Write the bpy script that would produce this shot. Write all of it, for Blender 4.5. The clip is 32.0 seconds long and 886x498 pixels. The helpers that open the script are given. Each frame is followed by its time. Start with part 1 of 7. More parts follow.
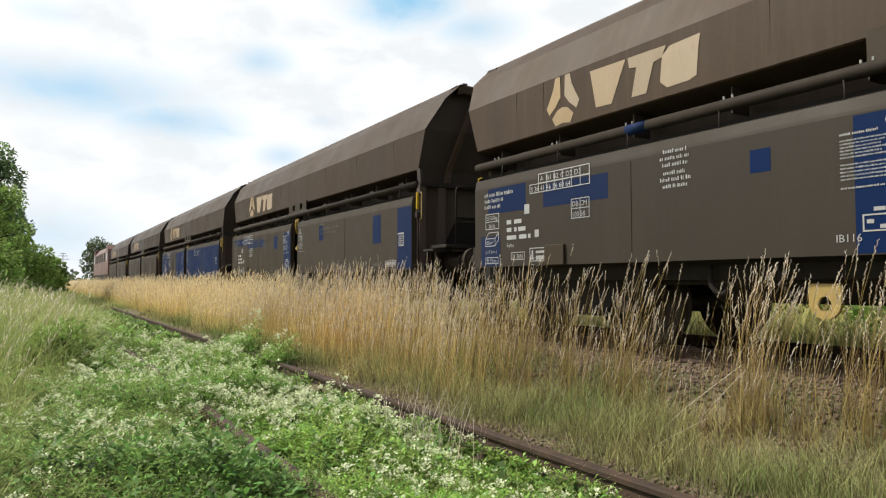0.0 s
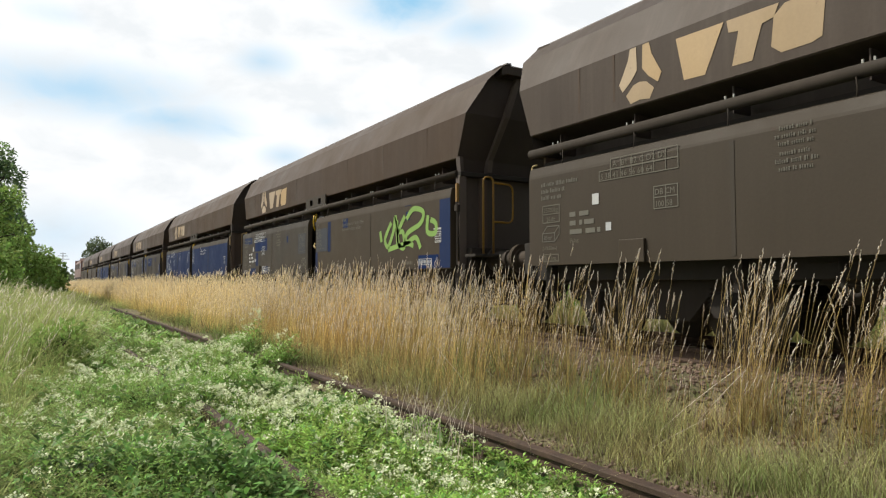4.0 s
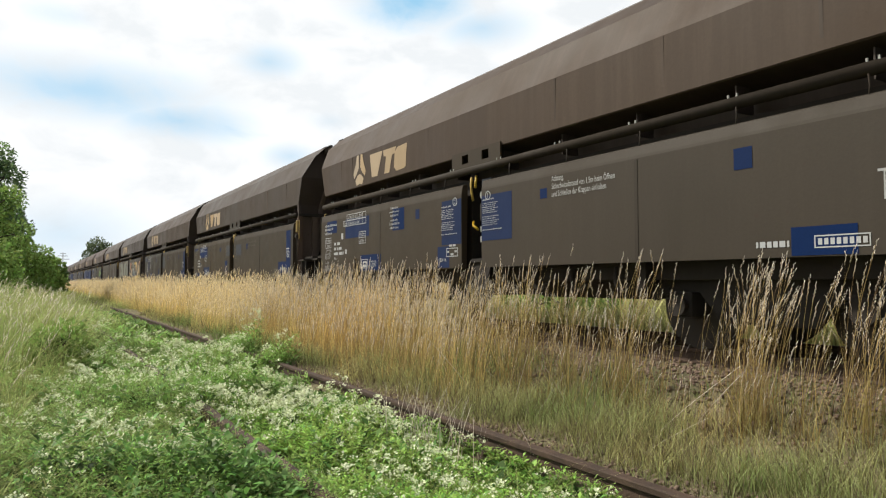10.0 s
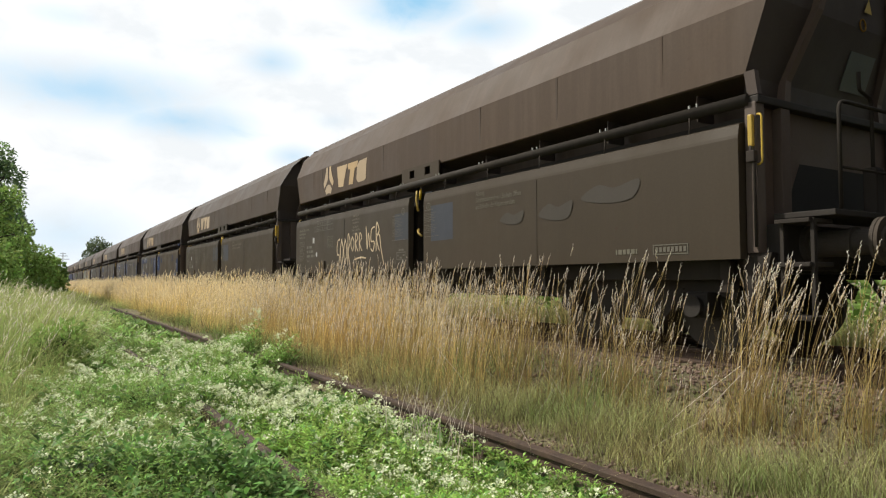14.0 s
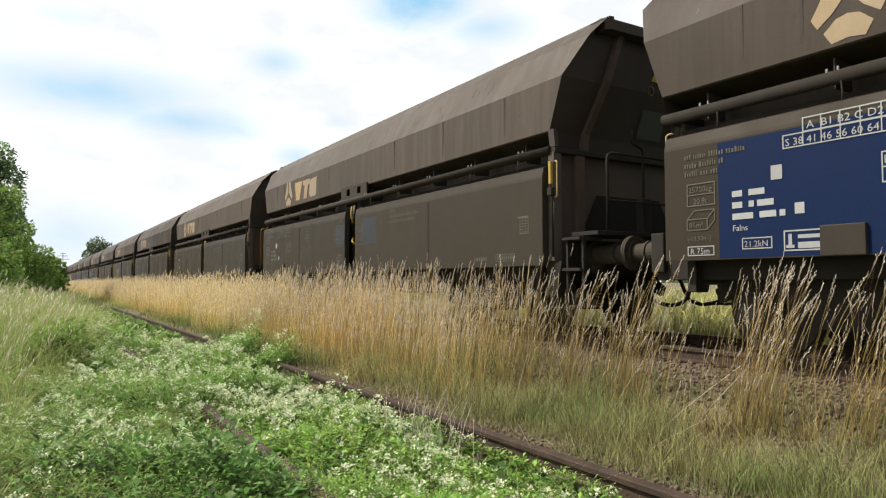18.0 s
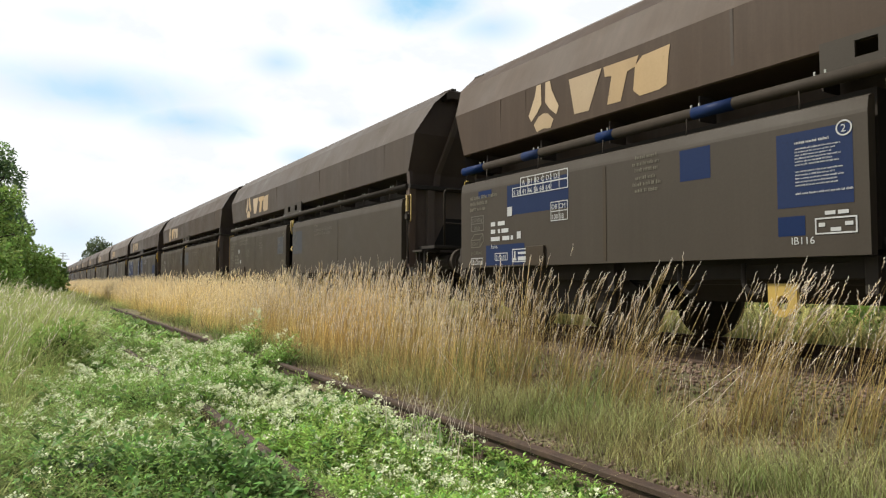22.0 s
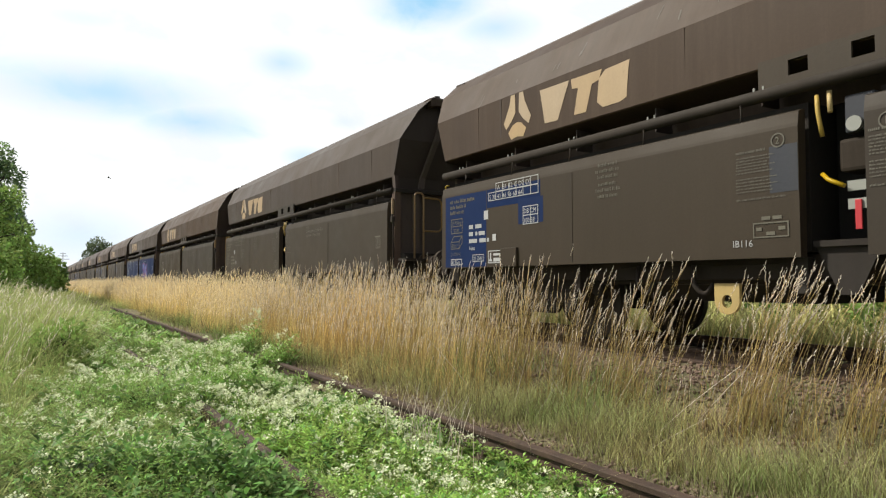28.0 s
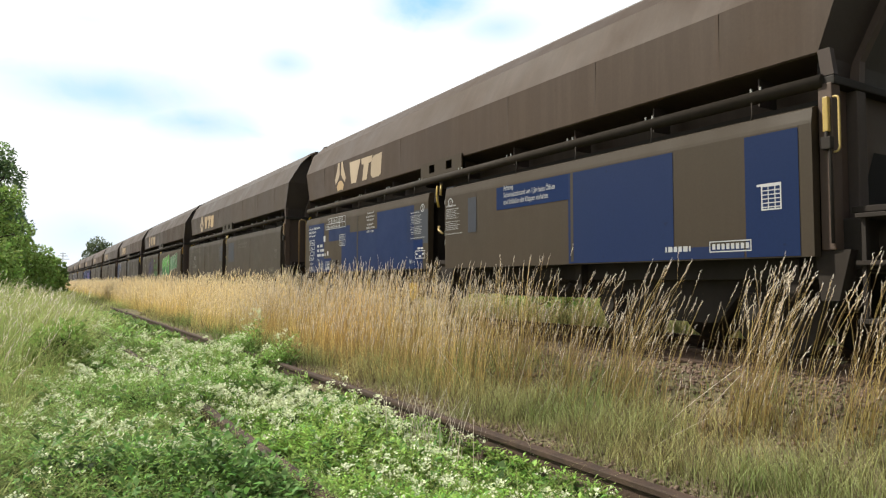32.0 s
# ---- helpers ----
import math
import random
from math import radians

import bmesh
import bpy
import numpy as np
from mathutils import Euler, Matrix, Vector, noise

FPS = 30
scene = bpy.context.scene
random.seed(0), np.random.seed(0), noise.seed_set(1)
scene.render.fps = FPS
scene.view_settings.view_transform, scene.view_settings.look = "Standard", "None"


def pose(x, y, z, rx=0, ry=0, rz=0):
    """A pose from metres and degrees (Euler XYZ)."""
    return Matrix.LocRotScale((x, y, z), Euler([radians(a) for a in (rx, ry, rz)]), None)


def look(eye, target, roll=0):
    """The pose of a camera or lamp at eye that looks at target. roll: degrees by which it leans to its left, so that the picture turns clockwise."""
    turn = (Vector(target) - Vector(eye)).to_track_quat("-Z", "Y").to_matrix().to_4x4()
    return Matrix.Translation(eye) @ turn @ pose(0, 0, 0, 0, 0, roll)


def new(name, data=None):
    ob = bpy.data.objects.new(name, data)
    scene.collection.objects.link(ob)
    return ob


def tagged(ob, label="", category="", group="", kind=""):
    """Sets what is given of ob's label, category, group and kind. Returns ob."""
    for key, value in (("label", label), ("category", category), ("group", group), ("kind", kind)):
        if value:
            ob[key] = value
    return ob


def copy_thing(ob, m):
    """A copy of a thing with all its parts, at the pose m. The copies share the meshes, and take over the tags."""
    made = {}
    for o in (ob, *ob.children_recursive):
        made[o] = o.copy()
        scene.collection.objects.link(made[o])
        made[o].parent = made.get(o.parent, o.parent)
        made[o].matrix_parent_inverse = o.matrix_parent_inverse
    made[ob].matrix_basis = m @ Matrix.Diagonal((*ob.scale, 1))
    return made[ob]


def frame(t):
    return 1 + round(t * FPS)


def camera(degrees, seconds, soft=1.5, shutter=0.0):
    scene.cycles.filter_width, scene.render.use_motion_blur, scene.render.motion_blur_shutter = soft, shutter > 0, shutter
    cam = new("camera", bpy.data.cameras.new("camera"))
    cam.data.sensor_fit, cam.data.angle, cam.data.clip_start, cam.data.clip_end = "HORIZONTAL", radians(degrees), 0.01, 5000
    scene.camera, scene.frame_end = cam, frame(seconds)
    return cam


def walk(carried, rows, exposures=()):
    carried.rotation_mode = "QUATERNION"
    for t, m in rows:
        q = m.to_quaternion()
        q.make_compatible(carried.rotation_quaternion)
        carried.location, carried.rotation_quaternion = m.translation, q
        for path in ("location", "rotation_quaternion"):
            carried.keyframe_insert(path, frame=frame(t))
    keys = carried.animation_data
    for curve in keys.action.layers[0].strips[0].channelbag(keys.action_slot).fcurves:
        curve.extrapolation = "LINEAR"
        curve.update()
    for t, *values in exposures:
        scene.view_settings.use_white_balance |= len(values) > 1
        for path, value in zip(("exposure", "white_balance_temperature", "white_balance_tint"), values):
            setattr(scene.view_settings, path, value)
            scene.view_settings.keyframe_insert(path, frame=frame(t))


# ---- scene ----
cam = camera(66.774, 32.0, 1.2)
EYE = (0.0, 0.0, 1.2)
YAW, TILT = radians(31.258), radians(2.796)
AIM = (math.sin(YAW) * 10, math.cos(YAW) * 10, 1.2 + math.tan(TILT) * 10)
walk(cam, [(0.0, look(EYE, AIM)), (32.0, look(EYE, AIM))], [(0.0, -0.06), (9.0, -0.06), (18.0, 0.0), (25.0, 0.03), (29.0, 0.07), (32.0, 0.14)])

# ---------- world, sun, exposure ----------
SUN_EL, SUN_AZ = radians(46), radians(-49)   # azimuth clockwise from +y
world = bpy.data.worlds.new("world")
scene.world = world
world.use_nodes = True
wn, wl = world.node_tree.nodes, world.node_tree.links
sky = wn.new("ShaderNodeTexSky")
sky.sky_type = "NISHITA"
sky.sun_disc = False
sky.sun_elevation, sky.sun_rotation = SUN_EL, SUN_AZ
sky.air_density, sky.dust_density = 1.0, 2.0
veil = wn.new("ShaderNodeMix")
veil.data_type = "RGBA"
veil.inputs["Factor"].default_value = 0.6
veil.inputs["B"].default_value = (6.6, 6.5, 6.1, 1)
wl.new(sky.outputs[0], veil.inputs["A"])
wl.new(veil.outputs["Result"], wn["Background"].inputs[0])
wn["Background"].inputs[1].default_value = 0.122
sun = new("sun", bpy.data.lights.new("sun", "SUN"))
sun.data.energy, sun.data.angle, sun.data.color = 5.0, radians(3.0), (1.0, 0.93, 0.80)
SUN_DIR = Vector((math.sin(SUN_AZ) * math.cos(SUN_EL), math.cos(SUN_AZ) * math.cos(SUN_EL), math.sin(SUN_EL)))
sun.matrix_world = look(SUN_DIR * 50, (0, 0, 0))


# ---------- materials ----------
def mat(name, color, rough=0.7, metal=0.0, spec=0.4):
    m = bpy.data.materials.new(name)
    m.use_nodes = True
    b = m.node_tree.nodes["Principled BSDF"]
    b.inputs["Base Color"].default_value = (*color, 1)
    b.inputs["Roughness"].default_value = rough
    b.inputs["Metallic"].default_value = metal
    b.inputs["Specular IOR Level"].default_value = spec
    return m


def nd(m, kind, **kw):
    n = m.node_tree.nodes.new(kind)
    for k, v in kw.items():
        n.inputs[k].default_value = v
    return n


def ln(m, a, b):
    m.node_tree.links.new(a, b)


def coords(m, scale=(1, 1, 1)):
    tc = m.node_tree.nodes.new("ShaderNodeTexCoord")
    mp = nd(m, "ShaderNodeMapping", Scale=scale)
    ln(m, tc.outputs["Object"], mp.inputs["Vector"])
    return mp.outputs["Vector"]


def noise_fac(m, vec, scale, detail=4, lo=0.35, hi=0.65):
    n = nd(m, "ShaderNodeTexNoise", Scale=scale, Detail=detail, Roughness=0.6)
    ln(m, vec, n.inputs["Vector"])
    r = nd(m, "ShaderNodeMapRange")
    r.inputs["From Min"].default_value, r.inputs["From Max"].default_value = lo, hi
    ln(m, n.outputs["Fac"], r.inputs["Value"])
    return r.outputs["Result"]


def mix(m, fac, a, b):
    n = m.node_tree.nodes.new("ShaderNodeMix")
    n.data_type = "RGBA"
    for key, v in (("Factor", fac), ("A", a), ("B", b)):
        if isinstance(v, (int, float)):
            n.inputs[key].default_value = v
        elif isinstance(v, tuple):
            n.inputs[key].default_value = (*v, 1)
        else:
            ln(m, v, n.inputs[key])
    return n.outputs["Result"]


def times(m, a, b):
    n = m.node_tree.nodes.new("ShaderNodeMath")
    n.operation = "MULTIPLY"
    for i, v in enumerate((a, b)):
        if isinstance(v, (int, float)):
            n.inputs[i].default_value = v
        else:
            ln(m, v, n.inputs[i])
    return n.outputs[0]


def base(m, col, rough=None, bump=None, strength=0.2, dist=0.01):
    b = m.node_tree.nodes["Principled BSDF"]
    ln(m, col, b.inputs["Base Color"])
    if rough is not None:
        ln(m, rough, b.inputs["Roughness"])
    if bump is not None:
        n = nd(m, "ShaderNodeBump", Strength=strength, Distance=dist)
        ln(m, bump, n.inputs["Height"])
        ln(m, n.outputs["Normal"], b.inputs["Normal"])
    return m


def wagon_paint(name, color, dust, rust, rough=0.55, streak=0.5, vary=0.12, spec=0.4):
    """Old wagon paint: blotches, run-down streaks, fine grain, rust specks; each object a little different."""
    m = mat(name, color, rough, 0.0, spec)
    v = coords(m)
    blotch = noise_fac(m, v, 0.9, 5, 0.3, 0.7)
    streaks = noise_fac(m, coords(m, (3.0, 7.0, 0.45)), 1.0, 5, 0.45, 0.75)
    fine = noise_fac(m, v, 35, 3, 0.3, 0.7)
    specks = noise_fac(m, v, 9, 6, 0.66, 0.74)
    c = mix(m, times(m, blotch, 0.45), color, dust)
    c = mix(m, times(m, streaks, streak), c, dust)
    c = mix(m, times(m, fine, 0.18), c, (color[0] * 0.55, color[1] * 0.55, color[2] * 0.55))
    c = mix(m, times(m, specks, 0.55), c, rust)
    info = m.node_tree.nodes.new("ShaderNodeObjectInfo")
    h = nd(m, "ShaderNodeHueSaturation")
    r = nd(m, "ShaderNodeMapRange")
    r.inputs["To Min"].default_value, r.inputs["To Max"].default_value = 1 - vary, 1 + vary
    ln(m, info.outputs["Random"], r.inputs["Value"])
    ln(m, r.outputs["Result"], h.inputs["Value"])
    turn = m.node_tree.nodes.new("ShaderNodeMath")
    turn.operation = "FRACT"
    ln(m, times(m, info.outputs["Random"], 7.31), turn.inputs[0])
    tint = nd(m, "ShaderNodeMapRange")
    tint.inputs["To Min"].default_value, tint.inputs["To Max"].default_value = 1 - 2.6 * vary, 1 + 1.2 * vary
    ln(m, turn.outputs[0], tint.inputs["Value"])
    ln(m, tint.outputs["Result"], h.inputs["Saturation"])
    ln(m, c, h.inputs["Color"])
    rr = nd(m, "ShaderNodeMapRange")
    rr.inputs["To Min"].default_value, rr.inputs["To Max"].default_value = rough - 0.1, rough + 0.2
    ln(m, blotch, rr.inputs["Value"])
    return base(m, h.outputs["Color"], rr.outputs["Result"], fine, 0.08, 0.004)


M = {}
M["hopper"] = wagon_paint("hopper_paint", (0.047, 0.031, 0.020), (0.074, 0.052, 0.038), (0.045, 0.026, 0.016), 0.52, 0.8, 0.12, 0.22)
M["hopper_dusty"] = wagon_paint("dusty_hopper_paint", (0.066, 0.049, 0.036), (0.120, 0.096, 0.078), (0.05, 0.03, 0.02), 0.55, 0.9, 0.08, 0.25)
M["panel"] = wagon_paint("panel_paint", (0.036, 0.027, 0.017), (0.049, 0.037, 0.025), (0.04, 0.022, 0.013), 0.55, 0.45, 0.13, 0.25)
M["end"] = wagon_paint("end_wall_paint", (0.042, 0.029, 0.023), (0.058, 0.041, 0.033), (0.04, 0.022, 0.014), 0.7)
M["end_low"] = wagon_paint("lower_end_paint", (0.078, 0.054, 0.042), (0.100, 0.072, 0.058), (0.05, 0.028, 0.018), 0.7)
M["frame"] = wagon_paint("underframe_grime", (0.018, 0.014, 0.011), (0.032, 0.025, 0.020), (0.07, 0.04, 0.02), 0.8)
# dusty rail paint, paled to carry the sky's sheen in its colour
M["rim"] = wagon_paint("rim_dusty_paint", (0.10, 0.085, 0.075), (0.14, 0.125, 0.115), (0.08, 0.055, 0.035), 0.6)
M["buffer"] = wagon_paint("buffer_paint", (0.050, 0.040, 0.031), (0.075, 0.060, 0.048), (0.06, 0.035, 0.02), 0.75, 0.5, 0.12, 0.2)
M["blue"] = wagon_paint("blue_touch_up_paint", (0.003, 0.0165, 0.074), (0.005, 0.019, 0.069), (0.008, 0.012, 0.034), 0.55, 0.25, 0.06, 0.12)
M["dullblue"] = wagon_paint("dull_blue_paint", (0.024, 0.029, 0.042), (0.034, 0.035, 0.040), (0.03, 0.027, 0.024), 0.55, 0.4, 0.1)
M["yellow"] = wagon_paint("yellow_handle_paint", (0.46, 0.30, 0.02), (0.36, 0.26, 0.07), (0.2, 0.1, 0.03), 0.45)
M["ochre"] = wagon_paint("faded_ochre_paint", (0.25, 0.14, 0.03), (0.2, 0.13, 0.06), (0.15, 0.08, 0.03), 0.55)
M["dull_ochre"] = wagon_paint("dull_ochre_paint", (0.16, 0.10, 0.055), (0.13, 0.09, 0.06), (0.09, 0.055, 0.03), 0.7)
M["pipe"] = wagon_paint("pipe_dusty_paint", (0.024, 0.019, 0.014), (0.046, 0.036, 0.028), (0.045, 0.03, 0.02), 0.75, 0.6, 0.1, 0.2)
M["white"] = wagon_paint("white_lettering", (0.40, 0.42, 0.44), (0.32, 0.32, 0.31), (0.2, 0.19, 0.17), 0.6)
M["faded"] = wagon_paint("faded_lettering", (0.118, 0.111, 0.086), (0.086, 0.08, 0.062), (0.07, 0.06, 0.045), 0.65)
M["cream"] = wagon_paint("cream_emblem_paint", (0.40, 0.295, 0.175), (0.32, 0.24, 0.15), (0.17, 0.12, 0.075), 0.6)
M["plate"] = wagon_paint("grey_plate", (0.052, 0.060, 0.060), (0.075, 0.080, 0.080), (0.06, 0.055, 0.045), 0.5)
# black of the hoses; elsewhere the shade of recesses is put into this colour
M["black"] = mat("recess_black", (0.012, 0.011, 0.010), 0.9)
M["red"] = mat("red_lever_paint", (0.42, 0.03, 0.04), 0.5)
M["steel"] = wagon_paint("worn_wheel_steel", (0.036, 0.030, 0.025), (0.060, 0.047, 0.037), (0.05, 0.03, 0.02), 0.7)
M["light_grey"] = mat("light_grey_fitting", (0.26, 0.27, 0.25), 0.5)


def rust_mat():
    m = mat("rusty_rail", (0.09, 0.05, 0.035), 0.8)
    v = coords(m)
    a = noise_fac(m, v, 6, 6)
    b = noise_fac(m, v, 60, 4)
    c = mix(m, a, (0.042, 0.028, 0.020), (0.088, 0.055, 0.038))
    c = mix(m, times(m, b, 0.4), c, (0.035, 0.022, 0.017))
    return base(m, c, None, b, 0.5, 0.004)


M["rust"] = rust_mat()


def wood_mat():
    m = mat("weathered_sleeper_wood", (0.10, 0.075, 0.055), 0.9)
    g = noise_fac(m, coords(m, (2, 30, 30)), 1.5, 5)
    c = mix(m, g, (0.055, 0.042, 0.033), (0.16, 0.125, 0.095))
    return base(m, c, None, g, 0.6, 0.01)


M["sleeper"] = wood_mat()


def stone_mat():
    m = mat("ballast_stone", (0.14, 0.11, 0.09), 0.9)
    geo = m.node_tree.nodes.new("ShaderNodeNewGeometry")
    f = noise_fac(m, coords(m), 45, 4)
    c = mix(m, geo.outputs["Random Per Island"], (0.14, 0.094, 0.070), (0.25, 0.18, 0.138))
    c = mix(m, times(m, f, 0.35), c, (0.06, 0.045, 0.035))
    return base(m, c, None, f, 0.4, 0.006)


M["stone"] = stone_mat()


def ground_mat():
    m = mat("weedy_soil", (0.08, 0.07, 0.04), 0.95)
    v = coords(m)
    big = noise_fac(m, v, 0.5, 5)
    small = noise_fac(m, v, 9, 6)
    tiny = noise_fac(m, v, 60, 4)
    c = mix(m, big, (0.17, 0.15, 0.085), (0.32, 0.26, 0.17))
    c = mix(m, times(m, small, 0.6), c, (0.065, 0.085, 0.022))
    c = mix(m, times(m, tiny, 0.4), c, (0.07, 0.055, 0.03))
    return base(m, c, None, small, 0.8, 0.04)


M["ground"] = ground_mat()


def plant_mat(name, low, high, vary=(0.04, 0.25), rough=0.6, trans=0.38, low2=None, high2=None):
    """Blades: colour runs from foot to tip; leaves: painted shade to lit; each differs."""
    m = mat(name, low, rough, 0, 0.3)
    at = m.node_tree.nodes.new("ShaderNodeAttribute")
    at.attribute_name = "along"
    geo = m.node_tree.nodes.new("ShaderNodeNewGeometry")
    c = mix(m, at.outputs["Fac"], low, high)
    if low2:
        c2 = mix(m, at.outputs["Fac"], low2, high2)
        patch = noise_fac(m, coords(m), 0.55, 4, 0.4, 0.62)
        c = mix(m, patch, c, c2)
    h = nd(m, "ShaderNodeHueSaturation")
    for key, amount, o in (("Hue", vary[0], 0.5), ("Value", vary[1], 1.0)):
        r = nd(m, "ShaderNodeMapRange")
        r.inputs["To Min"].default_value, r.inputs["To Max"].default_value = o - amount, o + amount
        ln(m, geo.outputs["Random Per Island"], r.inputs["Value"])
        ln(m, r.outputs["Result"], h.inputs[key])
    ln(m, c, h.inputs["Color"])
    base(m, h.outputs["Color"])
    t = m.node_tree.nodes.new("ShaderNodeBsdfTranslucent")
    ln(m, h.outputs["Color"], t.inputs["Color"])
    mx = nd(m, "ShaderNodeMixShader", Fac=trans)
    b = m.node_tree.nodes["Principled BSDF"]
    ln(m, b.outputs[0], mx.inputs[1])
    ln(m, t.outputs[0], mx.inputs[2])
    ln(m, mx.outputs[0], m.node_tree.nodes["Material Output"].inputs["Surface"])
    return m


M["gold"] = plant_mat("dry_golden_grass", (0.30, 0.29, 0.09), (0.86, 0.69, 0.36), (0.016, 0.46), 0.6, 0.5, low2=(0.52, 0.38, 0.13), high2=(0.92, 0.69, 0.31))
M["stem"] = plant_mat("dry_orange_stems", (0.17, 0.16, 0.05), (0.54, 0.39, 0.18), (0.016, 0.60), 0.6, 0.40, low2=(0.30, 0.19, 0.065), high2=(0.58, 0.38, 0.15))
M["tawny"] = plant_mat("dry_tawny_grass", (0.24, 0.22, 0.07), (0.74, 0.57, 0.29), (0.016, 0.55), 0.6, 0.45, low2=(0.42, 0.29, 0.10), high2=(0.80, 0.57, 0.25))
M["head"] = plant_mat("grass_seed_heads", (0.46, 0.39, 0.30), (0.80, 0.74, 0.65), (0.014, 0.5))
M["head_gold"] = plant_mat("golden_seed_heads", (0.60, 0.49, 0.31), (0.90, 0.79, 0.57), (0.014, 0.35), 0.6, 0.5)
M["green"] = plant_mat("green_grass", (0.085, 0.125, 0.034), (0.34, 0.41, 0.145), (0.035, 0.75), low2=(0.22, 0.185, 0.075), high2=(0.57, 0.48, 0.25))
M["meadow"] = plant_mat("pale_meadow_grass", (0.26, 0.27, 0.09), (0.66, 0.62, 0.27), (0.02, 0.4))
# weed leaves: shade at the plant's foot is put into the low colours
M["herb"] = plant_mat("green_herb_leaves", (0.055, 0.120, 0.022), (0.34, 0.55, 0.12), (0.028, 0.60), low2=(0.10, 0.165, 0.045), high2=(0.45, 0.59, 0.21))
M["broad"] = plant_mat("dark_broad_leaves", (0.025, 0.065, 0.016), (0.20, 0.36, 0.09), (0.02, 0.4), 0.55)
M["flower"] = plant_mat("white_flower_heads", (0.66, 0.74, 0.44), (0.85, 0.87, 0.70), (0.012, 0.10), 0.7, 0.25)
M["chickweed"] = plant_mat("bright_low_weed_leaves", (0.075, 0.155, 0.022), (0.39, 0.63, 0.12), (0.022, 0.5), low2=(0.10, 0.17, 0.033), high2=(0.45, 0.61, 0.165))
# tree leaves: dark and light ends stand for shaded undersides and lit tops
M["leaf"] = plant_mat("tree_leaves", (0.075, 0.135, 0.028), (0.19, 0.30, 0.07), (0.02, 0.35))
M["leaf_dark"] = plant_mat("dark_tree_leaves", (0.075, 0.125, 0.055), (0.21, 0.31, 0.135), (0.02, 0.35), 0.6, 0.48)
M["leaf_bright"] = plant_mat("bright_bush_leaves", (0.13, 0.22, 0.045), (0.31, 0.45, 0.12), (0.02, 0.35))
# grey-green far leaves: the haze of distance is put into the colour
M["leaf_far"] = plant_mat("far_tree_leaves", (0.07, 0.10, 0.055), (0.13, 0.165, 0.09), (0.015, 0.2))
M["bark"] = mat("bark", (0.06, 0.047, 0.035), 0.95)


def sky_mat():
    m = bpy.data.materials.new("cloudy_sky")
    m.use_nodes = True
    n = m.node_tree.nodes
    n.remove(n["Principled BSDF"])
    uv = n.new("ShaderNodeUVMap")
    uv.uv_map = "degrees"
    mp = nd(m, "ShaderNodeMapping", Scale=(0.5, 0.9, 1))
    ln(m, uv.outputs[0], mp.inputs["Vector"])
    tex = nd(m, "ShaderNodeTexNoise", Scale=0.33, Detail=7, Roughness=0.55, Distortion=0.3)
    ln(m, mp.outputs[0], tex.inputs["Vector"])
    total = None
    # soft blue openings: azimuth, elevation, half widths, strength
    for az, el, a, b, k in ((28.3, 23.2, 8.5, 3.6, 1.0), (34, 21.0, 6.0, 2.4, 0.6), (2.5, 14.3, 14, 3.3, 0.72), (9.0, 12.7, 7.5, 2.6, 0.72), (15.8, 17.8, 4.0, 2.1, 0.6), (0.5, 19.3, 4, 1.3, 0.30),
                            (17.7, 10.4, 3.2, 1.5, 0.50), (21, 13.4, 3.0, 1.3, 0.22), (1, 3.5, 9, 4.0, 0.40)):
        c = nd(m, "ShaderNodeVectorMath", )
        c.operation = "SUBTRACT"
        c.inputs[1].default_value = (az, el, 0)
        ln(m, uv.outputs[0], c.inputs[0])
        d = nd(m, "ShaderNodeVectorMath")
        d.operation = "MULTIPLY"
        d.inputs[1].default_value = (1 / a, 1 / b, 0)
        ln(m, c.outputs[0], d.inputs[0])
        e = nd(m, "ShaderNodeVectorMath")
        e.operation = "LENGTH"
        ln(m, d.outputs[0], e.inputs[0])
        w = nd(m, "ShaderNodeMath")
        w.operation = "MULTIPLY_ADD"
        ln(m, tex.outputs["Fac"], w.inputs[0])
        w.inputs[1].default_value = 1.5
        ln(m, e.outputs["Value"], w.inputs[2])
        r = nd(m, "ShaderNodeMapRange")
        r.interpolation_type = "SMOOTHSTEP"
        r.inputs["From Min"].default_value, r.inputs["From Max"].default_value = 0.55, 1.75
        r.inputs["To Min"].default_value, r.inputs["To Max"].default_value = k, 0
        ln(m, w.outputs[0], r.inputs["Value"])
        if total is None:
            total = r.outputs["Result"]
        else:
            mx = nd(m, "ShaderNodeMath")
            mx.operation = "MAXIMUM"
            ln(m, total, mx.inputs[0])
            ln(m, r.outputs["Result"], mx.inputs[1])
            total = mx.outputs[0]
    grey = nd(m, "ShaderNodeMapRange")
    grey.inputs["From Min"].default_value, grey.inputs["From Max"].default_value = 0.35, 0.62
    ln(m, tex.outputs["Fac"], grey.inputs["Value"])
    c = mix(m, grey.outputs["Result"], (1.15, 1.15, 1.15), (0.93, 0.965, 0.99))
    c = mix(m, total, c, (0.33, 0.66, 0.93))
    em = nd(m, "ShaderNodeEmission", Strength=1.0)
    ln(m, c, em.inputs["Color"])
    ln(m, em.outputs[0], n["Material Output"].inputs["Surface"])
    return m


M["sky"] = sky_mat()


# ---------- mesh helpers ----------
def link_mesh(name, me, material, parent=None, label=""):
    ob = new(name, me)
    if material is not None and not me.materials:
        me.materials.append(material)
    if parent is not None:
        ob.parent = parent
    if label:
        ob["label"] = label
    return ob


def part(name, bm, material, parent, label=""):
    me = bpy.data.meshes.new(name)
    bm.normal_update()
    bm.to_mesh(me)
    bm.free()
    return link_mesh(name, me, material, parent, label)


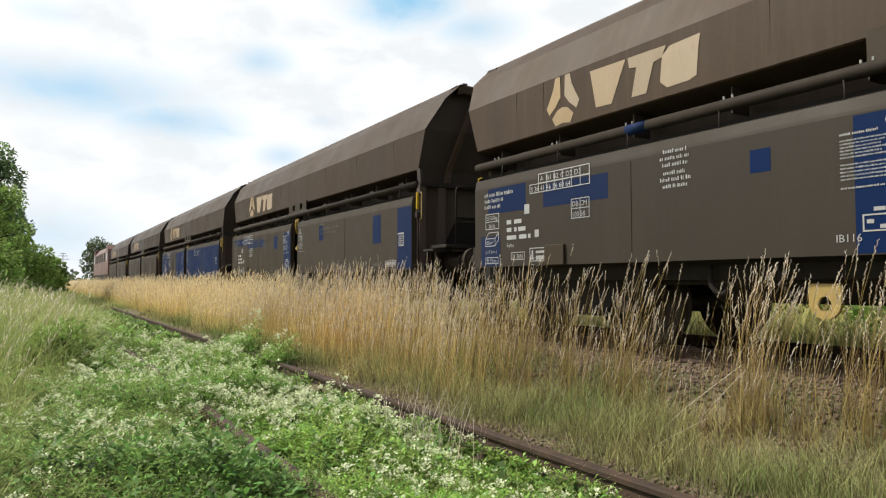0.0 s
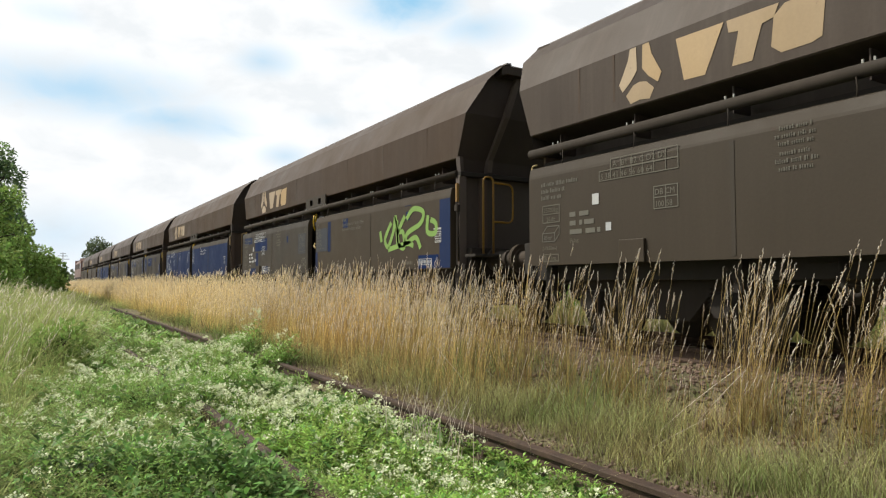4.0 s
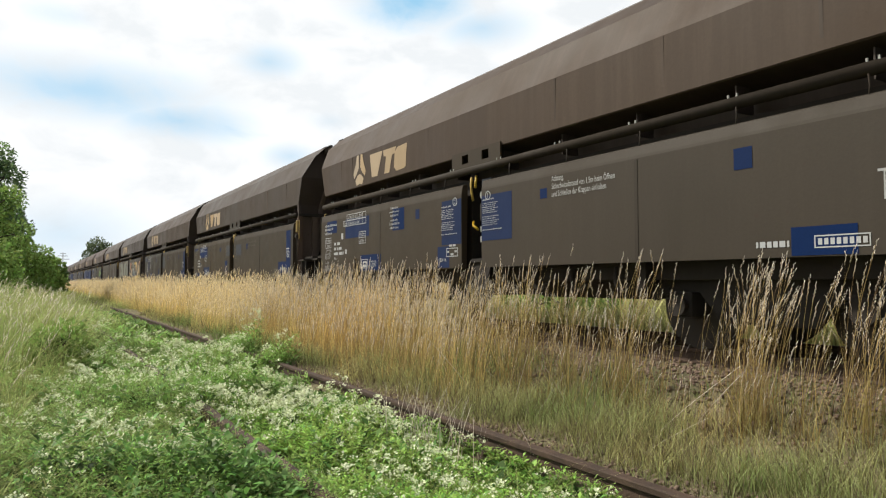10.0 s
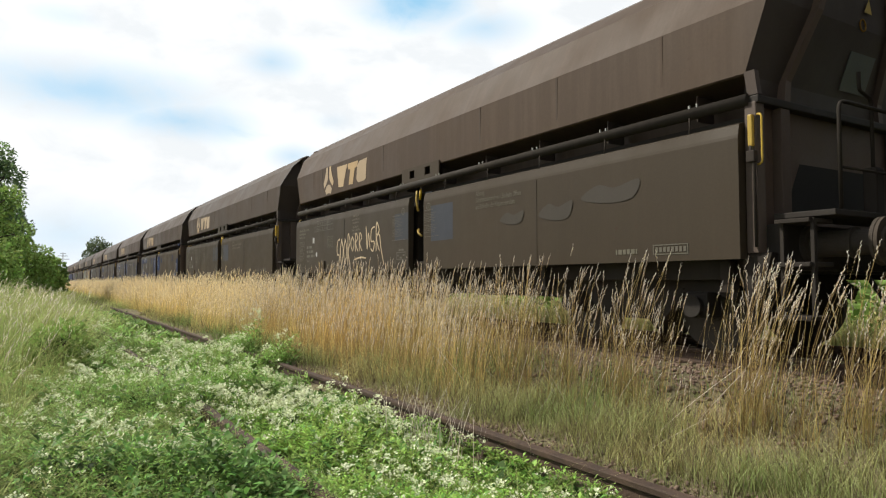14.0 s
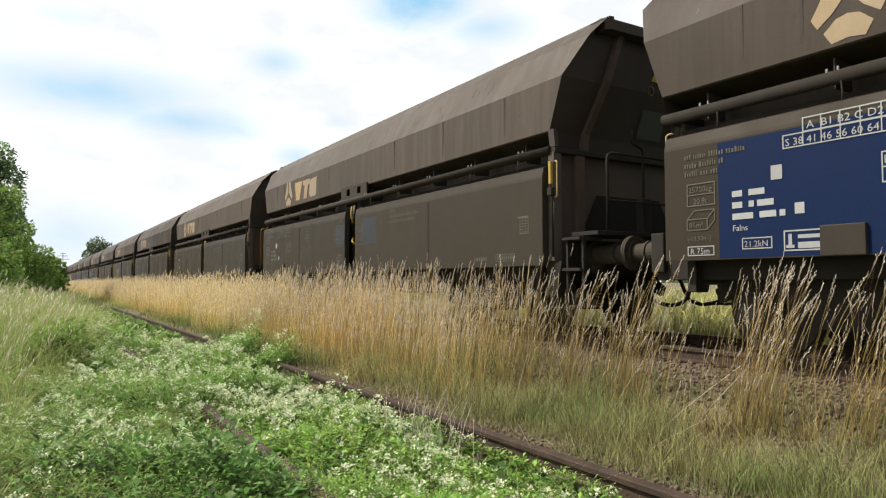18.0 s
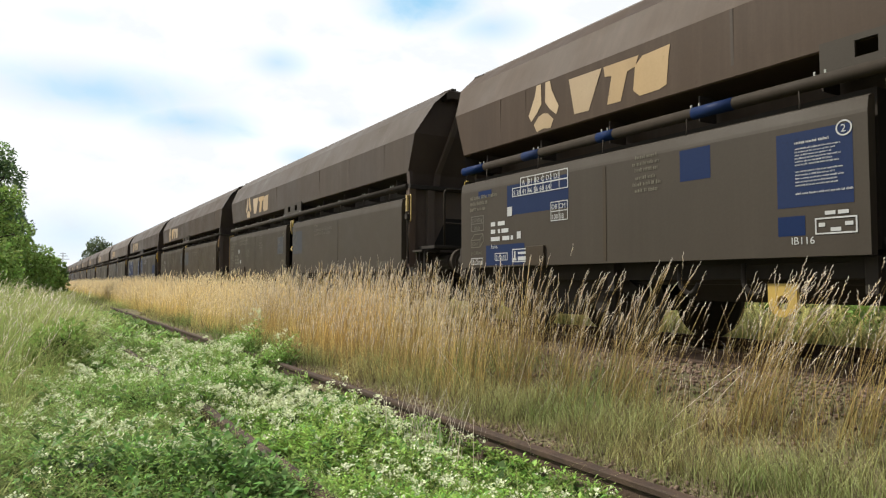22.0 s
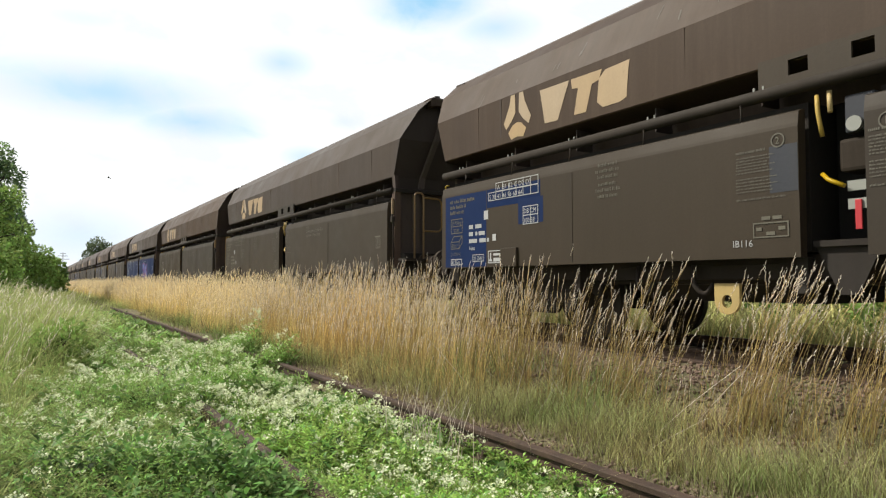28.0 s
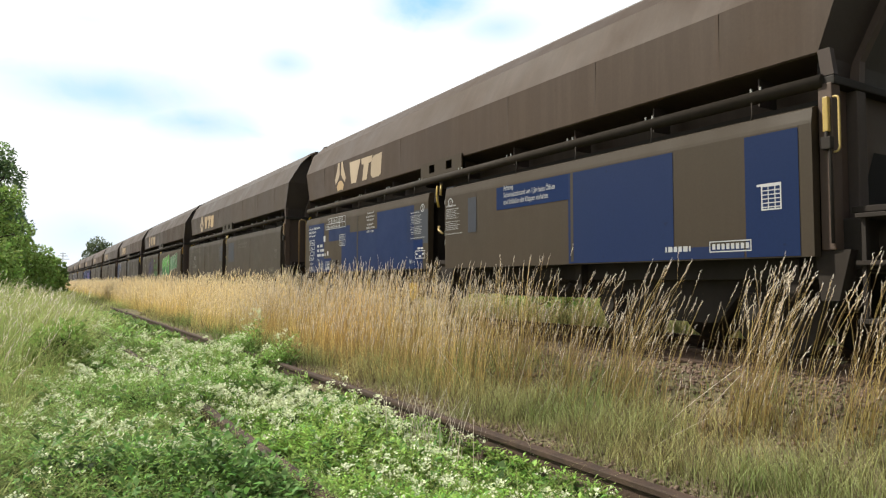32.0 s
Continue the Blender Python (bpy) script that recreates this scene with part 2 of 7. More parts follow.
def box_bm(x0, x1, y0, y1, z0, z1, bevel=0.0, bm=None):
    own = bm or bmesh.new()
    r = bmesh.ops.create_cube(own, size=1)
    for v in r["verts"]:
        v.co = Vector((x0 if v.co.x < 0 else x1, y0 if v.co.y < 0 else y1, z0 if v.co.z < 0 else z1))
    if bevel:
        es = list({e for v in r["verts"] for e in v.link_edges})
        bmesh.ops.bevel(own, geom=es, offset=bevel, segments=2, profile=0.6, affect="EDGES", clamp_overlap=True)
    return own


def prism_bm(profile, y0, y1, bm=None, axis="y"):
    """Extrude a closed profile of (x, z) from y0 to y1; axis 'x' takes (y, z) along x."""
    own = bm or bmesh.new()
    put = (lambda p, s: (p[0], s, p[1])) if axis == "y" else (lambda p, s: (s, p[0], p[1]))
    a = [own.verts.new(put(p, y0)) for p in profile]
    b = [own.verts.new(put(p, y1)) for p in profile]
    fs = [own.faces.new(a), own.faces.new(b)]
    n = len(profile)
    for i in range(n):
        fs.append(own.faces.new((a[i], a[(i + 1) % n], b[(i + 1) % n], b[i])))
    bmesh.ops.recalc_face_normals(own, faces=fs)
    return own


def tube_bm(points, r, seg=8, bm=None, closed=False):
    """A round bar bent through the points."""
    own = bm or bmesh.new()
    pts = [Vector(p) for p in points]
    rings = []
    n = len(pts)
    for i, p in enumerate(pts):
        a = pts[max(i - 1, 0)]
        b = pts[min(i + 1, n - 1)]
        d = (b - a).normalized()
        u = d.cross(Vector((1, 0, 0)) if abs(d.x) < 0.9 else Vector((0, 1, 0))).normalized()
        w = d.cross(u)
        rings.append([own.verts.new(p + (u * math.cos(k * math.tau / seg) + w * math.sin(k * math.tau / seg)) * r) for k in range(seg)])
    for a, b in zip(rings, rings[1:]):
        for k in range(seg):
            own.faces.new((a[k], a[(k + 1) % seg], b[(k + 1) % seg], b[k])).smooth = True
    own.faces.new(rings[0][::-1])
    own.faces.new(rings[-1])
    return own


def bend(points, r=0.08, n=4):
    """Round off the corners of a line of points."""
    pts = [Vector(p) for p in points]
    out = [pts[0]]
    for a, b, c in zip(pts, pts[1:], pts[2:]):
        u, w = (a - b), (c - b)
        k = min(r, u.length * 0.49, w.length * 0.49)
        s, e = b + u.normalized() * k, b + w.normalized() * k
        for i in range(n + 1):
            f = i / n
            out.append((s * (1 - f) + b * f) * (1 - f) + (b * (1 - f) + e * f) * f)
    return out + [pts[-1]]


def mesh_np(name, verts, faces, along=None):
    """A mesh from numpy arrays: verts (N,3), faces (F,k) of equal size or a list of such arrays."""
    me = bpy.data.meshes.new(name)
    faces = faces if isinstance(faces, list) else [faces]
    faces = [f for f in faces if len(f)]
    loops = np.concatenate([f.ravel() for f in faces]).astype(np.int32)
    sizes = np.concatenate([np.full(len(f), f.shape[1]) for f in faces]).astype(np.int32)
    starts = np.concatenate(([0], np.cumsum(sizes)[:-1])).astype(np.int32)
    me.vertices.add(len(verts))
    me.vertices.foreach_set("co", np.asarray(verts, np.float32).ravel())
    me.loops.add(len(loops))
    me.loops.foreach_set("vertex_index", loops)
    me.polygons.add(len(sizes))
    me.polygons.foreach_set("loop_start", starts)
    me.polygons.foreach_set("loop_total", sizes)
    if along is not None:
        at = me.attributes.new("along", "FLOAT", "POINT")
        at.data.foreach_set("value", np.asarray(along, np.float32))
    me.update(calc_edges=True)
    return me


def thing(name, label, category, group="", kind="", at=None):
    ob = new(name)
    ob.empty_display_size = 0.3
    if at is not None:
        ob.matrix_basis = at
    return tagged(ob, label, category, group, kind)


RNG = np.random.default_rng(7)
LENGTH = 13.5            # wagon length over buffers
TRACK_X = 6.757          # centre of the running track
WAGON_Z = 0.50
RAIL_TOP = 0.50


def run(t):
    """Metres that the train has rolled at t seconds."""
    return 9.67495 * t + 0.0377448 * t * t - 1.18417e-4 * t ** 3


# ---------- sky ----------
def build_sky():
    az = np.radians(np.linspace(-30, 95, 60))
    el = np.radians(np.linspace(-2, 36, 20))
    A, E = np.meshgrid(az, el)
    R = 3200
    v = np.stack([R * np.sin(A) * np.cos(E), R * np.cos(A) * np.cos(E), R * np.sin(E)], -1).reshape(-1, 3)
    n, k = A.shape
    i = np.arange(n * k).reshape(n, k)
    f = np.stack([i[:-1, :-1], i[:-1, 1:], i[1:, 1:], i[1:, :-1]], -1).reshape(-1, 4)
    me = mesh_np("sky_backdrop", v, f)
    uv = me.uv_layers.new(name="degrees")
    idx = f.ravel()
    uv.data.foreach_set("uv", np.stack([np.degrees(A).ravel()[idx], np.degrees(E).ravel()[idx]], -1).astype(np.float32).ravel())
    ob = link_mesh("sky_backdrop", me, M["sky"])
    return tagged(ob, "bright white summer clouds with pale blue openings", "sky", kind="structure")


SKY = build_sky()


# ---------- ground and tracks ----------
def smooth(a, b, x):
    t = np.clip((x - a) / (b - a), 0, 1)
    return t * t * (3 - 2 * t)


def gz(x, y):
    """Height of the ground sheet."""
    x, y = np.asarray(x, float), np.asarray(y, float)
    bed = 0.335 * smooth(3.3, 4.9, x) * (1 - smooth(8.7, 10.3, x)) + 0.05 * smooth(9, 11, x)
    bed = bed + 0.085 * smooth(2.80, 2.92, x) * (1 - smooth(3.2, 4.2, x))
    bank = 0.55 * smooth(0.5, -2.2, x) * smooth(3.5, 11, y)
    bumps = 0.025 * np.sin(x * 2.1 + 0.7 * np.sin(y * 0.9)) * np.cos(y * 1.3 + 0.5 * np.sin(x)) + 0.012 * np.sin(x * 5.3 + y * 4.1)
    return bed + bank + bumps * (1 - smooth(4.6, 4.9, x) * (1 - smooth(8.6, 8.9, x)))


def build_ground():
    xs = np.concatenate([-np.geomspace(3000, 8, 22), np.arange(-7, 14, 0.22), np.geomspace(14.5, 3000, 24)])
    ys = np.concatenate([-np.geomspace(3000, 8, 16), np.arange(-7, 30, 0.25), np.geomspace(31, 3000, 40)])
    X, Y = np.meshgrid(xs, ys)
    v = np.stack([X, Y, gz(X, Y)], -1).reshape(-1, 3)
    n, k = X.shape
    i = np.arange(n * k).reshape(n, k)
    f = np.stack([i[:-1, :-1], i[:-1, 1:], i[1:, 1:], i[1:, :-1]], -1).reshape(-1, 4)
    me = mesh_np("ground", v, f)
    me.polygons.foreach_set("use_smooth", np.ones(len(me.polygons), bool))
    tagged(link_mesh("ground", me, M["ground"]), "weedy soil with dry grass litter beside the tracks", "ground", kind="structure")


build_ground()


def rail_profile(top, cx):
    h = 0.149
    half = [(0.0625, 0), (0.0625, 0.012), (0.012, 0.03), (0.009, 0.1), (0.033, 0.112), (0.0345, 0.14), (0.029, 0.149)]
    right = [(cx + a, top - h + b) for a, b in half]
    return right + [(2 * cx - x, z) for x, z in reversed(right)]


def build_track(name, label, cx, top, y0, y1, sleepers, spacing=0.62):
    t = thing(name, label, "railway track", kind="structure")
    for s in (-0.7525, 0.7525):
        part("rail", prism_bm(rail_profile(top, cx + s), y0, y1), M["rust"], t)
    me = None
    for i in range(sleepers):
        if me is None:
            bm = box_bm(-1.3, 1.3, -0.13, 0.13, -0.16, 0, 0.012)
            me = bpy.data.meshes.new("sleeper")
            bm.to_mesh(me)
            bm.free()
        s = link_mesh("sleeper", me, M["sleeper"], t)
        s.location = (cx, max(y0, -20) + 6.5 + i * spacing, top - 0.178 + 0.006 * math.sin(i * 2.3))
    plate_me = None
    for i in range(min(sleepers, 40)):
        for s in (-0.7525, 0.7525):
            if plate_me is None:
                bm = box_bm(-0.16, 0.16, -0.075, 0.075, -0.012, 0.004, 0.003)
                for dx in (-0.1, 0.1):
                    bmesh.ops.create_cone(bm, cap_ends=True, segments=6, radius1=0.022, radius2=0.018, depth=0.05, matrix=Matrix.Translation((dx, 0, 0.02)))
                plate_me = bpy.data.meshes.new("tie_plate")
                bm.to_mesh(plate_me)
                bm.free()
            p = link_mesh("tie_plate", plate_me, M["rust"], t)
            p.location = (cx + s, max(y0, -20) + 6.5 + (i + 12) * spacing, top - 0.15)
    return t


build_track("siding_track", "rusty disused siding rails sunk in weeds", 2.022, 0.145, -30, 170, 130)
build_track("running_track", "brown running rails on a ballast bed", TRACK_X, RAIL_TOP, -420, 420, 150)


# ---------- hopper wagon ----------
# local space: y towards the head of the train, the side seen is -x, z = 0 on the rail heads
EYE_Y = 1.02             # towing eye
FACE = -1.51             # face of the side flaps
FRONT_A, FRONT_B = 5.76, 0.21      # front flap, from y to y
REAR_A, REAR_B = -0.30, -5.88      # rear flap


def quad_mesh(name, quads, x):
    """Flat painted marks on the side: each quad is (y0, y1, z0, z1)."""
    vs, fs = [], []
    for y0, y1, z0, z1 in quads:
        n = len(vs)
        vs += [(x, y0, z0), (x, y0, z1), (x, y1, z1), (x, y1, z0)]
        fs.append((n, n + 1, n + 2, n + 3) if y0 > y1 else (n + 3, n + 2, n + 1, n))
    me = bpy.data.meshes.new(name)
    me.from_pydata(vs, [], fs)
    return me


def frame_quads(y0, y1, z0, z1, w=0.012):
    """Four bars round a box; y0 > y1, z0 > z1."""
    return [(y0, y1, z0, z0 - w), (y0, y1, z1 + w, z1), (y0, y0 - w, z0 - w, z1 + w), (y1 + w, y1, z0 - w, z1 + w)]


def word_mesh(name, text, y, z, size, x, wide=1.0, space=1.0):
    """Lettering on the side: starts at y, stands on z."""
    cu = bpy.data.curves.new(name, "FONT")
    cu.body, cu.size, cu.space_line, cu.fill_mode = text, size, space, "FRONT"
    cu.resolution_u = 2
    ob = bpy.data.objects.new(name, cu)
    scene.collection.objects.link(ob)
    me = bpy.data.meshes.new_from_object(ob)
    bpy.data.objects.remove(ob)
    me.name = name
    me.transform(Matrix(((0, 0, -1, x), (-wide, 0, 0, y), (0, 1, 0, z), (0, 0, 0, 1))))
    return me


def join_meshes(name, meshes):
    bm = bmesh.new()
    for me in meshes:
        bm.from_mesh(me)
    out = bpy.data.meshes.new(name)
    bm.to_mesh(out)
    bm.free()
    return out


# cross-section of the hopper at its ends: half width, half length, height
SKIN = ((1.00, 5.80, 2.20), (1.02, 5.82, 2.47), (1.375, 5.875, 2.545), (1.388, 5.88, 2.56), (1.385, 6.11, 3.19), (1.14, 6.34, 3.67), (0.87, 6.36, 3.92), (0.74, 6.34, 3.96))


def hopper_bm():
    """Shell of the hopper with an open, sunken top; its upper sheets stand out over the ends."""
    bm = bmesh.new()
    rings = []
    for x, y, z in SKIN + ((0.64, 6.12, 3.95), (0.95, 5.9, 3.45)):
        rings.append([bm.verts.new(p) for p in ((-x, -y, z), (x, -y, z), (x, y, z), (-x, y, z))])
    for a, b in zip(rings, rings[1:]):
        for k in range(4):
            if k in (0, 2) and a not in rings[-2:]:
                continue
            bm.faces.new((a[k], a[(k + 1) % 4], b[(k + 1) % 4], b[k]))
    bm.faces.new(rings[-1])
    bm.faces.new(rings[0][::-1])
    bmesh.ops.recalc_face_normals(bm, faces=bm.faces)
    return bm


def hopper_end_bm(s):
    """End plate of the hopper at s = -1 or 1, leaning out to the hood."""
    bm = bmesh.new()
    prof = ((1.36, 5.84, 2.28),) + SKIN[2:5] + ((1.13, 6.17, 3.665), (0.92, 6.19, 3.86))
    left = [bm.verts.new((-x, s * y, z)) for x, y, z in prof]
    right = [bm.verts.new((x, s * y, z)) for x, y, z in prof]
    for i in range(len(prof) - 1):
        f = (left[i], right[i], right[i + 1], left[i + 1])
        bm.faces.new(f if s < 0 else f[::-1])
    return bm


def end_beam_bm(s):
    """Sloping hood beam along the top of an end plate."""
    prof = [(6.10, 3.945), (6.30, 3.955), (6.365, 3.915), (6.345, 3.80), (6.19, 3.79)]
    bm = bmesh.new()
    rows = []
    for x in (-0.90, -0.80, 0.80, 0.90):
        drop = 0.03 if abs(x) > 0.85 else 0.0
        rows.append([bm.verts.new((x, s * y, z - drop)) for y, z in prof])
    for a, b in zip(rows, rows[1:]):
        for i in range(5):
            j = (i + 1) % 5
            bm.faces.new((a[i], a[j], b[j], b[i]))
    bm.faces.new(rows[0])
    bm.faces.new(rows[-1][::-1])
    bmesh.ops.recalc_face_normals(bm, faces=bm.faces)
    return bm


def stiffener_bm(s, k):
    """Leaning rib on an end plate."""
    bm = bmesh.new()
    rows = []
    for x, y, z in ((0.84, 5.875, 2.36), (0.815, 5.875, 2.56), (0.675, 6.115, 3.19), (0.50, 6.185, 3.80)):
        rows.append([bm.verts.new((k * (x + a), s * (y + b), z)) for a, b in ((-0.055, -0.01), (-0.045, 0.06), (0.045, 0.06), (0.055, -0.01))])
    for a, b in zip(rows, rows[1:]):
        for i in range(4):
            j = (i + 1) % 4
            bm.faces.new((a[i], a[j], b[j], b[i]))
    bm.faces.new(rows[0])
    bm.faces.new(rows[-1][::-1])
    bmesh.ops.recalc_face_normals(bm, faces=bm.faces)
    return bm


def flap_bm(y0, y1):
    """Side flap: flat plate with a lip that leans inwards at its top."""
    prof = [(-1.42, 0.90), (FACE, 0.90), (FACE, 1.965), (-1.506, 1.995), (-1.488, 2.09), (-1.44, 2.11), (-1.40, 2.11)]
    return prism_bm(prof, y1, y0)


def wheel_bm():
    bm = bmesh.new()
    turn = Matrix.Rotation(math.pi / 2, 4, "Y")
    for r, d, x in ((0.46, 0.11, 0.0), (0.49, 0.03, 0.055), (0.36, 0.13, -0.005), (0.15, 0.22, -0.055)):
        bmesh.ops.create_cone(bm, cap_ends=True, segments=28, radius1=r, radius2=r, depth=d, matrix=Matrix.Translation((x, 0, 0)) @ turn)
    return bm


WHEEL_ME = bpy.data.meshes.new("wheel")
_b = wheel_bm()
_b.to_mesh(WHEEL_ME)
_b.free()


def wheelset(parent, y):
    for s in (-1, 1):
        w = link_mesh("wheel", WHEEL_ME, M["steel"], parent)
        w.matrix_basis = pose(s * 0.745, y, 0.46, 0, 0, 0 if s < 0 else 180)
    part("axle", tube_bm([(-0.95, y, 0.46), (0.95, y, 0.46)], 0.08, 12), M["steel"], parent)


def bogie(parent, y):
    """Two-axle bogie: side frames with axle boxes and springs, bolster, brake hangers."""
    b = part("bogie", box_bm(-1.0, 1.0, y - 0.22, y + 0.22, 0.42, 0.74, 0.03), M["frame"], parent)
    for s in (-1, 1):
        prof = [(y - 1.35, 0.62), (y - 1.15, 0.76), (y - 0.45, 0.76), (y - 0.28, 0.80), (y + 0.28, 0.80), (y + 0.45, 0.76), (y + 1.15, 0.76), (y + 1.35, 0.62),
                (y + 1.3, 0.50), (y + 1.08, 0.60), (y + 0.72, 0.60), (y + 0.45, 0.30), (y - 0.45, 0.30), (y - 0.72, 0.60), (y - 1.08, 0.60), (y - 1.3, 0.50)]
        part("side_frame", prism_bm(prof, s * 0.96, s * 1.06, axis="x"), M["frame"], b)
        for a in (-0.9, 0.9):
            bm = box_bm(min(s * 0.90, s * 1.12), max(s * 0.90, s * 1.12), y + a - 0.14, y + a + 0.14, 0.34, 0.60, 0.03)
            bmesh.ops.create_cone(bm, cap_ends=True, segments=14, radius1=0.11, radius2=0.09, depth=0.08, matrix=Matrix.Translation((s * 1.15, y + a, 0.46)) @ Matrix.Rotation(math.pi / 2, 4, "Y"))
            part("axle_box", bm, M["frame"], b)
            part("spring", tube_bm([(s * 1.01 + 0.05 * math.cos(k * 1.05), y + a + 0.19 + 0.05 * math.sin(k * 1.05), 0.42 + k * 0.0065) for k in range(36)], 0.014, 5), M["frame"], b)
    for a in (-0.9, 0.9):
        wheelset(b, y + a)
    return b


def buffers(w, s):
    """Headstock with two buffers, hook and hoses at the end s."""
    y = s * 6.13
    part("headstock", box_bm(-1.30, 1.30, min(y, y - s * 0.16), max(y, y - s * 0.16), 0.80, 1.20, 0.015), M["frame"], w)
    turn = Matrix.Rotation(math.pi / 2, 4, "X")
    for x in (-0.875, 0.875):
        bm = bmesh.new()
        for r1, d, c in ((0.17, 0.05, 0.025), (0.118, 0.36, 0.22), (0.105, 0.20, 0.48)):
            bmesh.ops.create_cone(bm, cap_ends=True, segments=20, radius1=r1, radius2=r1, depth=d, matrix=Matrix.Translation((x, y + s * c, 1.03)) @ turn)
        bmesh.ops.create_cone(bm, cap_ends=True, segments=24, radius1=0.132, radius2=0.132, depth=0.035, matrix=Matrix.Translation((x, y + s * 0.385, 1.03)) @ turn)
        part("buffer", bm, M["buffer"], w)
        bm = bmesh.new()
        bmesh.ops.create_cone(bm, cap_ends=True, segments=28, radius1=0.20, radius2=0.20, depth=0.028, matrix=Matrix.Translation((x, y + s * 0.603, 1.03)) @ turn)
        bmesh.ops.create_cone(bm, cap_ends=True, segments=20, radius1=0.14, radius2=0.14, depth=0.03, matrix=Matrix.Translation((x, y + s * 0.578, 1.03)) @ turn)
        part("buffer_plate", bm, M["buffer"], w)
    part("coupling_hook", tube_bm(bend([(0, y, 1.03), (0, y + s * 0.30, 1.03), (0, y + s * 0.42, 1.10), (0, y + s * 0.33, 1.18)], 0.05), 0.035), M["frame"], w)
    part("coupling_link", tube_bm(bend([(0.06, y + s * 0.36, 1.04), (0.07, y + s * 0.55, 0.86), (0, y + s * 0.62, 0.80), (-0.07, y + s * 0.55, 0.86), (-0.06, y + s * 0.36, 1.04)], 0.05), 0.022), M["frame"], w)
    for x in (-0.35, 0.38):
        part("brake_hose", tube_bm(bend([(x, y, 0.86), (x, y + s * 0.2, 0.78), (x * 0.9, y + s * 0.38, 0.46), (x * 0.8, y + s * 0.6, 0.42)], 0.14), 0.024), M["black"], w)


def end_plain(w, s):
    """The end without a platform: ribbed wall, yellow grab rails, shunter's step."""
    y = s * (5.92 if s < 0 else 5.74)
    part("end_wall", box_bm(-1.29, 1.30, min(y, y - s * 0.05), max(y, y - s * 0.05), 1.02, 2.28), M["end_low"], w)
    for x in (-0.98, 0.98):
        part("end_rib", box_bm(x - 0.06, x + 0.06, min(y, y + s * 0.07), max(y, y + s * 0.07), 1.20, 2.26, 0.008), M["end_low"], w)
    part("end_sill", box_bm(-1.42, 1.42, min(y - s * 0.06, y + s * 0.10), max(y - s * 0.06, y + s * 0.10), 2.265, 2.335, 0.012), M["frame"], w)
    for k in (-1, 1):
        yy = s * 6.20
        a, b, c = k * 1.14, k * 0.96, k * 0.56
        if s > 0:
            part("corner_handle", tube_bm(bend([(k * 1.40, 5.74, 2.16), (k * 1.42, 5.81, 2.16), (k * 1.42, 5.81, 1.72), (k * 1.40, 5.74, 1.72)], 0.04), 0.010), M["yellow"], w, "yellow corner handle")
            continue
        if k > 0:
            part("corner_handle", tube_bm(bend([(1.27, -5.93, 2.12), (1.27, -6.02, 2.12), (1.27, -6.02, 1.66), (1.27, -5.93, 1.66)], 0.04), 0.010), M["yellow"], w, "yellow corner handle")
            continue
        part("grab_rail", tube_bm(bend([(a, yy, 1.10), (a, yy, 2.25), (b, yy, 2.25), (b, yy, 1.06)], 0.085, 6), 0.017), M["ochre"], w, "faded yellow grab rail")
        part("grab_rail", tube_bm(bend([(b, yy, 2.17), (c, yy - s * 0.05, 2.17), (c, yy - s * 0.05, 1.59), (b, yy, 1.59)], 0.12, 6), 0.016), M["ochre"], w, "faded yellow grab rail")
        part("step_plate", box_bm(min(k * 1.42, k * 1.0), max(k * 1.42, k * 1.0), min(s * 6.13, s * 6.40), max(s * 6.13, s * 6.40), 1.06, 1.10, 0.006), M["frame"], w)
        part("step_hanger", tube_bm(bend([(k * 1.14, yy, 1.08), (k * 1.14, yy, 0.42), (k * 0.8, yy, 0.38), (k * 0.8, yy, 0.9)], 0.06), 0.022), M["frame"], w)
        part("step_board", box_bm(min(k * 1.18, k * 0.72), max(k * 1.18, k * 0.72), min(s * 6.2, s * 6.42), max(s * 6.2, s * 6.42), 0.36, 0.40, 0.006), M["frame"], w)


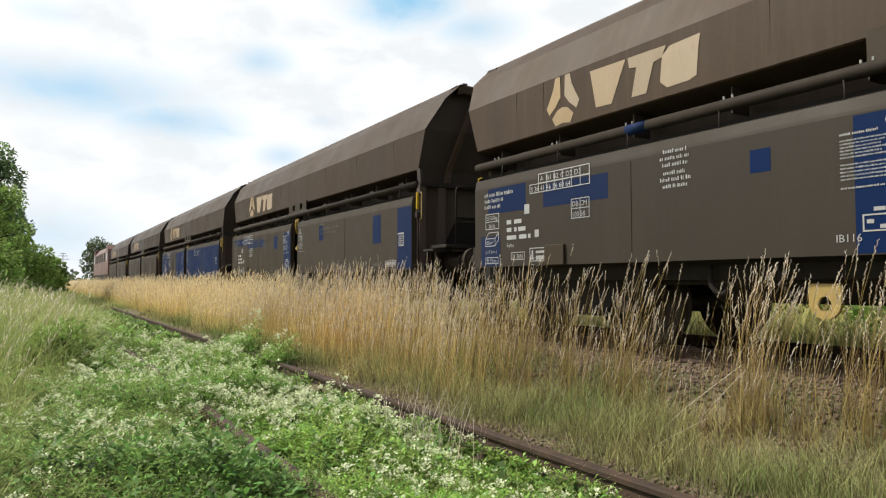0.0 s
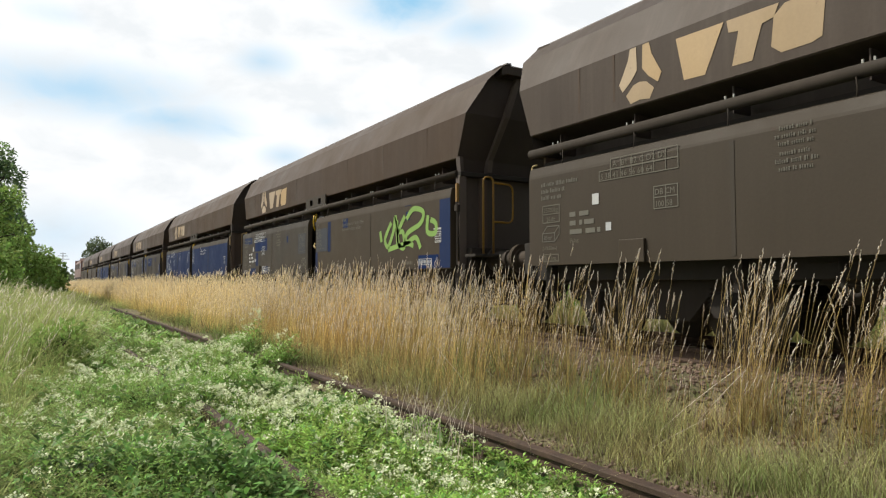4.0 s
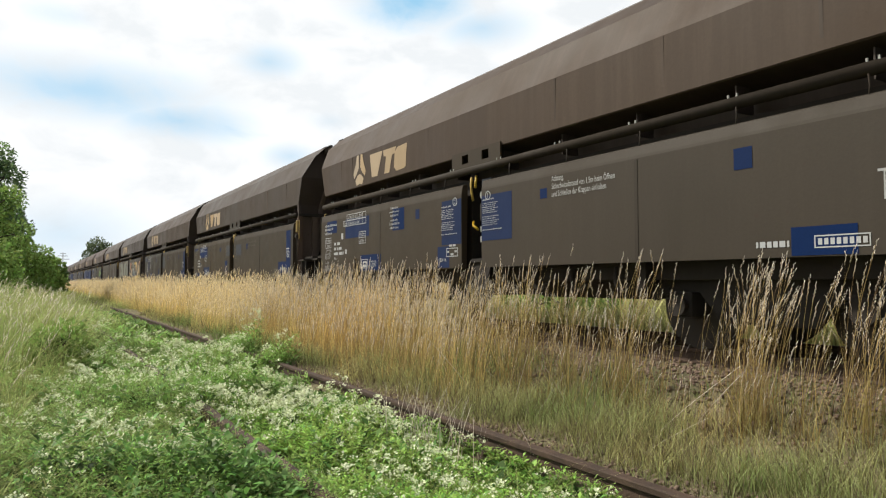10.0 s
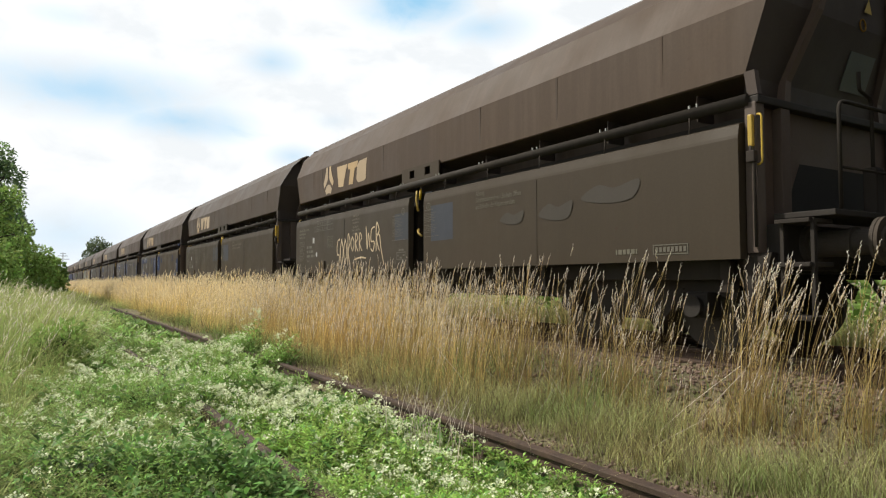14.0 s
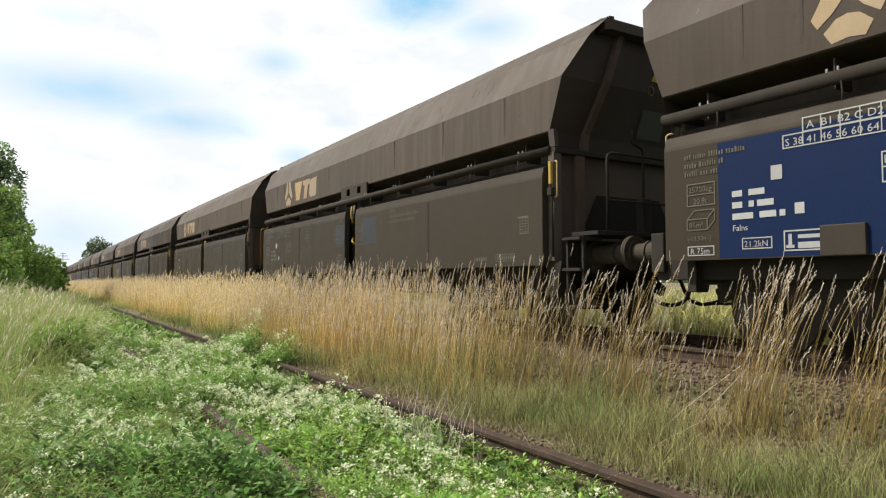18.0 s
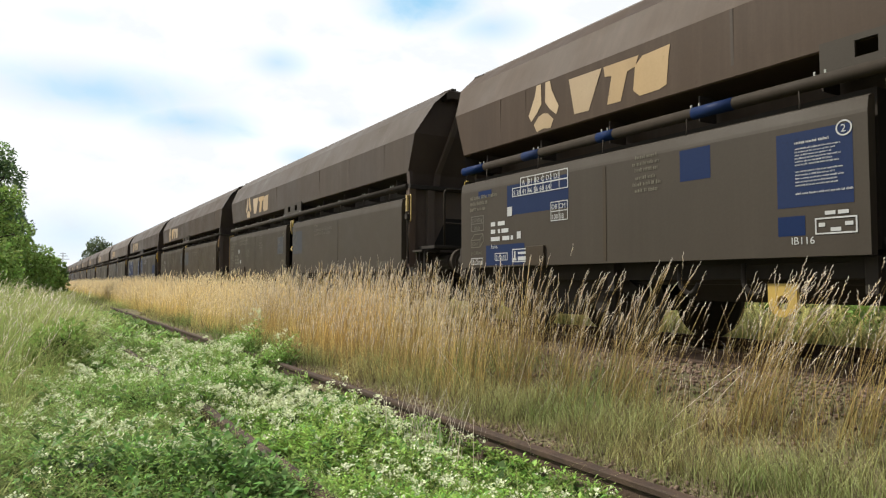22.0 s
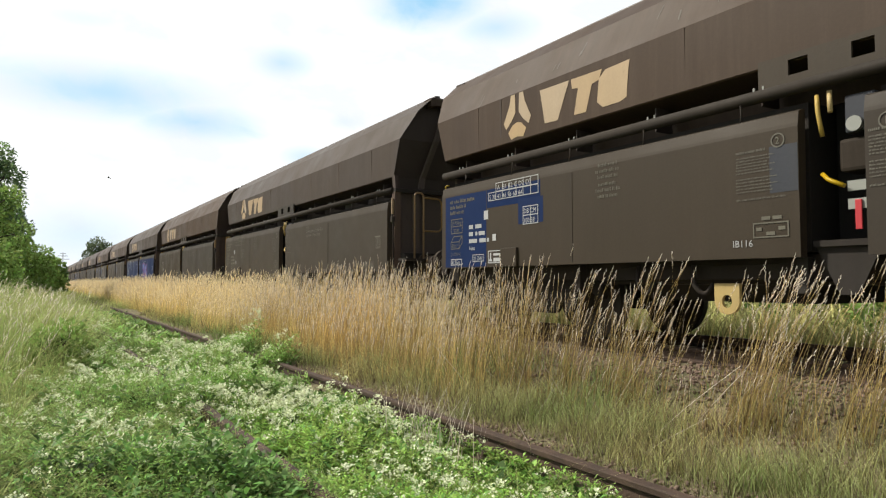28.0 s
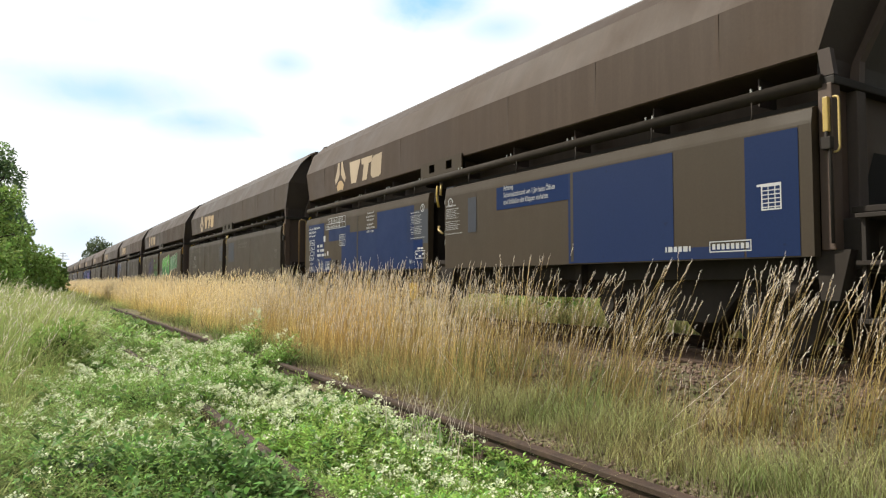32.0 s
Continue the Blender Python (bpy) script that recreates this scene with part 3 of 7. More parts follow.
def end_platform(w, s):
    """The end with the brakeman's platform: railing, dark opening, steps, brake gear."""
    y = s * (5.92 if s < 0 else 5.74)
    part("end_wall", box_bm(-1.29, 1.30, min(y, y - s * 0.05), max(y, y - s * 0.05), 1.02, 2.28), M["end_low"], w)
    # flat black sheet on the wall: the opening's inner shade is its colour
    prof = [(-0.92, 1.30), (-0.66, 1.80), (0.50, 1.80), (0.78, 1.30)]
    bm = bmesh.new()
    vs = [bm.verts.new((x, y + s * 0.006, z)) for x, z in prof]
    bm.faces.new(vs if s > 0 else vs[::-1])
    part("wall_opening", bm, M["black"], w, "dark opening in the end wall")
    for x in (-1.0, 1.0):
        part("end_rib", box_bm(x - 0.07, x + 0.07, min(y, y + s * 0.09), max(y, y + s * 0.09), 1.20, 2.26, 0.008), M["end_low"], w)
    part("end_sill", box_bm(-1.42, 1.42, min(y - s * 0.06, y + s * 0.10), max(y - s * 0.06, y + s * 0.10), 2.265, 2.335, 0.012), M["frame"], w)
    part("platform", box_bm(-1.28, 1.28, min(s * 6.05, s * 6.58), max(s * 6.05, s * 6.58), 1.24, 1.29, 0.008), M["frame"], w)
    yy = s * 6.5
    part("railing", tube_bm(bend([(-1.04, yy, 1.28), (-1.04, yy, 2.22), (1.04, yy, 2.22), (1.04, yy, 1.28)], 0.09, 5), 0.018), M["pipe"], w)
    part("railing_bar", tube_bm([(-1.04, yy, 1.66), (1.04, yy, 1.66)], 0.012), M["pipe"], w)
    part("brake_spindle", tube_bm(bend([(-0.35, s * 6.42, 1.28), (-0.35, s * 6.42, 2.34), (-0.55, s * 6.42, 2.40), (-0.55, s * 6.42, 2.56)], 0.04), 0.018), M["pipe"], w)
    part("brake_column", box_bm(-0.42, -0.28, min(s * 6.36, s * 6.48), max(s * 6.36, s * 6.48), 1.28, 1.72, 0.02), M["frame"], w)
    for k in (-1, 1):
        for z, d in ((1.22, 0.0), (0.86, 0.03), (0.42, 0.06)):
            part("step_board", box_bm(min(k * 1.45, k * 1.10), max(k * 1.45, k * 1.10), min(s * 6.16, s * 6.46), max(s * 6.16, s * 6.46), z - 0.035, z, 0.006), M["frame"], w)
        for yv in (6.18, 6.44):
            part("step_hanger", box_bm(min(k * 1.40, k * 1.36), max(k * 1.40, k * 1.36), min(s * yv, s * (yv + 0.03)), max(s * yv, s * (yv + 0.03)), 0.42, 1.22), M["frame"], w)
        ya, yb, rad = (5.95, 6.05, 0.010) if s < 0 else (5.74, 5.81, 0.010)
        part("corner_handle", tube_bm(bend([(k * 1.40, s * ya, 2.16), (k * 1.42, s * yb, 2.16), (k * 1.42, s * yb, 1.72), (k * 1.40, s * ya, 1.72)], 0.04), rad), M["yellow"], w, "yellow corner handle")
    part("notice_board", prism_bm([(s * 5.906, 2.62), (s * 6.037, 2.98), (s * 6.045, 2.977), (s * 5.914, 2.617)], 0.08, 0.54, axis="x"), M["plate"], w, "dull grey notice board")
    for cx, z, y in ((0.24, 3.52, 6.172), (0.20, 3.34, 6.150)):
        me = bpy.data.meshes.new("warning_sign")
        me.from_pydata([(cx - 0.07, s * y, z), (cx + 0.07, s * y, z), (cx, s * (y + 0.012), z + 0.14)], [], [(0, 1, 2)])
        link_mesh("warning_sign", me, M["yellow"], w, "yellow warning triangle")
    part("warning_ring", tube_bm([(0.15 + 0.05 * math.cos(a), s * 6.124, 3.22 + 0.06 * math.sin(a)) for a in [i * math.tau / 14 for i in range(15)]], 0.008, 5), M["ochre"], w, "orange warning ring")


def build_wagon(name, rear_plain):
    w = thing(name, "brown bulk hopper wagon rolling on the track", "wagon", "hopper wagons of the train")
    part("hopper", hopper_bm(), M["hopper"], w)
    for s in (-1, 1):
        part("hopper_end", hopper_end_bm(s), M["end"], w)
        for k in (-1, 1):
            part("end_stiffener", stiffener_bm(s, k), M["end_low"], w)
        part("end_beam", end_beam_bm(s), M["hopper"], w, "dusty hood beam over the end plate")
        for k in (-1, 1):
            if s > 0:
                continue
            # gusset between sill and hopper corner
            bm = prism_bm([(s * 5.92, 2.34), (s * 6.02, 2.34), (s * 5.99, 2.56), (s * 5.89, 2.56)], k * 1.36, k * 1.42, axis="x")
            part("corner_gusset", bm, M["end"], w)
            part("corner_post", box_bm(min(k * 1.30, k * 1.425), max(k * 1.30, k * 1.425), s * 6.00, s * 5.89, 0.95, 2.28, 0.01), M["end_low"], w)
            part("latch_handle", box_bm(min(k * 1.43, k * 1.47), max(k * 1.43, k * 1.47), s * 5.99, s * 5.945, 1.88, 2.16, 0.01), M["yellow" if not rear_plain else "ochre"], w, "yellow latch handle")
            part("latch_arm", tube_bm(bend([(k * 1.45, s * 5.965, 1.92), (k * 1.47, s * 5.97, 1.80), (k * 1.45, s * 5.99, 1.74), (k * 1.44, s * 5.99, 1.0)], 0.04), 0.014), M["frame"], w)
            part("latch_block", box_bm(min(k * 1.42, k * 1.48), max(k * 1.42, k * 1.48), s * 6.01, s * 5.93, 1.74, 1.84, 0.01), M["frame"], w)
            part("corner_foot", prism_bm([(s * 5.82, 0.95), (s * 6.1, 0.95), (s * 6.0, 0.55), (s * 5.86, 0.55)], k * 1.2, k * 1.4, axis="x"), M["frame"], w)
    for s in (-1, 1):
        part("top_rail", prism_bm([(s * 0.68, 3.93), (s * 0.79, 3.945), (s * 0.775, 3.985), (s * 0.69, 3.99)], -6.30, 6.30), M["rim"], w)
    # plate seams on the slope and the side of the hopper
    for y in (4.98, 4.43, 1.41, -1.7, -3.35, -4.95):
        part("plate_seam", prism_bm([(-1.387, 2.57), (-1.3905, 3.185), (-1.380, 3.185), (-1.378, 2.57)], y - 0.016, y + 0.016), M["hopper"], w)
    part("lower_body", box_bm(-1.30, 1.30, REAR_A - 0.03, -5.91, 0.95, 2.19), M["frame"], w)
    part("lower_body", box_bm(-1.30, 1.30, FRONT_B + 0.03, 5.72, 0.95, 2.19), M["frame"], w)
    # black box closes the middle gap, its colour standing for the shade inside
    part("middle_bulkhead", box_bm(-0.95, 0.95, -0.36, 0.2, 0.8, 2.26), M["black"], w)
    for k in (-1, 1):
        for y0, y1 in ((FRONT_A, FRONT_B), (REAR_A, REAR_B)):
            bm = flap_bm(y0, y1)
            if k > 0:
                bmesh.ops.transform(bm, matrix=Matrix.Rotation(math.pi, 4, "Z"), verts=bm.verts)
            flap = part("side_flap", bm, M["panel"], w)
            if k < 0:
                n = 5
                for i in range(n):
                    y = y0 + (y1 - y0) * (i + 0.5) / n
                    part("hinge_strap", tube_bm([(-1.445, y, 2.26), (-1.460, y - 0.015, 2.17), (-1.478, y - 0.015, 2.06)], 0.007, 6), M["pipe"], flap)
                ym = 2.905 if y0 > 0 else -3.09
                part("flap_seam", box_bm(FACE - 0.005, FACE + 0.004, ym - 0.022, ym + 0.022, 0.93, 1.95), M["panel"], flap)
        part("hinge_tube", tube_bm([(k * 1.41, -5.93, 2.305), (k * 1.41, 5.84, 2.305)], 0.058, 12), M["pipe"], w)
    for i in range(10):
        y = -5.35 + i * 1.19
        bm = prism_bm([(y - 0.052, 2.352), (y + 0.052, 2.352), (y + 0.052, 2.388), (y + 0.036, 2.388), (y + 0.036, 2.358), (y - 0.036, 2.358), (y - 0.036, 2.388), (y - 0.052, 2.388)], -1.43, -1.415, axis="x")
        part("tube_clamp", bm, M["light_grey"], w)
        part("tube_bracket", box_bm(-1.30, -1.05, y + 0.044, y + 0.058, 2.25, 2.50), M["end"], w)
    # bracket plate with two square holes over the middle gap
    bm = bmesh.new()
    for y0, y1, z0, z1 in ((0.60, 0.33, 2.35, 2.60), (0.16, -0.18, 2.35, 2.60), (-0.35, -0.62, 2.35, 2.60), (0.33, 0.16, 2.35, 2.42), (-0.18, -0.35, 2.35, 2.42), (0.33, 0.16, 2.55, 2.60), (-0.18, -0.35, 2.55, 2.60)):
        box_bm(-1.425, -1.40, y1, y0, z0, z1, bm=bm)
    part("bracket_plate", bm, M["panel"], w)
    # gear in the middle gap
    before = set(w.children)
    part("lever", tube_bm(bend([(-1.40, 0.02, 2.20), (-1.43, 0.0, 2.05), (-1.40, -0.02, 1.86)], 0.08), 0.018), M["yellow"], w, "yellow release lever")
    part("lever", tube_bm([(-1.38, -0.07, 2.22), (-1.41, -0.09, 2.04)], 0.020), M["yellow"], w, "yellow release lever")
    part("valve_box", box_bm(-1.36, -1.1, -0.40, -0.17, 1.86, 2.16, 0.02), M["dullblue"], w, "grey valve box with a round gauge")
    bm = bmesh.new()
    bmesh.ops.create_cone(bm, cap_ends=True, segments=18, radius1=0.06, radius2=0.055, depth=0.05, matrix=Matrix.Translation((-1.38, -0.26, 1.92)) @ Matrix.Rotation(math.pi / 2, 4, "Y"))
    part("gauge", bm, M["light_grey"], w)
    part("valve_block", box_bm(-1.36, -1.1, -0.40, -0.12, 1.56, 1.82, 0.03), M["pipe"], w)
    part("turn_handle", tube_bm(bend([(-1.38, 0.0, 1.56), (-1.44, -0.08, 1.50), (-1.44, -0.2, 1.44)], 0.03), 0.018), M["yellow"], w, "yellow turn handle")
    part("label_plate", box_bm(-1.40, -1.385, -0.34, -0.20, 1.40, 1.48), M["light_grey"], w)
    part("label_plate", box_bm(-1.40, -1.385, -0.38, -0.20, 1.26, 1.34), M["light_grey"], w)
    part("red_lever", box_bm(-1.42, -1.405, -0.31, -0.26, 1.10, 1.33, 0.006), M["red"], w, "red changeover lever")
    part("gusset_plate", prism_bm([(0.08, 0.98), (-0.42, 0.98), (-0.24, 0.60), (-0.10, 0.60)], -1.36, -1.33, axis="x"), M["frame"], w)
    part("shelf", box_bm(-1.40, -1.0, -0.42, 0.08, 0.98, 1.03), M["frame"], w)
    for ob in w.children:
        if ob not in before:
            ob.location.y += 0.09
    # underframe
    for x in (-1.18, 1.18):
        part("solebar", box_bm(x - 0.06, x + 0.06, -6.1, 6.1, 0.72, 0.93, 0.01), M["frame"], w)
    part("floor_frame", box_bm(-1.1, 1.1, -6.0, 6.0, 0.78, 0.95), M["frame"], w)
    for y0, y1 in ((2.4, 0.5), (-0.7, -2.5)):
        part("chute", prism_bm([(-1.25, 0.86), (1.25, 0.86), (0.75, 0.50), (-0.75, 0.50)], y1, y0), M["frame"], w)
    for y in (2.1, 1.4, -1.2, -1.9, -2.6):
        part("flap_lever", tube_bm(bend([(-1.30, y, 0.86), (-1.34, y - 0.02, 0.66), (-1.30, y - 0.12, 0.56), (-1.28, y - 0.2, 0.68)], 0.07), 0.024), M["frame"], w)
    part("brake_pipe", tube_bm([(-1.0, -5.9, 0.70), (-1.0, 5.9, 0.70)], 0.03), M["frame"], w)
    for y in (3.0, -3.0, 5.6, -5.6, 0.3, -0.6):
        part("bracket", box_bm(-1.34, -1.20, y - 0.05, y + 0.05, 0.60, 0.90, 0.01), M["frame"], w)
    for y in (4.2, -4.2):
        bogie(w, y)
    for s in (-1, 1):
        buffers(w, s)
        (end_plain if (s < 0) == rear_plain else end_platform)(w, s)
    return w


def emblem_pieces():
    """Cream emblem: three curved limbs, then three plain slanted blocks."""
    out = []

    def poly(name, pts):
        me = bpy.data.meshes.new(name)
        area = sum(p[0] * q[1] - q[0] * p[1] for p, q in zip(pts, pts[1:] + pts[:1]))
        me.from_pydata([(-1.3915, y, z) for y, z in (pts if area < 0 else pts[::-1])], [], [tuple(range(len(pts)))])
        out.append(me)

    # three limbs about the centre
    cy, cz = 4.06, 2.875
    for s in (1, -1):
        poly("emblem_limb", [(cy + s * 0.045, cz + 0.30), (cy + s * 0.035, cz + 0.05), (cy + s * 0.12, cz - 0.05), (cy + s * 0.24, cz - 0.14), (cy + s * 0.29, cz - 0.05), (cy + s * 0.23, cz + 0.05), (cy + s * 0.16, cz + 0.18), (cy + s * 0.13, cz + 0.30)])
    poly("emblem_limb", [(cy + 0.19, cz - 0.19), (cy + 0.09, cz - 0.10), (cy, cz - 0.08), (cy - 0.09, cz - 0.10), (cy - 0.19, cz - 0.19), (cy - 0.13, cz - 0.29), (cy, cz - 0.27), (cy + 0.13, cz - 0.29)])
    # three plain slanted blocks
    poly("emblem_block", [(3.59, 3.10), (3.05, 3.09), (3.26, 2.655), (3.50, 2.665)])
    poly("emblem_block", [(3.02, 3.09), (2.51, 3.08), (2.56, 2.97), (2.67, 2.95), (2.77, 2.65), (2.97, 2.655), (2.90, 2.96), (3.00, 2.975)])
    poly("emblem_block", [(2.56, 2.98), (2.46, 3.06), (2.10, 3.075), (2.12, 2.97), (2.15, 2.68), (2.24, 2.65), (2.50, 2.645), (2.59, 2.72)])
    return out


EMBLEM = emblem_pieces()


def towing_eye_mesh(name):
    """Plate with a rounded foot and a round hole, hung under the solebar."""
    bm = bmesh.new()
    n = 24
    rows = []
    for x in (-1.335, -1.30):
        outer, inner = [], []
        for i in range(n):
            a = math.tau * (i + 0.5) / n
            c, d = math.cos(a), math.sin(a)
            k = 0.13 / max(abs(c), 0.75 * abs(d)) if d > 0 else 0.13
            outer.append(bm.verts.new((x, EYE_Y + k * c, 0.53 + min(k * d, 0.155))))
            inner.append(bm.verts.new((x, EYE_Y + 0.052 * c, 0.52 + 0.062 * d)))
        rows.append((outer, inner))
    (o0, i0), (o1, i1) = rows
    for k in range(n):
        j = (k + 1) % n
        for q in ((o0[k], o0[j], i0[j], i0[k]), (o1[j], o1[k], i1[k], i1[j]), (o0[j], o0[k], o1[k], o1[j]), (i0[k], i0[j], i1[j], i1[k])):
            bm.faces.new(q)
    bmesh.ops.recalc_face_normals(bm, faces=bm.faces)
    me = bpy.data.meshes.new(name)
    bm.to_mesh(me)
    bm.free()
    return me


EYES = {True: towing_eye_mesh("towing_eye"), False: towing_eye_mesh("towing_eye")}
TXT = FACE - 0.0062


def bars(y0, y1, z0, z1, n, rng, fill=0.55, ragged=0.3):
    """n lines of unreadable writing in the box."""
    out = []
    step = (z0 - z1) / n
    for i in range(n):
        e = y1 + (y0 - y1) * ragged * rng.random()
        out.append((y0, e, z0 - i * step, z0 - i * step - step * fill))
    return out


def chars(y0, y1, z0, h, rng):
    """A line of unreadable small writing: thin strokes with word gaps."""
    out, y = [], y0
    while y > y1 + h * 0.4:
        for _ in range(rng.randint(2, 7)):
            wd = h * rng.uniform(0.18, 0.42)
            if y - wd < y1:
                break
            tall = rng.choice((1.0, 0.72, 0.72, 0.85))
            out.append((y, y - wd, z0 + h * tall, z0))
            y -= wd + h * 0.24
        y -= h * 0.4
    return out


def letters(y0, z, text_widths, h, gap=0.03):
    out, y = [], y0
    for wdt in text_widths:
        out.append((y, y - wdt, z + h, z))
        y -= wdt + gap
    return out


def build_marks():
    """Lettering that every wagon carries, as shared meshes."""
    rng = random.Random(3)
    k = {}
    q = chars(5.36, 4.72, 1.845, 0.05, rng) + chars(5.36, 4.92, 1.765, 0.05, rng) + chars(5.36, 4.98, 1.685, 0.05, rng)
    k["address_print"] = quad_mesh("address_print", q, TXT)
    k["weight_box"] = join_meshes("weight_box", [quad_mesh("q", frame_quads(5.34, 5.03, 1.615, 1.40) + [(5.34, 5.03, 1.512, 1.502)], TXT), word_mesh("t", "25700kg", 5.32, 1.53, 0.075, TXT), word_mesh("t", "20.8t", 5.27, 1.42, 0.075, TXT)])
    def line(ya, za, yb, zb, w=0.011):
        d = Vector((0, yb - ya, zb - za)).normalized()
        nrm = Vector((0, -d.z, d.y)) * w / 2
        return [(TXT, ya + nrm.y, za + nrm.z), (TXT, yb + nrm.y, zb + nrm.z), (TXT, yb - nrm.y, zb - nrm.z), (TXT, ya - nrm.y, za - nrm.z)]
    vs, fs = [], []
    for seg in ((5.34, 1.18, 5.12, 1.18), (5.12, 1.18, 5.12, 1.28), (5.34, 1.18, 5.34, 1.28), (5.34, 1.28, 5.12, 1.28), (5.34, 1.28, 5.26, 1.36), (5.26, 1.36, 5.04, 1.36), (5.12, 1.28, 5.04, 1.36), (5.04, 1.36, 5.04, 1.26), (5.12, 1.18, 5.04, 1.26)):
        n = len(vs)
        vs += line(*seg)
        fs.append((n, n + 1, n + 2, n + 3))
    crate = bpy.data.meshes.new("crate")
    crate.from_pydata(vs, [], fs)
    k["volume_mark"] = join_meshes("volume_mark", [crate, word_mesh("t", "85m\u00b3", 5.32, 1.20, 0.075, TXT)])
    k["length_mark"] = word_mesh("length_mark", "|-13.50m-|", 5.34, 1.08, 0.062, TXT)
    k["radius_box"] = join_meshes("radius_box", [quad_mesh("q", frame_quads(5.34, 5.05, 1.03, 0.94, 0.01), TXT), word_mesh("t", "R 75m", 5.31, 0.955, 0.08, TXT)])
    q = []
    for z, groups in ((1.44, (2, 0, 3)), (1.34, (2, 0, 1, 3)), (1.24, (4, 0, 3, 1))):
        y = 4.86
        for g in groups:
            if g:
                q.append((y, y - g * 0.05, z + 0.058, z + 0.004))
            y -= g * 0.05 + 0.03
    k["number_lines"] = quad_mesh("number_lines", [b for b in q if b[0] != b[1]], TXT)
    k["type_mark"] = word_mesh("type_mark", "Falns", 4.86, 1.145, 0.075, TXT)
    q = frame_quads(4.15, 3.36, 2.02, 1.90, 0.010) + frame_quads(4.30, 3.36, 1.905, 1.79, 0.010)
    q += [(y, y - 0.008, 2.02, 1.79) for y in (4.15, 4.02, 3.89, 3.76, 3.63, 3.50)]
    k["load_table"] = join_meshes("load_table", [quad_mesh("q", q, TXT), word_mesh("t", "A  B1 B2 C D2 D3", 4.12, 1.925, 0.085, TXT, 0.98), word_mesh("t", "S 38 41 46 56 60 64", 4.28, 1.81, 0.085, TXT, 0.93)])
    q = frame_quads(3.66, 3.36, 1.65, 1.42, 0.010) + [(3.66, 3.36, 1.54, 1.53), (3.515, 3.505, 1.65, 1.42)]
    k["brake_box"] = join_meshes("brake_box", [quad_mesh("q", q, TXT), word_mesh("t", "DB CM", 3.645, 1.56, 0.085, TXT, 0.95), word_mesh("t", "100 58", 3.645, 1.44, 0.085, TXT, 0.92)])
    k["force_box"] = join_meshes("force_box", [quad_mesh("q", frame_quads(3.68, 3.40, 1.08, 0.98, 0.010), TXT), word_mesh("t", "21.2kN", 3.66, 1.00, 0.075, TXT)])
    q = frame_quads(3.26, 2.92, 1.12, 0.95, 0.012) + [(3.22, 3.19, 1.09, 0.98), (3.24, 3.17, 1.0, 0.975), (3.14, 2.95, 1.08, 1.05), (3.14, 2.95, 1.02, 0.97)]
    k["hump_box"] = quad_mesh("hump_box", q, TXT)
    q = []
    for zc in (1.95, 1.74):
        for i, (a, b) in enumerate(((0.04, 0.32), (0.0, 0.36), (0.03, 0.34))):
            q += chars(2.50 - a, 2.50 - b, zc - i * 0.065, 0.038, rng)
    k["notice_lines"] = quad_mesh("notice_lines", q, TXT)
    q = []
    for i in range(6):
        q += chars(0.77, 0.40 + 0.12 * rng.random(), 1.765 - i * 0.026, 0.014, rng)
    for i in range(5):
        q += chars(0.77, 0.35 + 0.12 * rng.random(), 1.580 - i * 0.028, 0.014, rng)
    q += chars(0.77, 0.49, 1.81, 0.024, rng) + chars(0.77, 0.31, 1.40, 0.018, rng)
    k["instruction_lines"] = quad_mesh("instruction_lines", q, TXT)
    q = [(a - 1.10, b - 1.10, c, d) for a, b, c, d in q]
    k["rear_instruction_lines"] = quad_mesh("rear_instruction_lines", q, TXT)
    q = frame_quads(0.48, 0.16, 1.20, 1.07, 0.012) + [(0.40, 0.32, 1.25, 1.22), (0.30, 0.22, 1.25, 1.22), (0.45, 0.40, 1.16, 1.13), (0.25, 0.19, 1.16, 1.13), (0.36, 0.28, 1.12, 1.09)]
    k["tank_box"] = quad_mesh("tank_box", q, TXT)
    k["date_mark"] = word_mesh("date_mark", "IB116", 0.64, 1.00, 0.085, TXT)
    ring = []
    vs, fs = [], []
    for c, zc in ((0.24, 1.875), (-0.60, 1.875)):
        n = len(vs)
        for i in range(16):
            a = i * math.tau / 16
            for r in (0.062, 0.050):
                vs.append((TXT, c + r * math.cos(a), zc + r * math.sin(a)))
        for i in range(16):
            j = (i + 1) % 16
            fs.append((n + 2 * i, n + 2 * i + 1, n + 2 * j + 1, n + 2 * j))
    rings = bpy.data.meshes.new("rings")
    rings.from_pydata(vs, [], fs)
    k["flap_numbers"] = join_meshes("flap_numbers", [rings, word_mesh("t", "2", 0.265, 1.845, 0.085, TXT), word_mesh("t", "1", -0.572, 1.845, 0.085, TXT)])
    k["warning_text"] = word_mesh("warning_text", "Achtung.\nSicherheitsabstand von 1,5m beim \u00d6ffnen\nund Schlie\u00dfen der Klappen einhalten", -1.78, 1.895, 0.098, TXT, 0.62, 0.95)
    q = frame_quads(-4.92, -5.34, 1.065, 0.965, 0.010)
    q += [(-4.95 - i * 0.048, -4.982 - i * 0.048, 1.04, 0.99) for i in range(8)]
    k["revision_box"] = quad_mesh("revision_box", q, TXT)
    k["axle_mark"] = quad_mesh("axle_mark", letters(-4.42, 0.985, (0.02, 0.05, 0.04, 0.04, 0.05, 0.02), 0.05, 0.015), TXT)
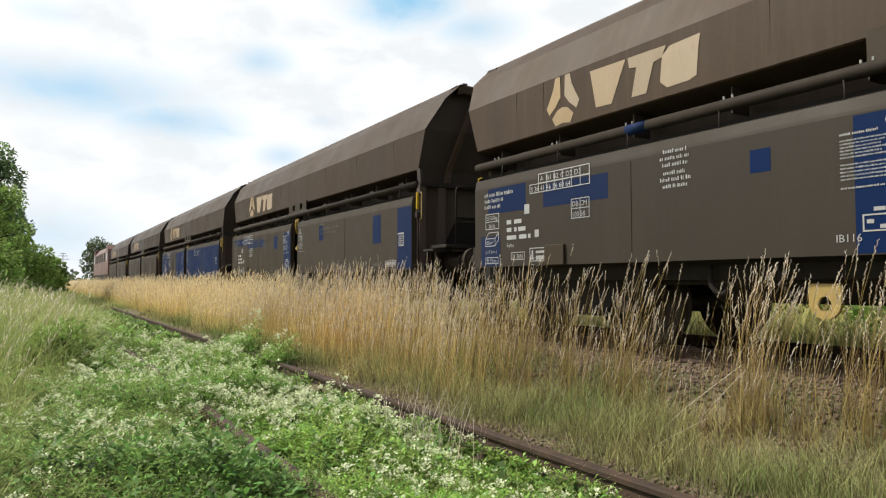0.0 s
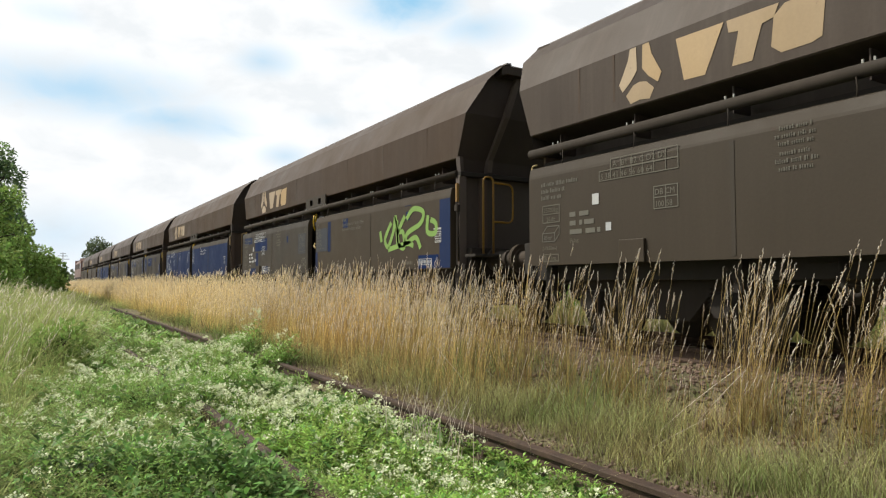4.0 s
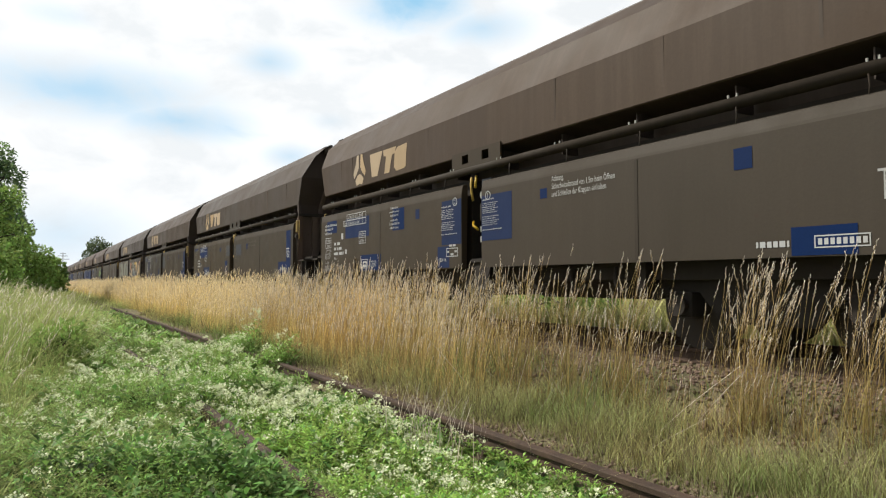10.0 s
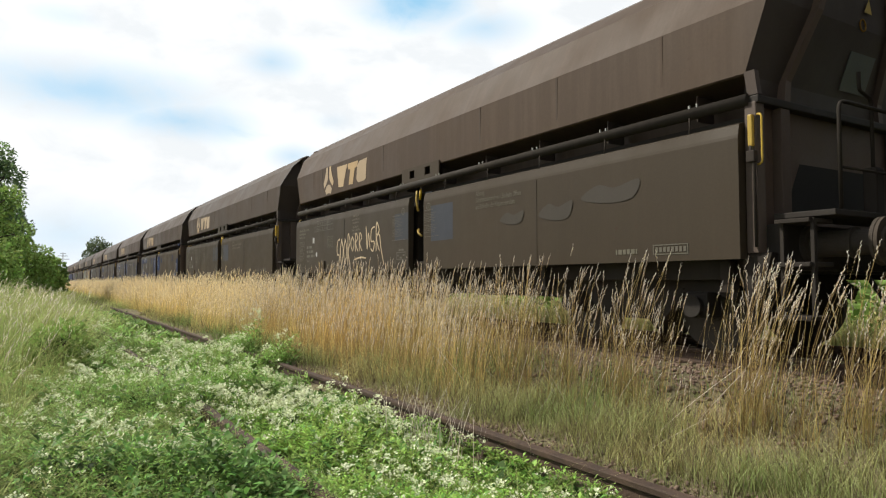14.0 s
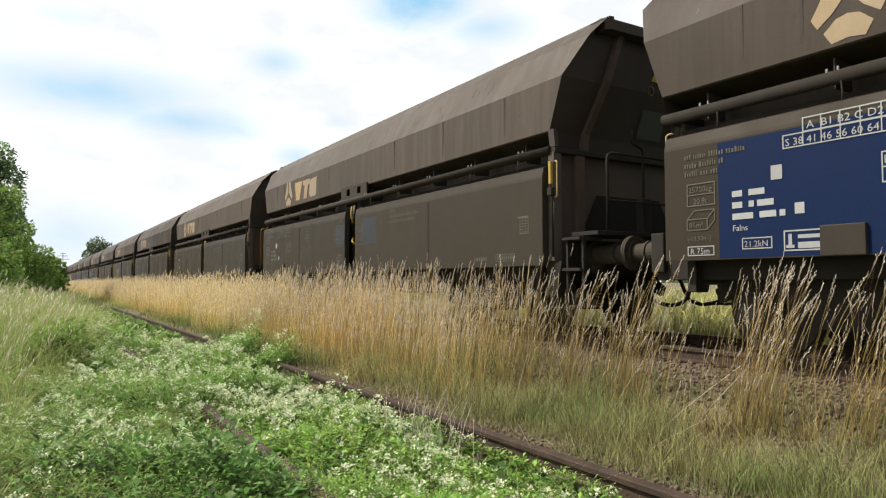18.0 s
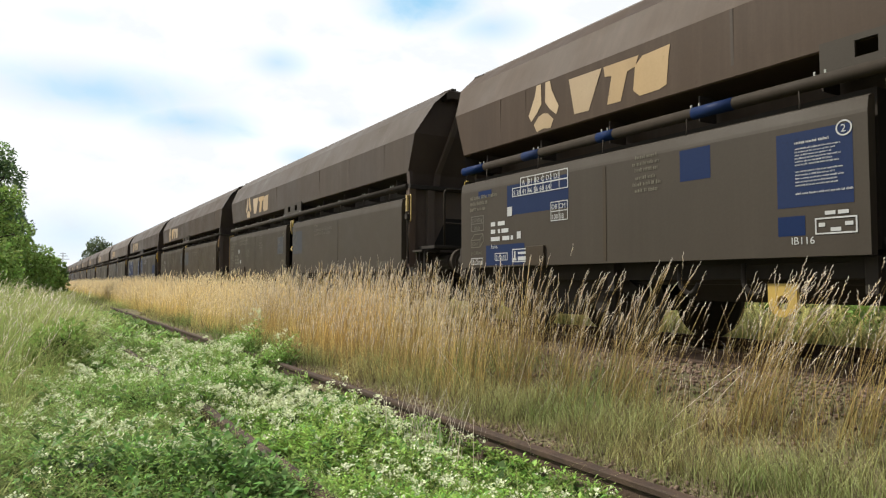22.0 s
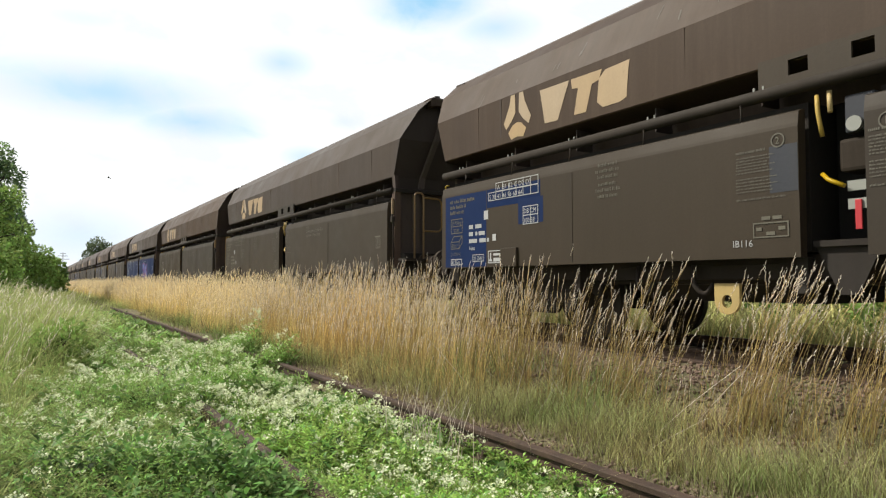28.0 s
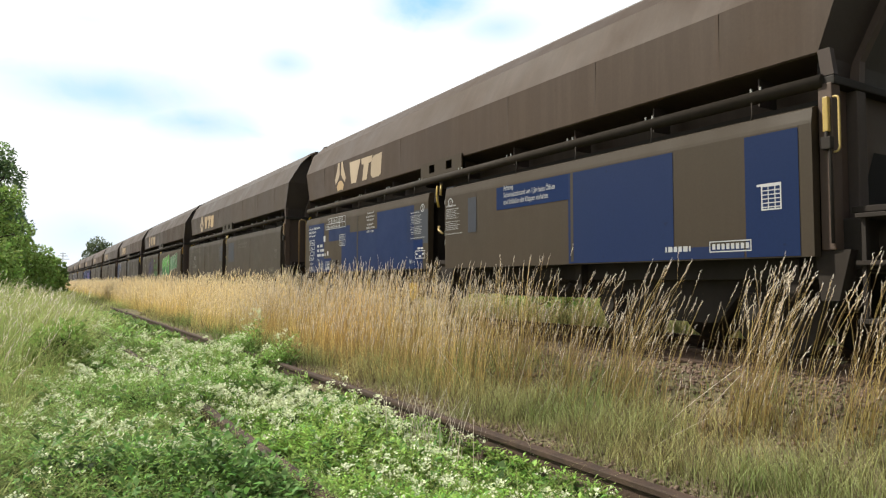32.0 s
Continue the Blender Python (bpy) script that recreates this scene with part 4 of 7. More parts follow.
    q = frame_quads(-5.44, -5.62, 1.51, 1.30, 0.012) + [(-5.40, -5.62, 1.525, 1.505)] + [(-5.44, -5.62, 1.47 - i * 0.035, 1.462 - i * 0.035) for i in range(5)] + [(-5.50, -5.508, 1.51, 1.30), (-5.56, -5.568, 1.51, 1.30)]
    k["form_sheet"] = quad_mesh("form_sheet", q, TXT)
    k["sticker"] = quad_mesh("sticker", [(4.40, 4.30, 1.67, 1.55)], TXT)
    k["small_sticker"] = quad_mesh("small_sticker", [(3.98, 3.90, 1.34, 1.25)], TXT)
    # final places along the flap
    for name, d in (("address_print", 0.16), ("weight_box", 0.16), ("volume_mark", 0.16), ("length_mark", 0.16), ("radius_box", 0.16), ("number_lines", 0.16), ("type_mark", 0.16), ("brake_box", 0.13), ("sticker", 0.25), ("small_sticker", 0.47), ("force_box", 1.25), ("hump_box", 1.29), ("tank_box", 0.14), ("date_mark", 0.18), ("flap_numbers", 0.14)):
        k[name].transform(Matrix.Translation((0, d, 0)))
    k["load_table"].transform(Matrix.Translation((0, 3.48 - 3.36 * 1.13, 0)) @ Matrix.Diagonal((1, 1.13, 1, 1)))
    return k


MARKS = build_marks()
FLAP_ME = bpy.data.meshes.new("flap_step")
_b = box_bm(FACE - 0.035, FACE + 0.01, 3.90, 4.24, 0.90, 1.14, 0.008)
_b.to_mesh(FLAP_ME)
_b.free()


def patches(w, rows):
    for i, r in enumerate(rows):
        dull = len(r) > 4
        # keep to the flap that carries it
        hi, lo = (FRONT_A - 0.004, FRONT_B + 0.004) if (r[0] + r[1]) / 2 > -0.04 else (REAR_A - 0.004, REAR_B + 0.004)
        whole = r[0] - r[1] > 5
        r = (hi if whole else min(r[0], hi), lo if whole else max(r[1], lo)) + tuple(r[2:])
        me = quad_mesh("paint_patch", [r[:4]], FACE - 0.001 - 0.0003 * i)
        link_mesh("paint_patch", me, M["dullblue" if dull else "blue"], w, "dull grey-blue instruction field" if dull else "blue touched-up paint")


# ---------- graffiti ----------
def spline(pts, n=6, closed=False):
    p = [Vector((0, a, b)) for a, b in pts]
    out = []
    m = len(p)
    for i in range(m if closed else m - 1):
        a, b, c, d = (p[(i - 1) % m] if closed or i else p[0]), p[i], p[(i + 1) % m], (p[(i + 2) % m] if closed or i + 2 < m else p[-1])
        for k in range(n):
            t = k / n
            out.append(0.5 * ((2 * b) + (c - a) * t + (2 * a - 5 * b + 4 * c - d) * t * t + (3 * b - a - 3 * c + d) * t ** 3))
    if not closed:
        out.append(p[-1])
    return out


def stroke(w, name, lines, width, x, material, label, box, closed=False):
    """Sprayed lines, given as points in the unit box, laid into box = (y0, y1, z1, z0)."""
    vs, fs = [], []
    y0, y1, zt, zb = box
    for line in lines:
        pts = spline([(y0 + (y1 - y0) * u, zb + (zt - zb) * v) for u, v in line], 6, closed)
        if closed:
            pts.append(pts[0])
        n = len(vs)
        for i, p in enumerate(pts):
            d = (pts[min(i + 1, len(pts) - 1)] - pts[max(i - 1, 0)])
            d = d.normalized() if d.length else Vector((0, 1, 0))
            nrm = Vector((0, -d.z, d.y)) * width / 2
            vs += [(x, p.y + nrm.y, p.z + nrm.z), (x, p.y - nrm.y, p.z - nrm.z)]
        for i in range(len(pts) - 1):
            fs.append((n + 2 * i, n + 2 * i + 1, n + 2 * i + 3, n + 2 * i + 2))
    me = bpy.data.meshes.new(name)
    me.from_pydata(vs, [], fs)
    return link_mesh(name, me, material, w, label)


def fill(w, name, outlines, x, material, label, box, n=5):
    bm = bmesh.new()
    y0, y1, zt, zb = box
    for o in outlines:
        pts = spline([(y0 + (y1 - y0) * u, zb + (zt - zb) * v) for u, v in o], n, True) if n > 1 else [Vector((0, y0 + (y1 - y0) * u, zb + (zt - zb) * v)) for u, v in o]
        f = bm.faces.new([bm.verts.new((x, p.y, p.z)) for p in pts])
        f.normal_update()
        if f.normal.x > 0:
            f.normal_flip()
    bmesh.ops.triangulate(bm, faces=bm.faces)
    return part(name, bm, material, w, label)


def spray(name, color, dust=None, rough=0.55):
    return wagon_paint(name, color, dust or tuple(c * 0.7 for c in color), tuple(c * 0.35 for c in color), rough, 0.5, 0.02)


SPRAY = {n: spray("spray_" + n, c) for n, c in {
    "green": (0.20, 0.36, 0.08), "silver": (0.32, 0.34, 0.34), "cream": (0.56, 0.45, 0.30), "pink": (0.26, 0.03, 0.20), "sky": (0.12, 0.32, 0.62), "purple": (0.075, 0.055, 0.22),
    "leaf": (0.075, 0.30, 0.04), "bottle": (0.025, 0.13, 0.045), "white": (0.46, 0.46, 0.43), "grey": (0.18, 0.19, 0.155), "dark": (0.018, 0.018, 0.02), "yellow": (0.56, 0.37, 0.06), "orange": (0.56, 0.26, 0.14), "blue": (0.07, 0.12, 0.16), "tan": (0.36, 0.29, 0.20)}.items()}
def mottled():
    """Light blue paint broken by dark violet blots."""
    m = mat("spray_mottle", (0.1, 0.2, 0.4), 0.55, 0.0, 0.2)
    f = noise_fac(m, coords(m), 7, 3, 0.44, 0.56)
    g = noise_fac(m, coords(m), 40, 3, 0.3, 0.7)
    c = mix(m, f, (0.035, 0.035, 0.15), (0.12, 0.32, 0.62))
    return base(m, mix(m, times(m, g, 0.35), c, (0.10, 0.05, 0.22)))


SPRAY["mottle"] = mottled()
SPRAY["magenta"] = spray("spray_magenta", (0.105, 0.022, 0.13), (0.06, 0.025, 0.13))
SPRAY["dull_purple"] = spray("spray_dull_purple", (0.026, 0.020, 0.105), (0.032, 0.027, 0.068))
SPRAY["dull_green"] = spray("spray_dull_green", (0.06, 0.20, 0.045))
SPRAY["rubbed"] = spray("spray_rubbed", (0.034, 0.028, 0.021), (0.040, 0.032, 0.024))
SPRAY["moss"] = spray("spray_moss", (0.095, 0.085, 0.060))
SPRAY["slate"] = spray("spray_slate", (0.065, 0.072, 0.074))
GX = FACE - 0.0066
BUBBLES = {
    "c": [(0.08, 0.45), (0.12, 0.78), (0.45, 0.98), (0.85, 0.90), (0.95, 0.70), (0.80, 0.55), (0.92, 0.35), (0.80, 0.08), (0.40, 0.0), (0.12, 0.18)],
    "e": [(0.05, 0.5), (0.15, 0.85), (0.5, 1.0), (0.88, 0.88), (0.95, 0.6), (0.78, 0.45), (0.98, 0.30), (0.85, 0.05), (0.45, 0.0), (0.12, 0.15)],
    "s": [(0.15, 0.62), (0.18, 0.9), (0.5, 1.0), (0.88, 0.92), (0.92, 0.72), (0.80, 0.58), (0.97, 0.35), (0.85, 0.06), (0.45, 0.0), (0.10, 0.10), (0.06, 0.32), (0.25, 0.48)],
    "r": [(0.06, 0.05), (0.04, 0.6), (0.2, 0.98), (0.65, 1.0), (0.88, 0.82), (0.78, 0.52), (0.98, 0.2), (0.9, 0.0), (0.62, 0.05), (0.5, 0.25), (0.38, 0.02)],
    "i": [(0.15, 0.7), (0.35, 0.85), (0.35, 1.0), (0.9, 1.0), (0.95, 0.5), (0.98, 0.1), (0.7, 0.0), (0.3, 0.05), (0.25, 0.25), (0.45, 0.35), (0.40, 0.6)],
}


def bubbles(w, letters_, box, fill_mat, line_mat, width=0.05, overlap=0.12, tilt=0.0):
    """Rounded throw-up letters, each a filled bubble with a thick outline and a small eye."""
    y0, y1, zt, zb = box
    n = len(letters_)
    step = (y1 - y0) / n
    for i, c in enumerate(letters_):
        b = (y0 + step * (i - overlap), y0 + step * (i + 1 + overlap), zt + tilt * (i - n / 2), zb + tilt * (i - n / 2))
        x = GX - 0.0008 * i
        if fill_mat:
            fill(w, "graffiti_fill", [BUBBLES[c]], x, SPRAY[fill_mat], fill_mat + " sprayed letter", b)
        stroke(w, "graffiti_outline", [BUBBLES[c]], width, x - 0.0004, SPRAY[line_mat], line_mat + " sprayed outline", b, True)
        if fill_mat:
            stroke(w, "graffiti_outline", [[(0.95, 0.72), (0.62, 0.74), (0.45, 0.58), (0.60, 0.52)], [(0.50, 0.30), (0.62, 0.34)]], width, x - 0.0004, SPRAY[line_mat], line_mat + " sprayed outline", b)
            continue
        stroke(w, "graffiti_outline", [[(0.36, 0.62), (0.5, 0.7), (0.62, 0.6)], [(0.42, 0.30), (0.55, 0.36), (0.62, 0.26)]], width * 0.8, x - 0.0004, SPRAY[line_mat], line_mat + " sprayed outline", b)


def tag_lines(seed, n, h=1.0):
    """A loose handwritten scrawl of n signs."""
    r = random.Random(seed)
    out = []
    for i in range(n):
        u = i / n
        d = 0.85 / n
        k = r.randrange(4)
        if k == 0:
            out.append([(u, h * 0.95), (u + d * 0.3, 0.1), (u + d * 0.6, h * 0.7), (u + d, 0.15)])
        elif k == 1:
            out.append([(u + d, h * 0.9), (u + d * 0.2, h * 0.8), (u + d * 0.1, 0.4), (u + d * 0.9, 0.35), (u + d * 0.6, 0.02), (u, 0.12)])
        elif k == 2:
            out.append([(u + d * 0.2, 0.0), (u + d * 0.25, h), (u + d * 0.9, h * 0.75), (u + d * 0.3, 0.45), (u + d, 0.0)])
        else:
            out.append([(u + d * 0.5, h * 0.9), (u, 0.5), (u + d * 0.5, 0.05), (u + d, 0.5), (u + d * 0.5, h * 0.85)])
    return out


class Piece:
    """A sprayed piece in the unit box of a flap: shapes, then lines over them, in layers."""

    def __init__(self, w, box, width, outline, label):
        self.w, self.box, self.width, self.outline, self.label, self.x = w, box, width, outline, label, GX

    def shape(self, c, o):
        fill(self.w, "graffiti_fill", [o], self.x, SPRAY[c], c + self.label, self.box, 1 if c in ("tan", "moss") else 4)
        if self.outline and c not in ("tan", "moss", "dark"):
            stroke(self.w, "graffiti_outline", [o], self.width, self.x - 0.0001, SPRAY[self.outline], self.outline + " sprayed outline", self.box, True)
        self.x -= 0.0002

    def line(self, c, o):
        stroke(self.w, "graffiti_outline", [o], self.width * 0.85, self.x, SPRAY[c], c + " sprayed line", self.box)
        self.x -= 0.0001


def colour_piece(w, box):
    p = Piece(w, box, 0.028, "dark", " sprayed letter shape")
    p.shape("yellow", [(0.48, 0.02), (0.50, 0.20), (0.58, 0.12), (0.66, 0.08), (0.73, 0.22), (0.79, 0.36), (0.84, 0.40), (0.83, 0.20), (0.81, 0.02)])
    p.shape("moss", [(0.22, 1.0), (0.47, 0.95), (0.47, 0.54), (0.41, 0.59), (0.3, 0.62), (0.22, 0.71)])
    p.shape("yellow", [(0.02, 0.33), (0.05, 0.39), (0.12, 0.32), (0.16, 0.25), (0.21, 0.04), (0.3, 0.1), (0.34, 0.12), (0.38, 0.07), (0.41, 0.23), (0.43, 0.21), (0.43, -0.02), (0.22, 0.0), (0.16, 0.13), (0.09, 0.23)])
    p.shape("orange", [(0.08, 0.93), (0.11, 0.96), (0.16, 0.94), (0.2, 0.88), (0.21, 0.76), (0.19, 0.81), (0.14, 0.86), (0.12, 0.81), (0.14, 0.7), (0.18, 0.61), (0.19, 0.51), (0.16, 0.49), (0.11, 0.58), (0.09, 0.7)])
    p.shape("cream", [(0.16, 0.57), (0.22, 0.56), (0.26, 0.45), (0.27, 0.29), (0.25, 0.16), (0.21, 0.12), (0.16, 0.18), (0.09, 0.25), (0.11, 0.34), (0.16, 0.29), (0.2, 0.29), (0.21, 0.38), (0.18, 0.45)])
    p.shape("dark", [(0.28, 0.21), (0.31, 0.43), (0.35, 0.48), (0.35, 0.29), (0.33, 0.19), (0.28, 0.13)])
    p.shape("blue", [(0.45, 0.47), (0.47, 0.44), (0.47, 0.21), (0.44, 0.26), (0.42, 0.12), (0.38, 0.07), (0.4, 0.23), (0.41, 0.46)])
    p.shape("silver", [(0.29, 0.55), (0.33, 0.63), (0.42, 0.58), (0.46, 0.6), (0.47, 0.51), (0.47, 0.28), (0.45, 0.32), (0.44, 0.48), (0.41, 0.52), (0.4, 0.27), (0.38, 0.08), (0.36, 0.07), (0.35, 0.29), (0.35, 0.48), (0.31, 0.46), (0.29, 0.36), (0.28, 0.31)])
    p.shape("yellow", [(0.48, 0.05), (0.53, 0.08), (0.62, 0.08), (0.68, 0.19), (0.74, 0.25), (0.74, 0.17), (0.72, 0.1), (0.65, 0.02), (0.57, -0.03), (0.48, 0.0)])
    p.shape("cream", [(0.62, 0.96), (0.69, 0.9), (0.72, 0.75), (0.76, 0.83), (0.76, 0.72), (0.72, 0.44), (0.74, 0.3), (0.75, 0.35), (0.82, 0.63), (0.82, 0.18), (0.76, 0.18), (0.72, 0.27), (0.7, 0.29), (0.69, 0.39), (0.68, 0.58), (0.65, 0.76), (0.63, 0.86)])
    p.shape("yellow", [(0.48, 0.94), (0.53, 0.94), (0.58, 0.91), (0.62, 0.98), (0.63, 0.82), (0.65, 0.64), (0.68, 0.49), (0.68, 0.35), (0.65, 0.34), (0.64, 0.49), (0.62, 0.57), (0.6, 0.76), (0.56, 0.81), (0.52, 0.74), (0.5, 0.79)])
    p.shape("white", [(0.52, 0.56), (0.52, 0.69), (0.54, 0.8), (0.59, 0.79), (0.58, 0.67), (0.55, 0.6), (0.54, 0.52)])
    p.shape("silver", [(0.49, 0.21), (0.5, 0.34), (0.53, 0.43), (0.58, 0.43), (0.61, 0.36), (0.58, 0.33), (0.54, 0.32), (0.53, 0.24), (0.57, 0.16), (0.6, 0.08), (0.54, 0.12), (0.5, 0.16)])
    p.shape("dark", [(0.57, 0.37), (0.61, 0.42), (0.63, 0.35), (0.67, 0.25), (0.7, 0.22), (0.68, 0.15), (0.64, 0.2), (0.62, 0.29)])
    p.shape("blue", [(0.57, 0.26), (0.62, 0.25), (0.65, 0.19), (0.63, 0.12), (0.59, 0.15)])
    p.shape("blue", [(0.65, 0.5), (0.68, 0.5), (0.68, 0.38), (0.65, 0.37)])
    p.shape("blue", [(0.49, 0.64), (0.51, 0.48), (0.5, 0.39), (0.48, 0.53)])
    p.shape("dark", [(0.76, 0.83), (0.78, 0.77), (0.77, 0.65), (0.73, 0.53), (0.75, 0.69)])
    for i in range(7):
        a = 0.5 + i * 0.36
        p.line("grey", [(0.545 + 0.010 * math.cos(a), 0.66 + 0.05 * math.sin(a)), (0.545 + 0.034 * math.cos(a), 0.66 + 0.15 * math.sin(a))])
    for z in (0.93, 0.86):
        for i in range(5):
            p.line("white", [(0.235 + 0.045 * i, z - 0.008 * i), (0.268 + 0.045 * i, z - 0.008 * i - 0.005)])
    p.line("white", [(0.33, 0.72), (0.36, 0.78), (0.40, 0.73), (0.44, 0.77)])
    p.line("cream", [(0.31, 0.60), (0.36, 0.62), (0.42, 0.57), (0.46, 0.58)])
    p.width = 0.020
    p.line("orange", [(0.53, 0.5), (0.58, 0.65), (0.69, 0.72), (0.76, 0.8)])
    p.line("orange", [(0.64, 0.9), (0.67, 0.74), (0.7, 0.52), (0.72, 0.29)])
    p.line("orange", [(0.82, 0.71), (0.79, 0.55), (0.76, 0.41), (0.73, 0.28)])
    p.line("orange", [(0.48, 0.09), (0.54, 0.19), (0.63, 0.1), (0.73, 0.23)])
    p.line("orange", [(0.5, 0.25), (0.52, 0.41), (0.57, 0.48), (0.62, 0.57)])
    p.line("orange", [(0.11, 0.86), (0.16, 0.89), (0.2, 0.83)])
    p.line("silver", [(0.48, 0.97), (0.53, 0.97), (0.61, 1.02), (0.69, 0.91), (0.73, 0.78), (0.76, 0.85), (0.78, 0.78)])
    p.line("dark", [(0.21, 0.09), (0.26, 0.16), (0.28, 0.31), (0.27, 0.47), (0.22, 0.58)])
    p.line("dark", [(0.64, 0.57), (0.65, 0.58), (0.65, 0.54), (0.64, 0.52)])
    p.line("dark", [(0.62, 0.35), (0.64, 0.42), (0.65, 0.35), (0.66, 0.4)])
    p.line("dark", [(0.35, 0.48), (0.36, 0.29), (0.36, 0.08)])
    p.line("dark", [(0.72, 0.75), (0.73, 0.53), (0.74, 0.31)])


def silver_piece(w, box):
    p = Piece(w, box, 0.024, "", " sprayed block letter")
    p.shape("moss", [(0.0, 0.94), (0.18, 1.01), (0.19, 0.16), (0.02, 0.12)])
    p.shape("grey", [(0.19, 0.98), (0.35, 0.99), (0.42, 0.91), (0.45, 0.64), (0.49, 0.44), (0.5, 0.14), (0.19, 0.16), (0.2, 0.46), (0.29, 0.49), (0.22, 0.72)])
    p.shape("grey", [(0.54, 0.71), (0.56, 0.92), (0.64, 0.99), (0.67, 0.82), (0.68, 0.57), (0.71, 0.3), (0.64, 0.22), (0.57, 0.29), (0.54, 0.48)])
    p.shape("grey", [(0.67, 1.0), (0.76, 1.0), (0.77, 0.66), (0.8, 0.41), (0.83, 0.96), (0.88, 0.97), (0.9, 0.58), (0.87, 0.24), (0.76, 0.22), (0.71, 0.56)])
    p.shape("slate", [(0.9, 0.76), (1.0, 0.67), (1.02, 0.25), (0.9, 0.21)])
    p.shape("grey", [(0.84, 1.04), (0.96, 1.02), (0.97, 0.91), (0.91, 0.88), (0.91, 0.76), (0.94, 0.65), (0.94, 0.22), (0.82, 0.23), (0.86, 0.58)])
    p.shape("slate", [(0.77, 0.87), (0.81, 0.89), (0.8, 0.69), (0.79, 0.58)])
    p.line("tan", [(0.51, 0.67), (0.54, 0.82), (0.66, 1.03), (0.76, 1.02), (0.83, 1.02), (0.84, 1.08), (0.97, 1.06), (0.97, 0.91)])
    p.line("tan", [(1.0, 0.59), (1.02, 0.35), (1.0, 0.11)])
    p.line("tan", [(0.83, 0.02), (0.83, 0.15), (0.9, 0.15), (0.98, 0.16), (0.98, 0.07)])
    p.line("tan", [(0.52, 0.66), (0.53, 0.48), (0.52, 0.3), (0.55, 0.21)])
    p.line("tan", [(0.66, 0.25), (0.67, 0.32), (0.69, 0.25), (0.67, 0.19), (0.66, 0.25)])
    p.line("dark", [(0.68, 0.82), (0.71, 0.54), (0.76, 0.22)])
    p.line("dark", [(0.8, 0.41), (0.84, 0.99)])
    p.line("dark", [(0.54, 0.71), (0.55, 0.43), (0.64, 0.22)])
    p.line("dark", [(0.44, 0.9), (0.48, 0.44), (0.5, 0.08)])
    p.line("dark", [(0.53, 0.05), (0.55, 0.2), (0.59, 0.19), (0.6, 0.05)])
    p.line("dark", [(0.61, 0.07), (0.62, 0.19), (0.66, 0.18), (0.66, 0.04)])
    p.line("dark", [(0.67, 0.06), (0.69, 0.18), (0.72, 0.15), (0.72, 0.03)])
    p.line("dark", [(0.29, 0.69), (0.36, 0.66), (0.36, 0.47), (0.29, 0.49)])
    p.line("dark", [(0.23, 0.81), (0.4, 0.82)])


def glow_piece(w, box):
    p = Piece(w, box, 0.085, "", " sprayed letter")
    p.shape("magenta", [(0.08, 0.75), (0.2, 0.84), (0.49, 0.82), (0.5, 0.66), (0.63, 0.65), (0.72, 0.75), (0.86, 0.79), (0.94, 0.67), (0.91, 0.51), (0.83, 0.46), (0.97, 0.36), (1.01, 0.2), (0.99, -0.02), (0.35, -0.02), (0.19, -0.03), (0.2, 0.47), (0.1, 0.58)])
    letters_ = [[(0.11, 0.75), (0.19, 0.81), (0.35, 0.81), (0.48, 0.79), (0.48, 0.66), (0.4, 0.55), (0.3, 0.53), (0.27, 0.24), (0.25, 0.0), (0.2, -0.02), (0.22, 0.24), (0.23, 0.52), (0.16, 0.55), (0.12, 0.65)],
                [(0.51, 0.49), (0.58, 0.61), (0.64, 0.56), (0.66, 0.42), (0.6, 0.33), (0.54, 0.3), (0.52, 0.21), (0.59, 0.15), (0.71, 0.16), (0.71, 0.08), (0.56, 0.04), (0.35, 0.02), (0.35, 0.1), (0.46, 0.18), (0.49, 0.34)],
                [(0.66, 0.59), (0.72, 0.7), (0.82, 0.74), (0.9, 0.69), (0.91, 0.56), (0.83, 0.51), (0.74, 0.54), (0.7, 0.47), (0.81, 0.42), (0.92, 0.35), (0.99, 0.23), (0.98, 0.08), (0.92, 0.02), (0.89, 0.15), (0.86, 0.25), (0.74, 0.34), (0.68, 0.42)]]
    for o in letters_:
        p.x -= 0.0004
        stroke(w, "graffiti_outline", [o], 0.075, p.x, SPRAY["pink"], "magenta sprayed glow line", box, True)
    for o in letters_:
        p.shape("mottle", o)


